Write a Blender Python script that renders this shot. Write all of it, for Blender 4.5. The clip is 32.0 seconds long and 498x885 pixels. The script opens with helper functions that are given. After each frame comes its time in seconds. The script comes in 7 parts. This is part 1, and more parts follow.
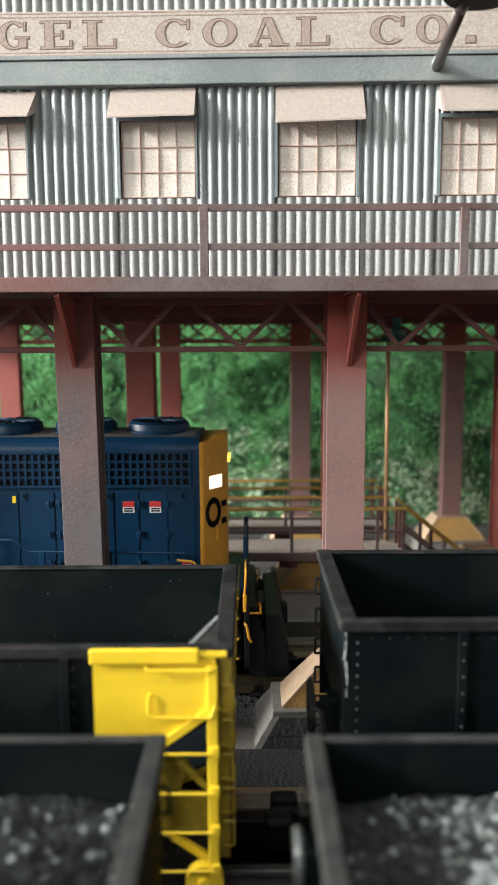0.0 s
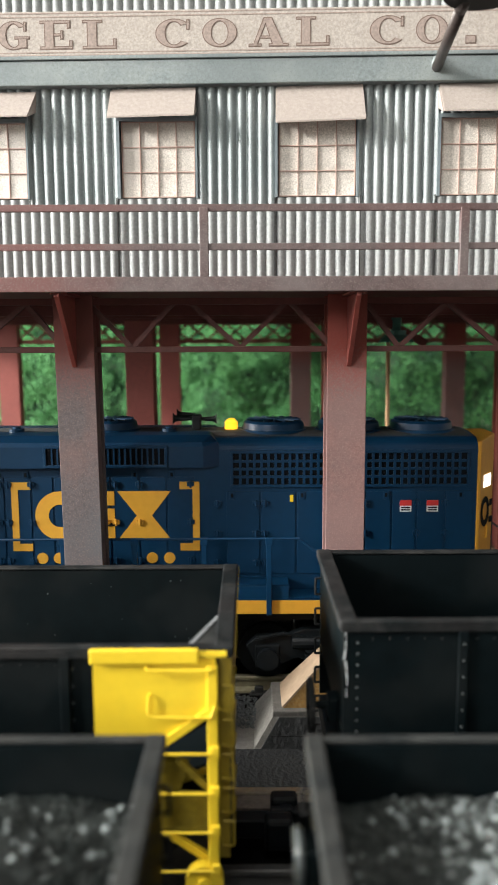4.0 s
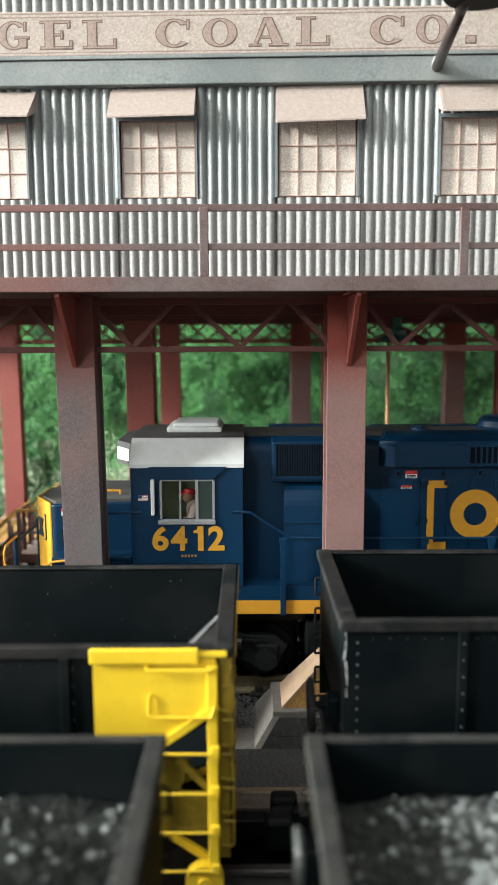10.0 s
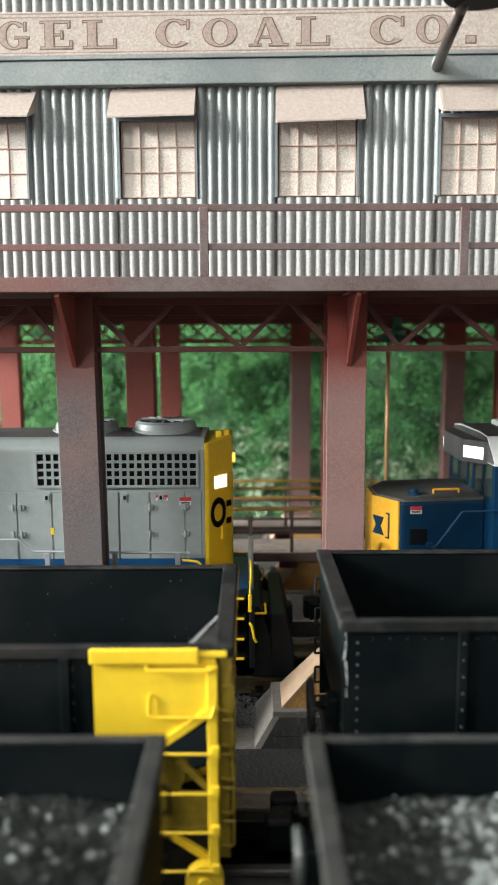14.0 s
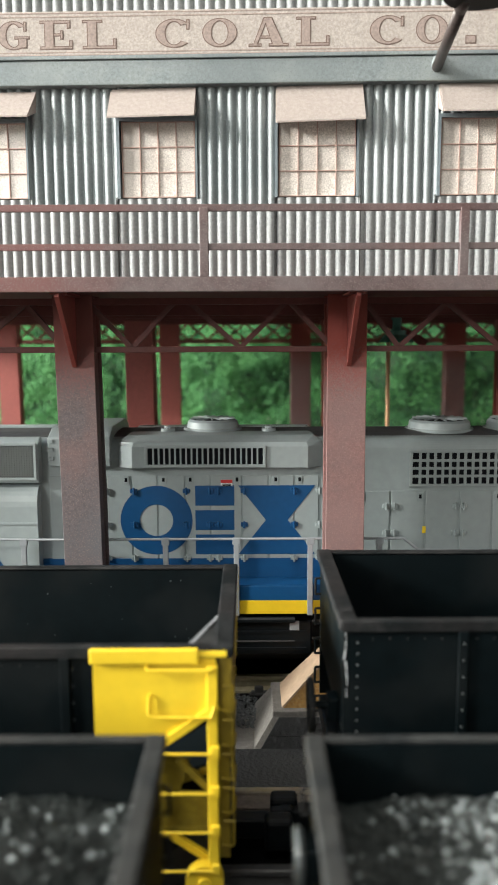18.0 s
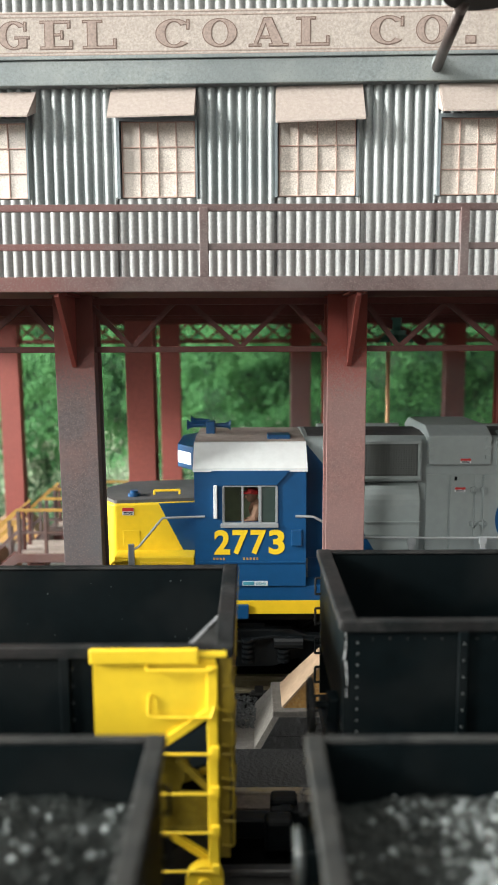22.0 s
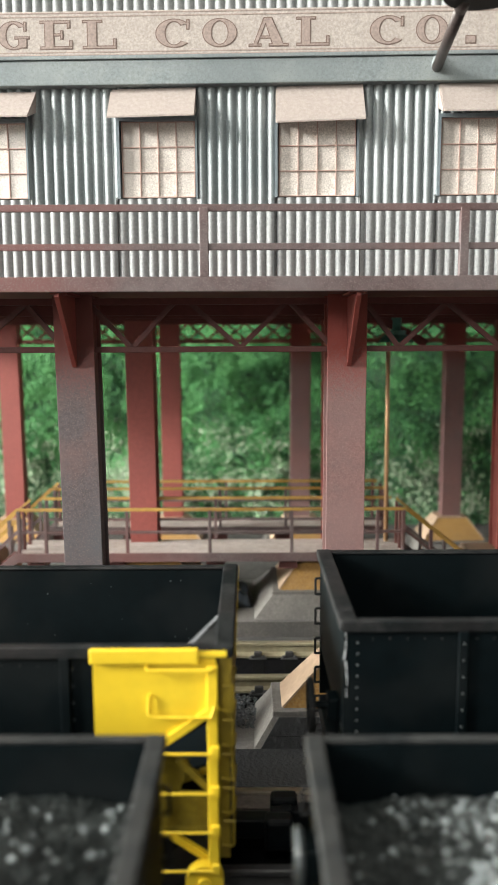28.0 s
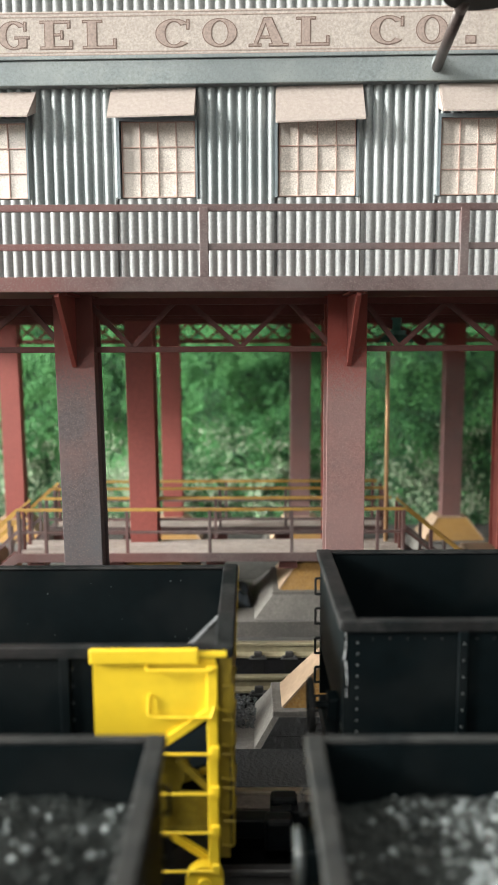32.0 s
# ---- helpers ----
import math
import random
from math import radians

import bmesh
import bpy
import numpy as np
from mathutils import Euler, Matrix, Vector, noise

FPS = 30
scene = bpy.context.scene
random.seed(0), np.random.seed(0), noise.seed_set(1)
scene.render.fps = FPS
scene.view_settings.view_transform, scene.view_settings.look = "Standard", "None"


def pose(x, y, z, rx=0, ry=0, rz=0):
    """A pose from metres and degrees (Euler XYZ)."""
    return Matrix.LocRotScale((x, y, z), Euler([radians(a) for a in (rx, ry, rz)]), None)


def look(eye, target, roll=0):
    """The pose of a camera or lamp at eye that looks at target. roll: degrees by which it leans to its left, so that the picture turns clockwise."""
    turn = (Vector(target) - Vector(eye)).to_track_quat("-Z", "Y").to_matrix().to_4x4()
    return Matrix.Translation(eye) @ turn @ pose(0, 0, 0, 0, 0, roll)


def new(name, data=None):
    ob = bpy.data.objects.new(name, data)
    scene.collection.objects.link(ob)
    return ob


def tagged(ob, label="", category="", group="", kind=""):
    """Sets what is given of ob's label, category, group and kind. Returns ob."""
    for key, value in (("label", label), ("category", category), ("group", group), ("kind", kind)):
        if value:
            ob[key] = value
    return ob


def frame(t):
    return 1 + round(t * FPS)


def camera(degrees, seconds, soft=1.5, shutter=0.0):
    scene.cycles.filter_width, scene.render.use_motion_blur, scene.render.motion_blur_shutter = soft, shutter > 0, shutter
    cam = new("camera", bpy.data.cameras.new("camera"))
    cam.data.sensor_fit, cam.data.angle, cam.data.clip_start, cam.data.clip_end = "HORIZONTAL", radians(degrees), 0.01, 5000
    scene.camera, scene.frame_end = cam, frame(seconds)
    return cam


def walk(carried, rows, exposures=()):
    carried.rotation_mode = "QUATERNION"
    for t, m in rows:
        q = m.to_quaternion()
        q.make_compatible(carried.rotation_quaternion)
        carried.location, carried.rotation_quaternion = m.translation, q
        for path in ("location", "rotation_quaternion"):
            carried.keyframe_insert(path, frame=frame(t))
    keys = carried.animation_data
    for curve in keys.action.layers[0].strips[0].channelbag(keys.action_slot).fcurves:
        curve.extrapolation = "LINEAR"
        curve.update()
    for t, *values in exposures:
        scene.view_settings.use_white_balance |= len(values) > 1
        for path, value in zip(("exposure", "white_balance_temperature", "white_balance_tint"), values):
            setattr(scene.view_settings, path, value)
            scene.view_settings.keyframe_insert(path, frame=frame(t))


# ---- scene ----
# A railway model at 1:48, seen from the table edge. All sizes below are in
# metres of the modelled prototype; S brings them to the size of the model.
S = 1 / 48
EYE = 6.0
TILT = radians(7.65)
cam = camera(35.7, 32.0, soft=1.6)
stand = look((0, 0, EYE * S), (0, math.cos(TILT), EYE * S - math.sin(TILT)), -0.25)
cam.data.dof.use_dof = True
cam.data.dof.focus_distance = 12.0 * S
cam.data.dof.aperture_fstop = 22.0
walk(cam, [(0.0, stand), (32.0, stand)])

# ---- world and room light ----
world = bpy.data.worlds.new("world")
scene.world = world
world.use_nodes = True
world.node_tree.nodes["Background"].inputs[0].default_value = (0.80, 0.90, 1.0, 1)
world.node_tree.nodes["Background"].inputs[1].default_value = 0.55
scene.view_settings.exposure = 0.0


def area_lamp(name, eye, target, w, h, power, colour):
    data = bpy.data.lights.new(name, "AREA")
    data.shape, data.size, data.size_y, data.energy, data.color = "RECTANGLE", w, h, power, colour
    ob = new(name, data)
    ob.matrix_world = look(eye, target)
    return ob


# unseen room lamps, placed and aimed to match how the model is lit
area_lamp("south_west_window_light", (-1.50, -2.32, 1.05), (0.0, 0.3, 0.1), 0.66, 0.70, 34.0, (0.995, 0.965, 0.905))
area_lamp("low_west_window_light", (-1.86, -0.52, 0.86), (0.0, 0.28, 0.18), 0.32, 0.32, 68.0, (0.995, 0.965, 0.905))
area_lamp("north_west_window_light", (-1.80, 0.20, 0.50), (-0.35, 0.52, 0.06), 0.6, 0.6, 116.0, (0.975, 0.97, 0.915))
area_lamp("unseen_ceiling_light", (-0.5, -0.9, 2.22), (-0.3, 0.2, 0.0), 1.2, 0.6, 28.0, (0.98, 0.975, 0.94))


# ---- materials ----
def mat(name, colour, rough=0.6, metal=0.0, grain=0.12, scale=8.0, bump=0.15, second=None, stain=0.0, stain_scale=1.2,
        glow=0.0, spec=0.5, speck=None, above=None, broad=None):
    """Procedural paint, metal, wood or stone. scale: grains to the prototype metre. second: a stain's colour."""
    m = bpy.data.materials.new(name)
    m.use_nodes = True
    nt = m.node_tree
    b = nt.nodes["Principled BSDF"]
    b.inputs["Roughness"].default_value = rough
    b.inputs["Metallic"].default_value = metal
    b.inputs["Specular IOR Level"].default_value = spec
    co = nt.nodes.new("ShaderNodeTexCoord")
    n1 = nt.nodes.new("ShaderNodeTexNoise")
    n1.inputs["Scale"].default_value = scale / S
    n1.inputs["Detail"].default_value = 4
    nt.links.new(co.outputs["Object"], n1.inputs["Vector"])
    ramp = nt.nodes.new("ShaderNodeMapRange")
    ramp.inputs["From Min"].default_value, ramp.inputs["From Max"].default_value = 0.3, 0.7
    ramp.inputs["To Min"].default_value, ramp.inputs["To Max"].default_value = 1 - grain, 1 + grain
    nt.links.new(n1.outputs["Fac"], ramp.inputs["Value"])
    mul = nt.nodes.new("ShaderNodeMix")
    mul.data_type, mul.blend_type = "RGBA", "MULTIPLY"
    mul.inputs[0].default_value = 1.0
    mul.inputs[6].default_value = (*colour, 1)
    nt.links.new(ramp.outputs["Result"], mul.inputs[7])
    out = mul.outputs[2]
    if second:
        n2 = nt.nodes.new("ShaderNodeTexNoise")
        n2.inputs["Scale"].default_value = stain_scale / S
        n2.inputs["Detail"].default_value = 6
        n2.inputs["Roughness"].default_value = 0.65
        nt.links.new(co.outputs["Object"], n2.inputs["Vector"])
        r2 = nt.nodes.new("ShaderNodeMapRange")
        r2.inputs["From Min"].default_value, r2.inputs["From Max"].default_value = 0.42, 0.68
        r2.inputs["To Max"].default_value = stain
        nt.links.new(n2.outputs["Fac"], r2.inputs["Value"])
        mx = nt.nodes.new("ShaderNodeMix")
        mx.data_type = "RGBA"
        mx.inputs[7].default_value = (*second, 1)
        nt.links.new(r2.outputs["Result"], mx.inputs[0])
        nt.links.new(out, mx.inputs[6])
        out = mx.outputs[2]
    if broad:
        # large soft patches of another tone: colour, strength, scale
        n5 = nt.nodes.new("ShaderNodeTexNoise")
        n5.inputs["Scale"].default_value = broad[2] / S
        n5.inputs["Detail"].default_value = 3
        nt.links.new(co.outputs["Object"], n5.inputs["Vector"])
        r5 = nt.nodes.new("ShaderNodeMapRange")
        r5.inputs["From Min"].default_value, r5.inputs["From Max"].default_value = 0.46, 0.62
        r5.inputs["To Max"].default_value = broad[1]
        nt.links.new(n5.outputs["Fac"], r5.inputs["Value"])
        m5 = nt.nodes.new("ShaderNodeMix")
        m5.data_type = "RGBA"
        m5.inputs[7].default_value = (*broad[0], 1)
        nt.links.new(r5.outputs["Result"], m5.inputs[0])
        nt.links.new(out, m5.inputs[6])
        out = m5.outputs[2]
    if speck:
        n3 = nt.nodes.new("ShaderNodeTexNoise")
        n3.inputs["Scale"].default_value = 55 / S
        n3.inputs["Detail"].default_value = 1
        nt.links.new(co.outputs["Object"], n3.inputs["Vector"])
        r3 = nt.nodes.new("ShaderNodeMapRange")
        r3.inputs["From Min"].default_value, r3.inputs["From Max"].default_value = 0.55, 0.72
        r3.inputs["To Max"].default_value = 0.55
        nt.links.new(n3.outputs["Fac"], r3.inputs["Value"])
        mz = nt.nodes.new("ShaderNodeMix")
        mz.data_type = "RGBA"
        mz.inputs[7].default_value = (*speck, 1)
        nt.links.new(r3.outputs["Result"], mz.inputs[0])
        nt.links.new(out, mz.inputs[6])
        out = mz.outputs[2]
    if above:
        # another tone above a ragged line: dust ends, deck shade painted in
        head_tone, za, zb = above
        sep = nt.nodes.new("ShaderNodeSeparateXYZ")
        nt.links.new(co.outputs["Object"], sep.inputs[0])
        wob = nt.nodes.new("ShaderNodeMath")
        wob.operation = "MULTIPLY_ADD"
        wob.inputs[1].default_value = 0.9 * S
        nt.links.new(n1.outputs["Fac"], wob.inputs[0])
        nt.links.new(sep.outputs[2], wob.inputs[2])
        r4 = nt.nodes.new("ShaderNodeMapRange")
        r4.inputs["From Min"].default_value, r4.inputs["From Max"].default_value = (za + 0.45) * S, (zb + 0.45) * S
        nt.links.new(wob.outputs[0], r4.inputs["Value"])
        mq = nt.nodes.new("ShaderNodeMix")
        mq.data_type = "RGBA"
        mq.inputs[7].default_value = (*head_tone, 1)
        nt.links.new(r4.outputs["Result"], mq.inputs[0])
        nt.links.new(out, mq.inputs[6])
        out = mq.outputs[2]
    nt.links.new(out, b.inputs["Base Color"])
    if bump:
        bp = nt.nodes.new("ShaderNodeBump")
        bp.inputs["Strength"].default_value = bump
        bp.inputs["Distance"].default_value = 0.03 * S
        nt.links.new(n1.outputs["Fac"], bp.inputs["Height"])
        nt.links.new(bp.outputs["Normal"], b.inputs["Normal"])
    if glow:
        b.inputs["Emission Color"].default_value = (*colour, 1)
        b.inputs["Emission Strength"].default_value = glow
    return m


M = {}
M["zinc"] = mat("galvanised_sheet", (0.25, 0.285, 0.292), 0.48, 0.25, 0.16, 22, 0.06, (0.42, 0.45, 0.455), 0.5, 0.3, speck=(0.33, 0.37, 0.38), broad=((0.17, 0.205, 0.215), 0.6, 0.4))
# sheet without the large darker patches of the upper wall
M["zinc_low"] = mat("plain_galvanised_sheet", (0.265, 0.282, 0.286), 0.58, 0.15, 0.18, 22, 0.06, (0.36, 0.372, 0.37), 0.55, 0.5, speck=(0.26, 0.28, 0.28))
M["fascia"] = mat("galvanised_fascia", (0.215, 0.25, 0.258), 0.6, 0.15, 0.2, 24, 0.08, (0.34, 0.37, 0.36), 0.6, 0.9, speck=(0.14, 0.165, 0.175), broad=((0.15, 0.18, 0.19), 0.6, 0.35))
M["sign"] = mat("sign_board_paint", (0.42, 0.378, 0.345), 0.8, 0, 0.22, 26, 0.05, (0.37, 0.32, 0.285), 0.45, 1.5, speck=(0.30, 0.26, 0.225))
M["sign_letter"] = mat("faded_brown_paint", (0.31, 0.248, 0.22), 0.8, 0, 0.2, 26, 0.0)
M["sign_dark"] = mat("dark_brown_outline", (0.17, 0.12, 0.10), 0.8, 0, 0.1, 8, 0.0)
M["awning"] = mat("cream_awning_paint", (0.36, 0.312, 0.285), 0.8, 0, 0.12, 20, 0.06, (0.315, 0.265, 0.24), 0.4, 1.0, speck=(0.42, 0.375, 0.34))
M["pane"] = mat("frosted_pane", (0.78, 0.735, 0.68), 0.22, 0, 0.26, 40, 0.12, (0.40, 0.375, 0.345), 0.75, 0.75, speck=(0.42, 0.39, 0.355), broad=((0.50, 0.48, 0.45), 0.7, 0.5))
M["muntin"] = mat("faded_red_muntin", (0.50, 0.36, 0.31), 0.7, 0, 0.1, 9, 0.0)
M["frame_grey"] = mat("blue_grey_window_frame", (0.17, 0.21, 0.23), 0.6, 0.1, 0.12, 12, 0.0)
M["oxide"] = mat("red_oxide_steel", (0.25, 0.052, 0.040), 0.62, 0.0, 0.14, 12, 0.06, (0.14, 0.05, 0.045), 0.4, 1.0)
# above: redder column heads, part paint, part the deck's shadow in colour
M["oxide_dust"] = mat("weathered_oxide_steel", (0.20, 0.102, 0.094), 0.75, 0.0, 0.25, 30, 0.15, (0.13, 0.098, 0.098), 0.7, 0.9, speck=(0.30, 0.19, 0.17), broad=((0.22, 0.135, 0.13), 0.7, 0.4), above=((0.25, 0.052, 0.040), 5.1, 5.9))
M["oxide_grey"] = mat("sooty_oxide_steel", (0.092, 0.076, 0.08), 0.75, 0.0, 0.25, 30, 0.15, (0.17, 0.09, 0.08), 0.8, 0.9, speck=(0.21, 0.15, 0.135), broad=((0.072, 0.086, 0.098), 0.75, 0.45), above=((0.16, 0.045, 0.038), 5.1, 5.9))
# dark roadbed, blackened further for the shade between the rails
M["roadbed"] = mat("shade_black_roadbed", (0.004, 0.004, 0.0045), 0.95, 0.0, 0.4, 9, 0.5, spec=0.03)
M["oxide_bright"] = mat("bright_oxide_steel", (0.27, 0.068, 0.056), 0.6, 0.0, 0.10, 12, 0.05, (0.19, 0.052, 0.045), 0.5, 0.8)
M["rail_brown"] = mat("brown_railing_paint", (0.098, 0.066, 0.066), 0.6, 0.0, 0.22, 14, 0.08, (0.165, 0.14, 0.14), 0.6, 1.1, speck=(0.21, 0.18, 0.17), broad=((0.17, 0.058, 0.052), 0.7, 0.22))
# red oxide darkened in its colour for the shade below the deck
M["under"] = mat("shade_dark_oxide_underside", (0.115, 0.027, 0.023), 0.7, 0.0, 0.12, 8, 0.04)
M["ped"] = mat("ochre_pedestal", (0.37, 0.205, 0.055), 0.8, 0.0, 0.22, 22, 0.15, (0.25, 0.15, 0.07), 0.45, 1.5, speck=(0.46, 0.34, 0.2))
M["ped_side"] = mat("tan_pedestal_edge", (0.37, 0.265, 0.18), 0.8, 0.0, 0.12, 9, 0.1)
M["concrete"] = mat("grey_concrete", (0.145, 0.137, 0.125), 0.88, 0.0, 0.2, 12, 0.25, (0.085, 0.081, 0.075), 0.6, 1.2, speck=(0.27, 0.255, 0.23), broad=((0.10, 0.098, 0.095), 0.65, 0.5))
M["soot"] = mat("coal_dusted_board", (0.010, 0.011, 0.012), 0.88, 0.0, 0.4, 12, 1.3, (0.019, 0.019, 0.019), 0.4, 2.0)
M["ground"] = mat("dark_cinder_ground", (0.055, 0.053, 0.05), 0.9, 0.0, 0.35, 9, 0.8, (0.10, 0.097, 0.09), 0.6, 1.0)
M["rail"] = mat("weathered_rail_steel", (0.34, 0.305, 0.20), 0.5, 0.3, 0.15, 10, 0.05, (0.20, 0.175, 0.12), 0.5, 1.5)
M["rail_top"] = mat("worn_rail_head", (0.52, 0.46, 0.34), 0.35, 0.8, 0.1, 10, 0.0)
# dark ties, with the shade around them put into the colour
M["tie"] = mat("shade_black_tie", (0.004, 0.004, 0.004), 0.95, 0.0, 0.3, 10, 0.3, spec=0.03)
M["iron"] = mat("dark_track_iron", (0.05, 0.05, 0.05), 0.5, 0.3, 0.2, 10, 0.1)
M["coal"] = mat("coal", (0.016, 0.020, 0.0195), 0.35, 0.0, 0.5, 14, 0.4, (0.055, 0.062, 0.060), 0.7, 1.5)
# coal colour lifted to grey in place of sparkle on the spill
M["cinder"] = mat("glint_paled_cinders", (0.085, 0.092, 0.095), 0.22, 0.0, 0.5, 20, 0.2)
# pale lumps whose colour stands in for glints on the coal
M["glint_coal"] = mat("painted_glint_coal", (0.33, 0.372, 0.38), 0.25, 0.0, 0.5, 9, 0.2)
M["hopper"] = mat("black_hopper_paint", (0.0018, 0.0042, 0.0052), 0.5, 0.0, 0.2, 8, 0.03, (0.0045, 0.0085, 0.010), 0.4, 1.2, spec=0.12, broad=((0.011, 0.013, 0.0135), 0.5, 0.9))
M["hopper_rim"] = mat("scuffed_black_rim", (0.0048, 0.0068, 0.0076), 0.55, 0.0, 0.35, 14, 0.15, (0.05, 0.049, 0.049), 0.55, 2.6, spec=0.24, broad=((0.018, 0.0155, 0.0155), 0.6, 0.8))
M["scuff"] = mat("scuffed_bare_steel", (0.20, 0.21, 0.22), 0.4, 0.3, 0.4, 9, 0.1, (0.45, 0.47, 0.49), 0.6, 2.5)
M["yellow"] = mat("yellow_paint", (0.79, 0.57, 0.03), 0.45, 0.0, 0.04, 8, 0.02, (0.72, 0.47, 0.01), 0.25, 1.3)
M["yellow_rail"] = mat("dull_yellow_railing", (0.45, 0.27, 0.055), 0.6, 0.0, 0.15, 10, 0.03, (0.24, 0.14, 0.07), 0.65, 1.6)
M["white"] = mat("white_paint", (0.70, 0.755, 0.775), 0.5, 0.0, 0.04, 8, 0.02)
M["blue_dark"] = mat("dark_blue_engine_paint", (0.0015, 0.026, 0.068), 0.42, 0.0, 0.06, 8, 0.01, (0.002, 0.032, 0.078), 0.4, 0.9, spec=0.28)
M["blue"] = mat("blue_engine_paint", (0.004, 0.063, 0.18), 0.4, 0.0, 0.06, 8, 0.01, (0.006, 0.07, 0.19), 0.4, 0.9)
M["engine_yellow"] = mat("golden_engine_yellow", (0.60, 0.31, 0.03), 0.45, 0.0, 0.05, 8, 0.01)
M["nose_gold"] = mat("golden_nose_paint", (0.70, 0.385, 0.03), 0.45, 0.0, 0.05, 8, 0.01)
M["bright_yellow"] = mat("bright_engine_yellow", (0.80, 0.56, 0.02), 0.42, 0.0, 0.04, 8, 0.01)
M["grey"] = mat("light_grey_engine_paint", (0.285, 0.335, 0.34), 0.42, 0.0, 0.05, 8, 0.01, (0.245, 0.288, 0.292), 0.4, 0.8)
M["roof_dust"] = mat("dusty_dark_roof", (0.06, 0.065, 0.07), 0.7, 0.0, 0.2, 9, 0.05, (0.13, 0.12, 0.11), 0.4, 1.2)
M["black"] = mat("black_underframe_paint", (0.005, 0.007, 0.0085), 0.42, 0.0, 0.25, 9, 0.1, spec=0.28)
M["gap"] = mat("dark_opening", (0.005, 0.006, 0.008), 0.85, 0.0, 0.1, 9, 0.0, spec=0.1)
M["steel_rail"] = mat("grey_handrail_wire", (0.30, 0.33, 0.35), 0.45, 0.2, 0.08, 9, 0.0)
M["glass"] = mat("cab_glass", (0.04, 0.06, 0.055), 0.08, 0.0, 0.05, 9, 0.0)
M["cab_inside"] = mat("pale_green_cab_lining", (0.36, 0.46, 0.30), 0.7, 0.0, 0.08, 9, 0.0)
M["red"] = mat("red_paint", (0.52, 0.03, 0.03), 0.5, 0.0, 0.08, 9, 0.0)
M["lamp"] = mat("lit_number_board", (1.0, 0.96, 0.88), 0.5, 0.0, 0.0, 8, 0.0, glow=1.6)
M["head_lamp"] = mat("lit_headlight", (1.0, 0.72, 0.12), 0.4, 0.0, 0.0, 8, 0.0, glow=1.3)
M["beacon"] = mat("amber_beacon", (1.0, 0.50, 0.02), 0.4, 0.0, 0.0, 8, 0.0, glow=1.6)
M["copper"] = mat("copper_rod", (0.60, 0.36, 0.20), 0.4, 0.45, 0.08, 9, 0.0)
M["green_pipe"] = mat("verdigris_pipe", (0.06, 0.17, 0.14), 0.5, 0.2, 0.15, 9, 0.05)
M["plank"] = mat("grey_deck_plank", (0.43, 0.38, 0.345), 0.85, 0.0, 0.14, 7, 0.15, (0.25, 0.21, 0.18), 0.4, 1.0)
M["lamp_black"] = mat("black_lamp_enamel", (0.006, 0.006, 0.007), 0.6, 0.0, 0.15, 9, 0.02, spec=0.15)
M["rod_brown"] = mat("brown_lamp_arm", (0.055, 0.043, 0.040), 0.42, 0.3, 0.15, 12, 0.05)
M["cloth_tan"] = mat("tan_figure_paint", (0.24, 0.14, 0.09), 0.7, 0.0, 0.1, 9, 0.0)
M["cloth_grey"] = mat("beige_figure_coat", (0.42, 0.36, 0.31), 0.7, 0.0, 0.1, 9, 0.0)
M["teal"] = mat("teal_label_print", (0.05, 0.26, 0.36), 0.5, 0.0, 0.05, 9, 0.0)
M["rock"] = mat("mossy_hillside", (0.035, 0.085, 0.045), 0.9, 0.0, 0.4, 5, 0.6, (0.15, 0.17, 0.12), 0.7, 1.1, broad=((0.05, 0.12, 0.06), 0.7, 0.5))
M["rail_tan"] = mat("dusty_tan_rail", (0.42, 0.37, 0.29), 0.6, 0.2, 0.15, 10, 0.05, (0.30, 0.26, 0.20), 0.5, 1.5)
# yellow paint darkened in its colour for the shaded end bay
M["grimy_yellow"] = mat("shade_darkened_yellow", (0.13, 0.098, 0.008), 0.7, 0.0, 0.2, 10, 0.05, (0.06, 0.048, 0.008), 0.6, 1.6, spec=0.2)
# same yellow paint, darkened to olive for faces turned from the light
M["olive_yellow"] = mat("half_shade_yellow_paint", (0.27, 0.195, 0.014), 0.6, 0.0, 0.15, 10, 0.05, (0.15, 0.11, 0.014), 0.6, 1.6)
# lighter than the black car sides
M["rivet"] = mat("pale_rivet_steel", (0.085, 0.098, 0.10), 0.45, 0.2, 0.2, 12, 0.0)
M["dusty_rim"] = mat("coal_dusted_rim", (0.012, 0.0145, 0.0155), 0.6, 0.0, 0.4, 9, 0.25, (0.062, 0.064, 0.062), 0.7, 2.4, spec=0.3, broad=((0.030, 0.029, 0.027), 0.6, 1.1))
# louvre bars darker than the blue hood
M["louvre_blue"] = mat("dark_blue_louvre", (0.004, 0.014, 0.030), 0.7, 0.0, 0.2, 9, 0.0, spec=0.2)
M["louvre"] = mat("dark_grey_louvre", (0.12, 0.135, 0.135), 0.6, 0.0, 0.1, 9, 0.0)
# dimmed copy of the red oxide; under the deck it carries shade
M["oxide_dim"] = mat("dimmed_oxide_steel", (0.11, 0.036, 0.032), 0.7, 0.0, 0.18, 20, 0.05, (0.12, 0.06, 0.055), 0.5, 1.2)
M["dabs"] = mat("chalky_white_paint", (0.42, 0.45, 0.47), 0.7, 0.0, 0.25, 20, 0.0)
M["board"] = mat("cinder_dusted_board", (0.011, 0.012, 0.013), 0.9, 0.0, 0.35, 14, 1.0, (0.020, 0.020, 0.0195), 0.5, 1.5)
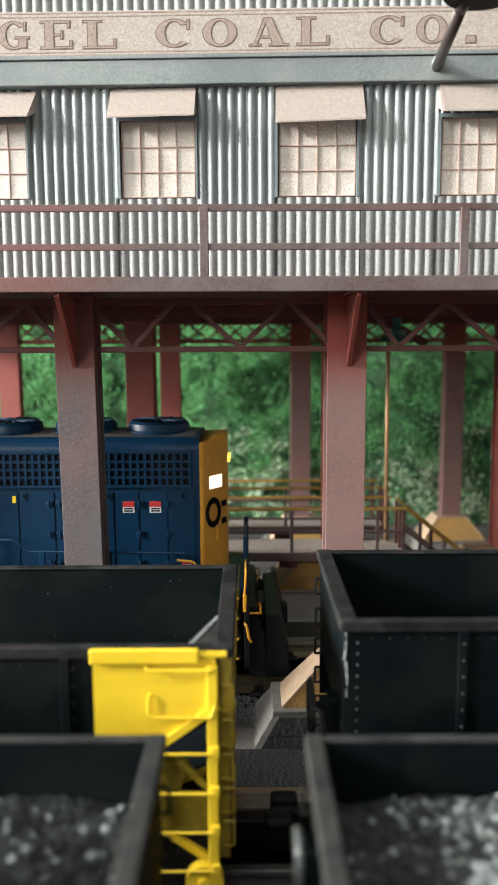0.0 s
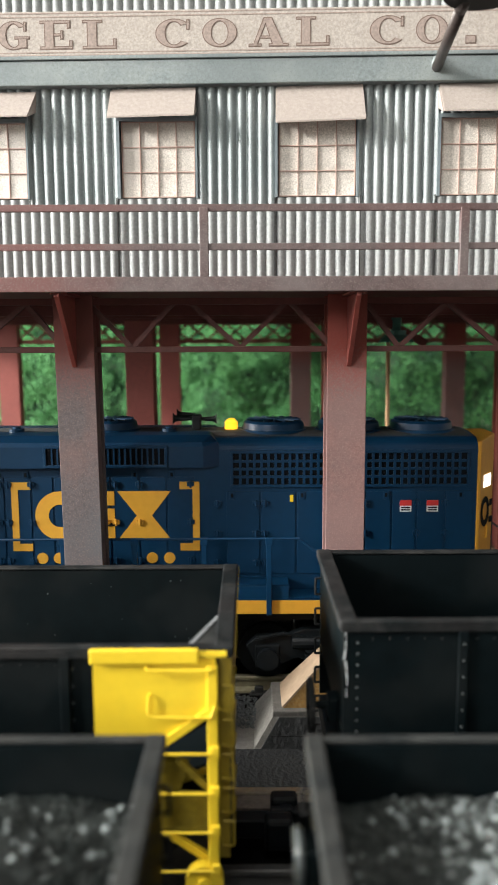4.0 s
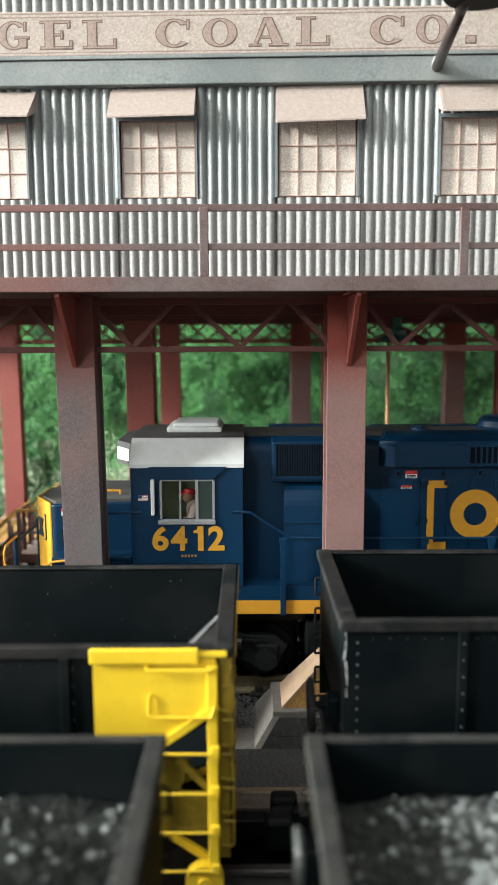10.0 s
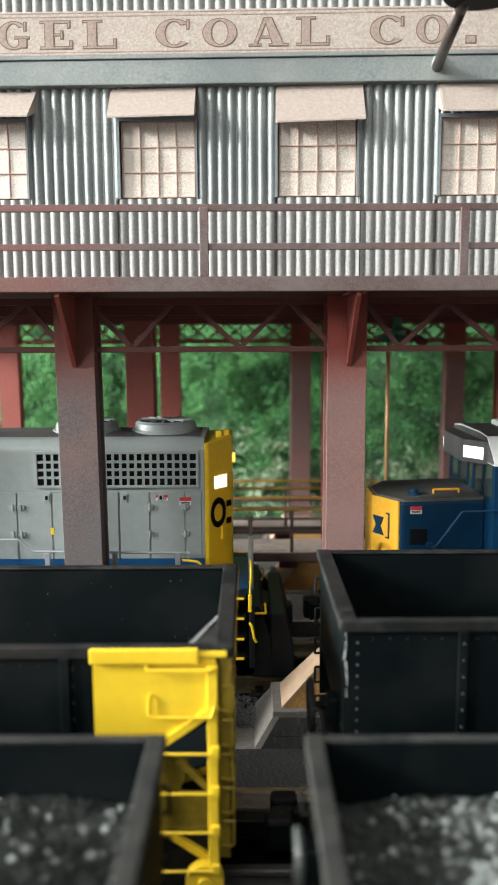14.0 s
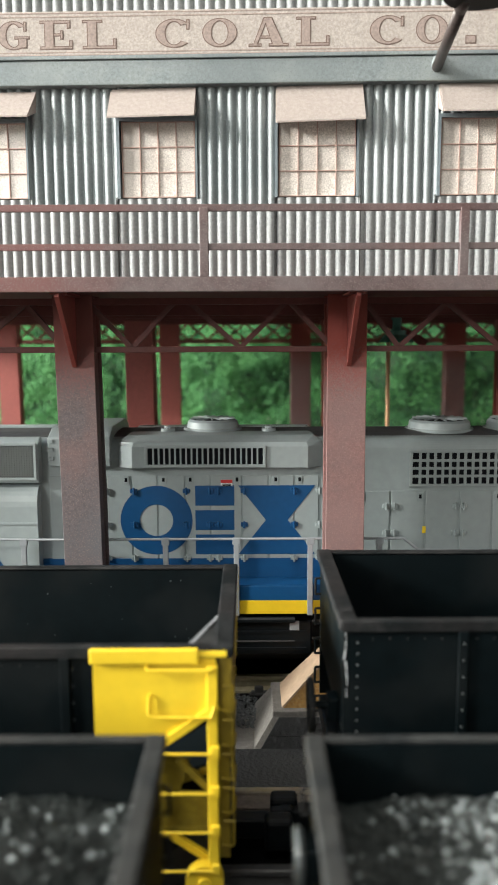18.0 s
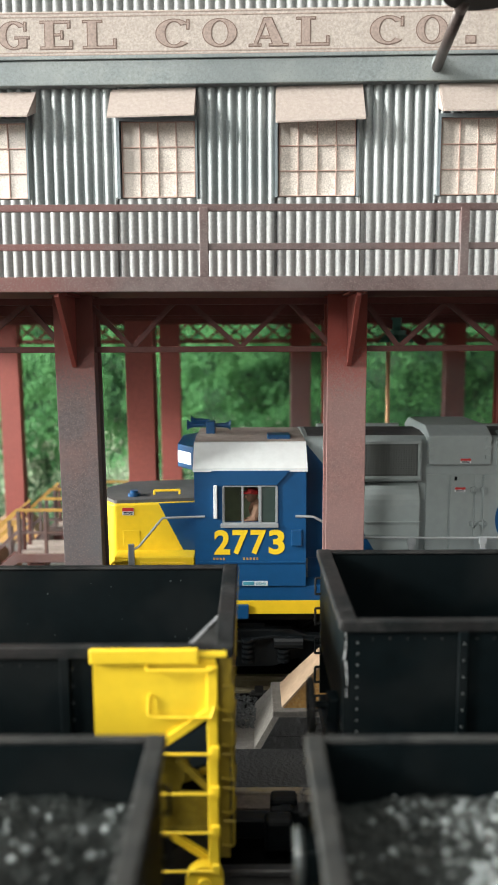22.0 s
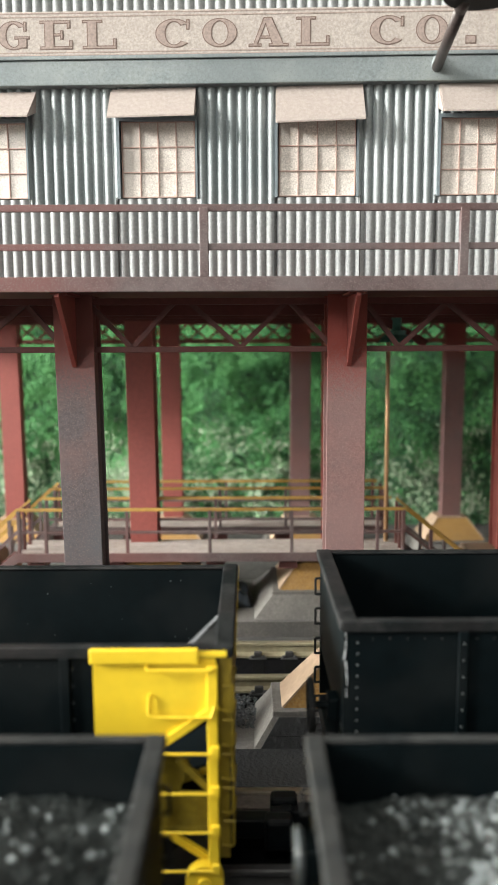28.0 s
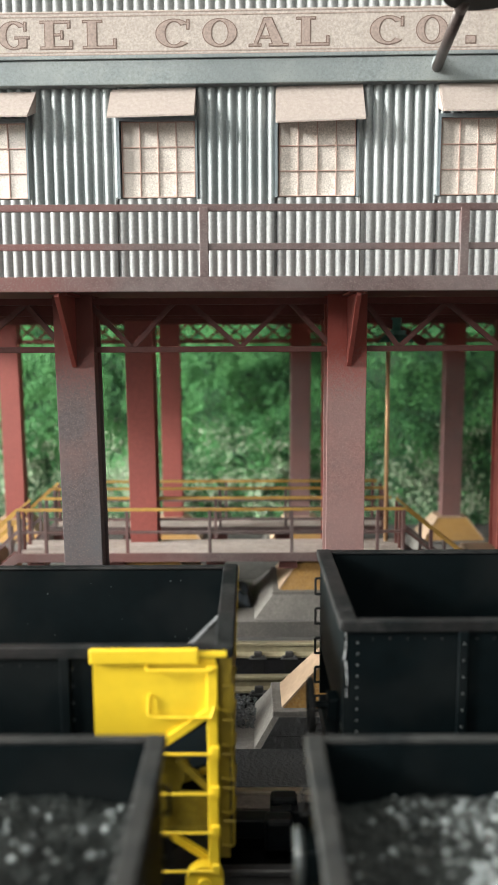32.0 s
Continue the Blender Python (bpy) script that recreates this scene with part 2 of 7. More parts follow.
M["tarp"] = mat("dark_blue_tarpaulin", (0.022, 0.030, 0.038), 0.38, 0.0, 0.25, 6, 0.3, (0.05, 0.06, 0.068), 0.5, 2.0, spec=0.4)
M["dust"] = mat("trodden_brown_dust", (0.21, 0.18, 0.152), 0.9, 0.0, 0.25, 14, 0.4, (0.14, 0.122, 0.105), 0.6, 1.5)
M["room"] = mat("room_wall_paint", (0.46, 0.45, 0.43), 0.9, 0.0, 0.04, 0.5, 0.02)
M["carpet"] = mat("grey_room_floor", (0.22, 0.21, 0.20), 0.95, 0.0, 0.15, 3.0, 0.1)


def leaf_mat(name, dark, light, patch):
    """Leaves of mixed tone, with patches of another growth."""
    m = bpy.data.materials.new(name)
    m.use_nodes = True
    nt = m.node_tree
    b = nt.nodes["Principled BSDF"]
    b.inputs["Roughness"].default_value = 0.75
    b.inputs["Specular IOR Level"].default_value = 0.25
    geo = nt.nodes.new("ShaderNodeNewGeometry")
    mx = nt.nodes.new("ShaderNodeMix")
    mx.data_type = "RGBA"
    mx.inputs[6].default_value, mx.inputs[7].default_value = (*dark, 1), (*light, 1)
    nt.links.new(geo.outputs["Random Per Island"], mx.inputs[0])
    co = nt.nodes.new("ShaderNodeTexCoord")
    nz = nt.nodes.new("ShaderNodeTexNoise")
    nz.inputs["Scale"].default_value = 0.8 / S
    nz.inputs["Detail"].default_value = 3
    nt.links.new(co.outputs["Object"], nz.inputs["Vector"])
    r = nt.nodes.new("ShaderNodeMapRange")
    r.inputs["From Min"].default_value, r.inputs["From Max"].default_value = 0.42, 0.62
    r.inputs["To Max"].default_value = 0.75
    nt.links.new(nz.outputs["Fac"], r.inputs["Value"])
    my = nt.nodes.new("ShaderNodeMix")
    my.data_type = "RGBA"
    my.inputs[7].default_value = (*patch, 1)
    nt.links.new(r.outputs["Result"], my.inputs[0])
    nt.links.new(mx.outputs[2], my.inputs[6])
    nt.links.new(my.outputs[2], b.inputs["Base Color"])
    return m


M["leaf"] = leaf_mat("hillside_leaves", (0.085, 0.26, 0.09), (0.13, 0.36, 0.13), (0.06, 0.20, 0.075))
# darker leaf copy whose colour stands in for shade between bushes
M["leaf_dark"] = leaf_mat("shade_coloured_leaves", (0.045, 0.15, 0.068), (0.075, 0.21, 0.095), (0.055, 0.14, 0.085))
M["leaf_pale"] = leaf_mat("pale_dry_grass", (0.22, 0.33, 0.19), (0.46, 0.52, 0.41), (0.26, 0.37, 0.23))


# ---- building blocks ----
def bx(bm, x0, x1, y0, y1, z0, z1, bev=0.0):
    r = bmesh.ops.create_cube(bm, size=1)
    for v in r["verts"]:
        v.co = Vector(((x0 + x1) / 2 + v.co.x * (x1 - x0), (y0 + y1) / 2 + v.co.y * (y1 - y0), (z0 + z1) / 2 + v.co.z * (z1 - z0)))
    if bev:
        edges = {e for v in r["verts"] for e in v.link_edges}
        bmesh.ops.bevel(bm, geom=list(edges), offset=bev, segments=2, affect="EDGES", profile=0.5)
    return bm


def rod(bm, a, b, r, n=8, r2=None, caps=True):
    a, b = Vector(a), Vector(b)
    d = b - a
    m = Matrix.Translation((a + b) / 2) @ d.to_track_quat("Z", "Y").to_matrix().to_4x4()
    bmesh.ops.create_cone(bm, cap_ends=caps, segments=n, radius1=r, radius2=r if r2 is None else r2, depth=d.length, matrix=m)
    return bm


def path_rod(bm, pts, r, n=6):
    for a, b in zip(pts, pts[1:]):
        rod(bm, a, b, r, n)
    return bm


def bar(bm, a, b, w, h):
    """A rectangular bar from a to b, w wide across y and h deep."""
    a, b = Vector(a), Vector(b)
    d = (b - a).normalized()
    side = Vector((0, 1, 0)) if abs(d.y) < 0.9 else Vector((1, 0, 0))
    up = d.cross(side).normalized()
    vs = []
    for p in (a, b):
        for i, j in ((-1, -1), (1, -1), (1, 1), (-1, 1)):
            vs.append(bm.verts.new(p + side * i * w / 2 + up * j * h / 2))
    for f in ((0, 1, 2, 3), (7, 6, 5, 4), (0, 4, 5, 1), (1, 5, 6, 2), (2, 6, 7, 3), (3, 7, 4, 0)):
        bm.faces.new([vs[k] for k in f])
    bmesh.ops.recalc_face_normals(bm, faces=bm.faces)
    return bm


def prism(bm, pts, axis, a, b, bev=0.0):
    """Extrudes a polygon along an axis. pts: (y, z) for x, (x, z) for y, (x, y) for z."""
    def at(p, s):
        return {"x": (s, p[0], p[1]), "y": (p[0], s, p[1]), "z": (p[0], p[1], s)}[axis]
    lo = [bm.verts.new(at(p, a)) for p in pts]
    hi = [bm.verts.new(at(p, b)) for p in pts]
    made = [bm.faces.new(lo), bm.faces.new(hi)]
    n = len(pts)
    for i in range(n):
        made.append(bm.faces.new((lo[i], lo[(i + 1) % n], hi[(i + 1) % n], hi[i])))
    bmesh.ops.recalc_face_normals(bm, faces=made)
    if bev:
        bmesh.ops.bevel(bm, geom=list({e for f in made for e in f.edges}), offset=bev, segments=2, affect="EDGES", profile=0.5)
    return bm


def frustum(bm, low, high, z0, z1):
    """A solid between two rectangles (x0, x1, y0, y1)."""
    vs = []
    for (x0, x1, y0, y1), z in ((low, z0), (high, z1)):
        vs += [bm.verts.new(p) for p in ((x0, y0, z), (x1, y0, z), (x1, y1, z), (x0, y1, z))]
    for f in ((3, 2, 1, 0), (4, 5, 6, 7), (0, 1, 5, 4), (1, 2, 6, 5), (2, 3, 7, 6), (3, 0, 4, 7)):
        bm.faces.new([vs[k] for k in f])
    return bm


def B():
    return bmesh.new()


def mesh_of(name, bm, material, turn=None, smooth=False):
    if turn is not None:
        bm.transform(turn)
    bm.transform(Matrix.Scale(S, 4))
    data = bpy.data.meshes.new(name)
    bm.to_mesh(data)
    bm.free()
    for m in material if isinstance(material, (list, tuple)) else [material]:
        data.materials.append(m)
    if smooth:
        for p in data.polygons:
            p.use_smooth = True
    return data


def part(name, bm, material, parent=None, label="", turn=None, smooth=False):
    ob = new(name, mesh_of(name, bm, material, turn, smooth))
    ob.parent = parent
    if label:
        ob["label"] = label
    return ob


def share(ob, parent, offset=(0, 0, 0)):
    """Another object on the mesh of ob."""
    o = new(ob.name.split(".")[0], ob.data)
    o.parent = parent
    o.location = Vector(offset) * S
    return o


def thing(name, at, label, category, group="", kind=""):
    ob = new(name)
    ob.empty_display_size = 0.01
    ob.location = Vector(at) * S
    return tagged(ob, label, category, group, kind)


def text_mesh(words, width, height, depth, weight=0.004):
    """Built-in letters, fitted into width and height, as a mesh in the x-z plane."""
    cu = bpy.data.curves.new("letters", "FONT")
    cu.body, cu.extrude, cu.size, cu.offset = words, 0.5, 1.0, weight
    tmp = bpy.data.objects.new("letters", cu)
    scene.collection.objects.link(tmp)
    bpy.context.view_layer.update()
    me = bpy.data.meshes.new_from_object(tmp.evaluated_get(bpy.context.evaluated_depsgraph_get()))
    bpy.data.objects.remove(tmp)
    bm = B()
    bm.from_mesh(me)
    xs, ys = [v.co.x for v in bm.verts], [v.co.y for v in bm.verts]
    for v in bm.verts:
        x = (v.co.x - min(xs)) / (max(xs) - min(xs)) * width
        z = (v.co.y - min(ys)) / (max(ys) - min(ys)) * height
        y = (0.5 - v.co.z) * depth
        v.co = Vector((x, y - depth / 2, z))
    return bm


# ---- ground and tracks ----
def ground_sheet():
    bm = B()
    bmesh.ops.create_grid(bm, x_segments=8, y_segments=8, size=1)
    for v in bm.verts:
        v.co = Vector((v.co.x * 60, 34 + v.co.y * 40, -0.34))
    tagged(part("ground", bm, M["ground"]), "dark cinder-covered table ground round the tracks", "ground", kind="structure")


ground_sheet()


def track(y, x0, x1, name_label, steel=("rail", "rail")):
    t = thing("railway_track", (0, y, 0), name_label, "track", "tracks")
    for side, metal in zip((-0.77, 0.77), steel):
        bm = B()
        prof = [(-0.13, -0.28), (0.13, -0.28), (0.13, -0.24), (0.03, -0.20), (0.03, -0.09), (0.065, -0.06), (0.065, -0.012), (0.05, 0), (-0.05, 0),
                (-0.065, -0.012), (-0.065, -0.06), (-0.03, -0.09), (-0.03, -0.20), (-0.13, -0.24)]
        prism(bm, [(side + a, b) for a, b in prof], "x", x0, x1)
        r = part("rail", bm, M[metal], t, "weathered brown rail" if metal != "iron" else "rail coloured dark as in the cars' shadow")
        bm = B()
        bx(bm, x0, x1, side - 0.045, side + 0.045, 0.001, 0.004)
        part("worn_head", bm, M["rail_top" if metal != "iron" else "iron"], r)
    part("roadbed", prism(B(), [(-1.4, -0.345), (-1.25, -0.286), (1.25, -0.286), (1.4, -0.345)], "x", x0, x1), M["roadbed"], t, "coal-black roadbed")
    bm = B()
    bx(bm, -0.13, 0.13, -1.35, 1.35, -0.48, -0.282, 0.02)
    first = part("tie", bm, M["tie"], t)
    first.location.x = x0 * S
    x = x0 + 0.62
    bm = B()
    bx(bm, -0.17, 0.17, -0.22, 0.22, -0.284, -0.258, 0.008)
    for q in (-1, 1):
        bx(bm, -0.08, 0.08, q * 0.11 - 0.045, q * 0.11 + 0.045, -0.262, -0.16, 0.015)
        for k in (-0.11, 0.11):
            bx(bm, k - 0.03, k + 0.03, q * 0.17 - 0.03, q * 0.17 + 0.03, -0.262, -0.215, 0.01)
    plate = part("tie_plate", bm, M["iron"], t)
    plate.location = Vector((x0, -0.77, 0)) * S
    share(plate, t, (x0, 0.77, 0))
    while x < x1:
        share(first, t, (x, 0, 0))
        if -6 < x < 6:
            share(plate, t, (x, -0.77, 0))
            share(plate, t, (x, 0.77, 0))
        x += 0.62
    return t


track(14.0, -42, 54, "weathered model railway track on black ties under the loading shed")
# near rail takes dark iron in place of the cars' shadow
track(8.9, -9, 9, "weathered model railway track carrying the empty hopper cars", ("iron", "rail_tan"))
track(4.45, -6, 6, "weathered model railway track carrying the coal-filled hopper cars")

# ---- the coal loading building ----
building = thing("coal_loading_building", (0, 12, 0), "corrugated-metal coal loading building raised on red steel columns", "building")
OFF = Matrix.Translation((0, -12, 0))
WALL_Y = 12.15
# the wall stands a little askew over the deck, nearer on its right
SKEW = OFF @ Matrix.Translation((0, WALL_Y, 0)) @ Matrix.Rotation(radians(-1.6), 4, "Z") @ Matrix.Translation((0, -WALL_Y, 0))
PITCH = 0.151


def corrugated(x0, x1, z0, z1, y, amp=0.038, sharp=1.0, pitch=PITCH, groove=-0.486):
    bm = B()
    n = max(2, int((x1 - x0) / pitch * 10))
    front, back = [], []
    for i in range(n + 1):
        x = x0 + (x1 - x0) * i / n
        ph = ((x - groove) / pitch) % 1
        # flat-bottomed troughs between round ribs
        h = amp * (max(0.0, math.sin(math.pi * ph)) ** sharp * 2 - 1)
        front.append((x, y - h))
        back.append((x, y + 0.12))
    lo = [bm.verts.new((a, b, z0)) for a, b in front]
    hi = [bm.verts.new((a, b, z1)) for a, b in front]
    for i in range(n):
        bm.faces.new((lo[i], lo[i + 1], hi[i + 1], hi[i]))
    e = [bm.verts.new(p) for p in ((x0, y + 0.12, z0), (x1, y + 0.12, z0), (x1, y + 0.12, z1), (x0, y + 0.12, z1))]
    bm.faces.new((e[3], e[2], e[1], e[0]))
    bm.faces.new((e[0], lo[0], hi[0], e[3]))
    bm.faces.new((lo[-1], e[1], e[2], hi[-1]))
    bm.faces.new([e[3]] + hi + [e[2]])
    bm.faces.new([e[1]] + lo[::-1] + [e[0]])
    return bm


WINDOWS = [(-4.55, -3.33), (-1.98, -0.76), (0.405, 1.67), (2.84, 4.05)]
WZ0, WZ1 = 8.12, 9.28


def build_wall():
    low = 7.975
    part("wall", corrugated(-9, 9, 6.80, low, WALL_Y, 0.027, 0.62), M["zinc_low"], building, "grey galvanised corrugated wall", SKEW)
    for a, b in WINDOWS:
        part("wall_sheet", corrugated(a - 0.03, b + 0.03, low, WZ0, WALL_Y - 0.004, 0.027, 0.62), M["zinc_low"], building, turn=SKEW)
    edges = [-9.0]
    for a, b in WINDOWS:
        edges += [a, b]
    edges.append(9.0)
    for i in range(0, len(edges), 2):
        pitch, groove = {2: (0.1543, -3.285), 4: (0.1516, -0.624), 6: (0.150, 1.7275)}.get(i, (PITCH, -0.486))
        part("wall_sheet", corrugated(edges[i], edges[i + 1], low, 9.74, WALL_Y, 0.036, 0.7, pitch, groove), M["zinc"], building, turn=SKEW)
    for a, b in WINDOWS:
        part("wall_sheet", corrugated(a, b, WZ1, 9.74, WALL_Y), M["zinc"], building, turn=SKEW)
    part("wall_sheet", corrugated(-9, 9, 10.72, 13.4, WALL_Y, 0.027, 0.62), M["zinc_low"], building, turn=SKEW)
    # overlaps of the sheets
    for x in (-2.0, 0.41, 1.70, 2.82):
        bm = B()
        bx(bm, x - 0.006, x + 0.006, WALL_Y - 0.042, WALL_Y, 6.85, WZ0 + 0.02)
        part("sheet_lap", bm, M["iron"], building, turn=SKEW)


build_wall()


def build_window(i, a, b):
    rng = random.Random(i)
    w = B()
    y = WALL_Y + 0.05
    fr = B()
    bx(fr, a, a + 0.045, y - 0.10, y + 0.06, WZ0, WZ1)
    bx(fr, b - 0.03, b, y - 0.10, y + 0.06, WZ0, WZ1)
    bx(fr, a, b, y - 0.10, y + 0.06, WZ1 - 0.03, WZ1 + 0.02)
    win = part("window", fr, M["frame_grey"], building, "four by three pane window with frosted glass", SKEW)
    xs = [a + 0.07 + (b - a - 0.12) * k / 4 for k in range(5)]
    zs = [WZ0 + 0.03 + (WZ1 - WZ0 - 0.06) * k / 3 for k in range(4)]
    for k in range(4):
        for j in range(3):
            bm = B()
            bx(bm, xs[k] + 0.004, xs[k + 1] - 0.004, y, y + 0.02, zs[j] + 0.004, zs[j + 1] - 0.004)
            part("pane", bm, M["pane"], win, turn=SKEW)
    for x in xs:
        bm = B()
        bx(bm, x - 0.0075, x + 0.0075, y - 0.03, y + 0.015, zs[0], zs[-1])
        part("muntin", bm, M["muntin"], win, turn=SKEW)
    for z in zs:
        bm = B()
        bx(bm, xs[0], xs[-1], y - 0.027, y + 0.012, z - 0.0075, z + 0.0075)
        part("muntin", bm, M["muntin"], win, turn=SKEW)


AWNINGS = [(-4.75, -3.17, 9.68, 9.26, 0.34, 0.0, -0.05, 0.0), (-2.03, -0.77, 9.70, 9.225, 0.36, 0.0, 0.0, 0.02),
           (0.44, 1.71, 9.71, 9.14, 0.32, 0.0, 0.02, 0.035), (2.85, 4.2, 9.73, 9.26, 0.36, 0.0, 0.0, 0.0)]


def build_awning(a, b, z1, z0, out, skew, flare, drop):
    """A bent sheet awning with turned-down side flaps."""
    bm = B()
    y1 = WALL_Y - 0.04
    y0 = y1 - out
    t = 0.025
    top = [(a, y1, z1), (b, y1, z1 + drop), (b + flare, y0, z0 + drop), (a + skew, y0, z0)]
    vs = [bm.verts.new(p) for p in top] + [bm.verts.new((p[0], p[1], p[2] - t)) for p in top]
    for f in ((0, 1, 2, 3), (7, 6, 5, 4), (0, 4, 5, 1), (1, 5, 6, 2), (2, 6, 7, 3), (3, 7, 4, 0)):
        bm.faces.new([vs[k] for k in f])
    for x, s, d in ((a, skew, 0), (b, flare, drop)):
        p = [bm.verts.new(q) for q in ((x, y1, z1 + d - t), (x + s, y0, z0 + d - t), (x + s * 0.4, y1, z0 + d + 0.12))]
        q = [bm.verts.new((v.co.x - 0.02, v.co.y, v.co.z)) for v in p]
        bm.faces.new(p), bm.faces.new(q[::-1])
        for i in range(3):
            bm.faces.new((p[i], q[i], q[(i + 1) % 3], p[(i + 1) % 3]))
    bmesh.ops.recalc_face_normals(bm, faces=bm.faces)
    part("awning", bm, M["awning"], building, "cream-painted bent sheet awning", SKEW)


for i, (a, b) in enumerate(WINDOWS):
    build_window(i, a, b)
for row in AWNINGS:
    build_awning(*row)


def letter_bm(ch, x0, x1, z0, h, y, d, g):
    """A slab-serif capital between x0 and x1, grown by g all round."""
    w = x1 - x0
    polys, rings = [], []

    def box(a, b, c, e):
        polys.append([(x0 + a * w - g, z0 + c * h - g), (x0 + b * w + g, z0 + c * h - g), (x0 + b * w + g, z0 + e * h + g), (x0 + a * w - g, z0 + e * h + g)])

    def bow(a0, a1, cx=0.5, rx=0.5, ix=0.25, iz=0.42, n=26):
        out, inn = [], []
        for k in range(n + 1):
            t = radians(a0 + (a1 - a0) * k / n)
            out.append((x0 + cx * w + (rx * w + g) * math.cos(t), z0 + h / 2 + (h / 2 + g) * math.sin(t)))
            inn.append((x0 + cx * w + (ix * w - g) * math.cos(t), z0 + h / 2 + (iz * h - g) * math.sin(t)))
        rings.append((out, inn))
    if ch == "E":
        box(0.14, 0.42, 0, 1), box(0.0, 0.94, 0.92, 1), box(0.0, 1, 0, 0.08), box(0.42, 0.7, 0.47, 0.54), box(0.86, 0.94, 0.74, 0.92)
        box(0.92, 1.0, 0.08, 0.28), box(0.64, 0.71, 0.36, 0.65)
    elif ch == "L":
        box(0.14, 0.42, 0, 1), box(0.0, 0.58, 0.93, 1), box(0.0, 1, 0, 0.08), box(0.92, 1.0, 0.08, 0.33)
    elif ch == "A":
        for q in ([(0.10, 0), (0.20, 0), (0.50, 1), (0.40, 1)], [(0.64, 0), (0.94, 0), (0.60, 1), (0.40, 1)]):
            polys.append([(x0 + p[0] * w + (g if i in (1, 2) else -g), z0 + p[1] * h + (g if p[1] else -g)) for i, p in enumerate(q)])
        box(0.28, 0.66, 0.28, 0.35), box(0.0, 0.32, 0, 0.07), box(0.54, 1.04, 0, 0.07)
    elif ch == "O":
        bow(0, 360)
    elif ch == "C":
        bow(42, 318), box(0.84, 0.91, 0.64, 0.97)
    elif ch == "G":
        bow(42, 318), box(0.84, 0.91, 0.66, 0.97), box(0.66, 0.92, 0.06, 0.40), box(0.54, 1.0, 0.38, 0.45)
    else:
        box(0, 1, 0, 1)
    bm = B()
    for k, q in enumerate(polys):
        prism(bm, q, "y", y - d - 0.0004 * (k % 7), y)
    for out, inn in rings:
        rows = [[bm.verts.new((p[0], yy, p[1])) for p in line] for line, yy in ((out, y), (out, y - d), (inn, y - d), (inn, y))]
        for lo, hi in zip(rows, rows[1:]):
            for k in range(len(out) - 1):
                bm.faces.new((lo[k], lo[k + 1], hi[k + 1], hi[k]))
        if abs(out[0][0] - out[-1][0]) + abs(out[0][1] - out[-1][1]) > 0.01:
            bm.faces.new([r[0] for r in rows]), bm.faces.new([r[-1] for r in rows])
    bmesh.ops.recalc_face_normals(bm, faces=bm.faces)
    return bm


def build_fascia():
    y = WALL_Y
    bm = B()
    bx(bm, -9, 9, y - 0.16, y + 0.1, 9.73, 10.08, 0.015)
    part("fascia", bm, M["fascia"], building, "blue-grey weathered metal fascia beam", SKEW)
    bm = B()
    bx(bm, -9, 9, y - 0.19, y - 0.05, 10.085, 10.14, 0.01)
    part("trim", bm, M["fascia"], building, turn=SKEW)
    bm = B()
    bx(bm, -9, 9, y - 0.12, y + 0.1, 10.14, 10.78, 0.008)
    sign = part("sign_board", bm, M["sign"], building, "cream sign board lettered in faded brown", SKEW)
    for z in (10.165, 10.205, 10.70, 10.75):
        bm = B()
        bx(bm, -9, 9, y - 0.124, y - 0.11, z - 0.008, z + 0.008)
        part("stripe", bm, M["sign_letter"], sign, turn=SKEW)
    # letters with a darker outline: word by word as they stand
    for ch, x0, x1 in (("G", -3.68, -3.22), ("E", -3.05, -2.58), ("L", -2.42, -1.93), ("C", -1.34, -0.80), ("O", -0.65, -0.15), ("A", 0.03, 0.58),
                       ("L", 0.73, 1.20), ("C", 1.80, 2.33), ("O", 2.47, 2.92), (".", 3.19, 3.33)):
        h = 0.10 if ch == "." else 0.39
        for g, d, m in ((0.009, 0.004, "sign_dark"), (-0.006, 0.007, "sign_letter")):
            bm = letter_bm(ch, x0, x1, 10.255, h, y - 0.12, d, g)
            part("letter", bm, M[m], sign, turn=SKEW)


build_fascia()


def build_deck():
    bm = B()
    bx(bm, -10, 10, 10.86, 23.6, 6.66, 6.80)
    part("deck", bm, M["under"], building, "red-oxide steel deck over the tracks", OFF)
    bm = B()
    bx(bm, -10, 10, 10.76, 10.86, 6.64, 6.845, 0.012)
    part("edge_beam", bm, M["rail_brown"], building, "brown dusty edge beam of the walkway", OFF)
    # railing
    for z0, z1 in ((7.715, 7.81), (7.20, 7.29)):
        bm = B()
        bx(bm, -10, 10, 10.80, 10.86, z0, z1, 0.008)
        part("rail", bm, M["rail_brown"], building, turn=OFF)
    for x in (-7.8, -4.2, -0.60, 2.945, 6.5):
        bm = B()
        bx(bm, x - 0.06, x + 0.06, 10.775, 10.875, 6.845, 7.76, 0.008)
        part("post", bm, M["rail_brown"], building, turn=OFF)
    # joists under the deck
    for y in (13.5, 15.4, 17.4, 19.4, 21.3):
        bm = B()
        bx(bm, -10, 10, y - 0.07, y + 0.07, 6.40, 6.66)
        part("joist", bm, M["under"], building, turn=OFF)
    bm = B()
    bx(bm, -9, 9, WALL_Y + 0.5, 23.6, 13.2, 13.4)
    bx(bm, -9, 9, 23.4, 23.6, 6.8, 13.2)
    bx(bm, -9.1, -9, WALL_Y, 23.6, 6.8, 13.3)
    bx(bm, 9, 9.1, WALL_Y, 23.6, 6.8, 13.3)
    part("rear_shell", bm, M["zinc"], building, turn=OFF)


build_deck()


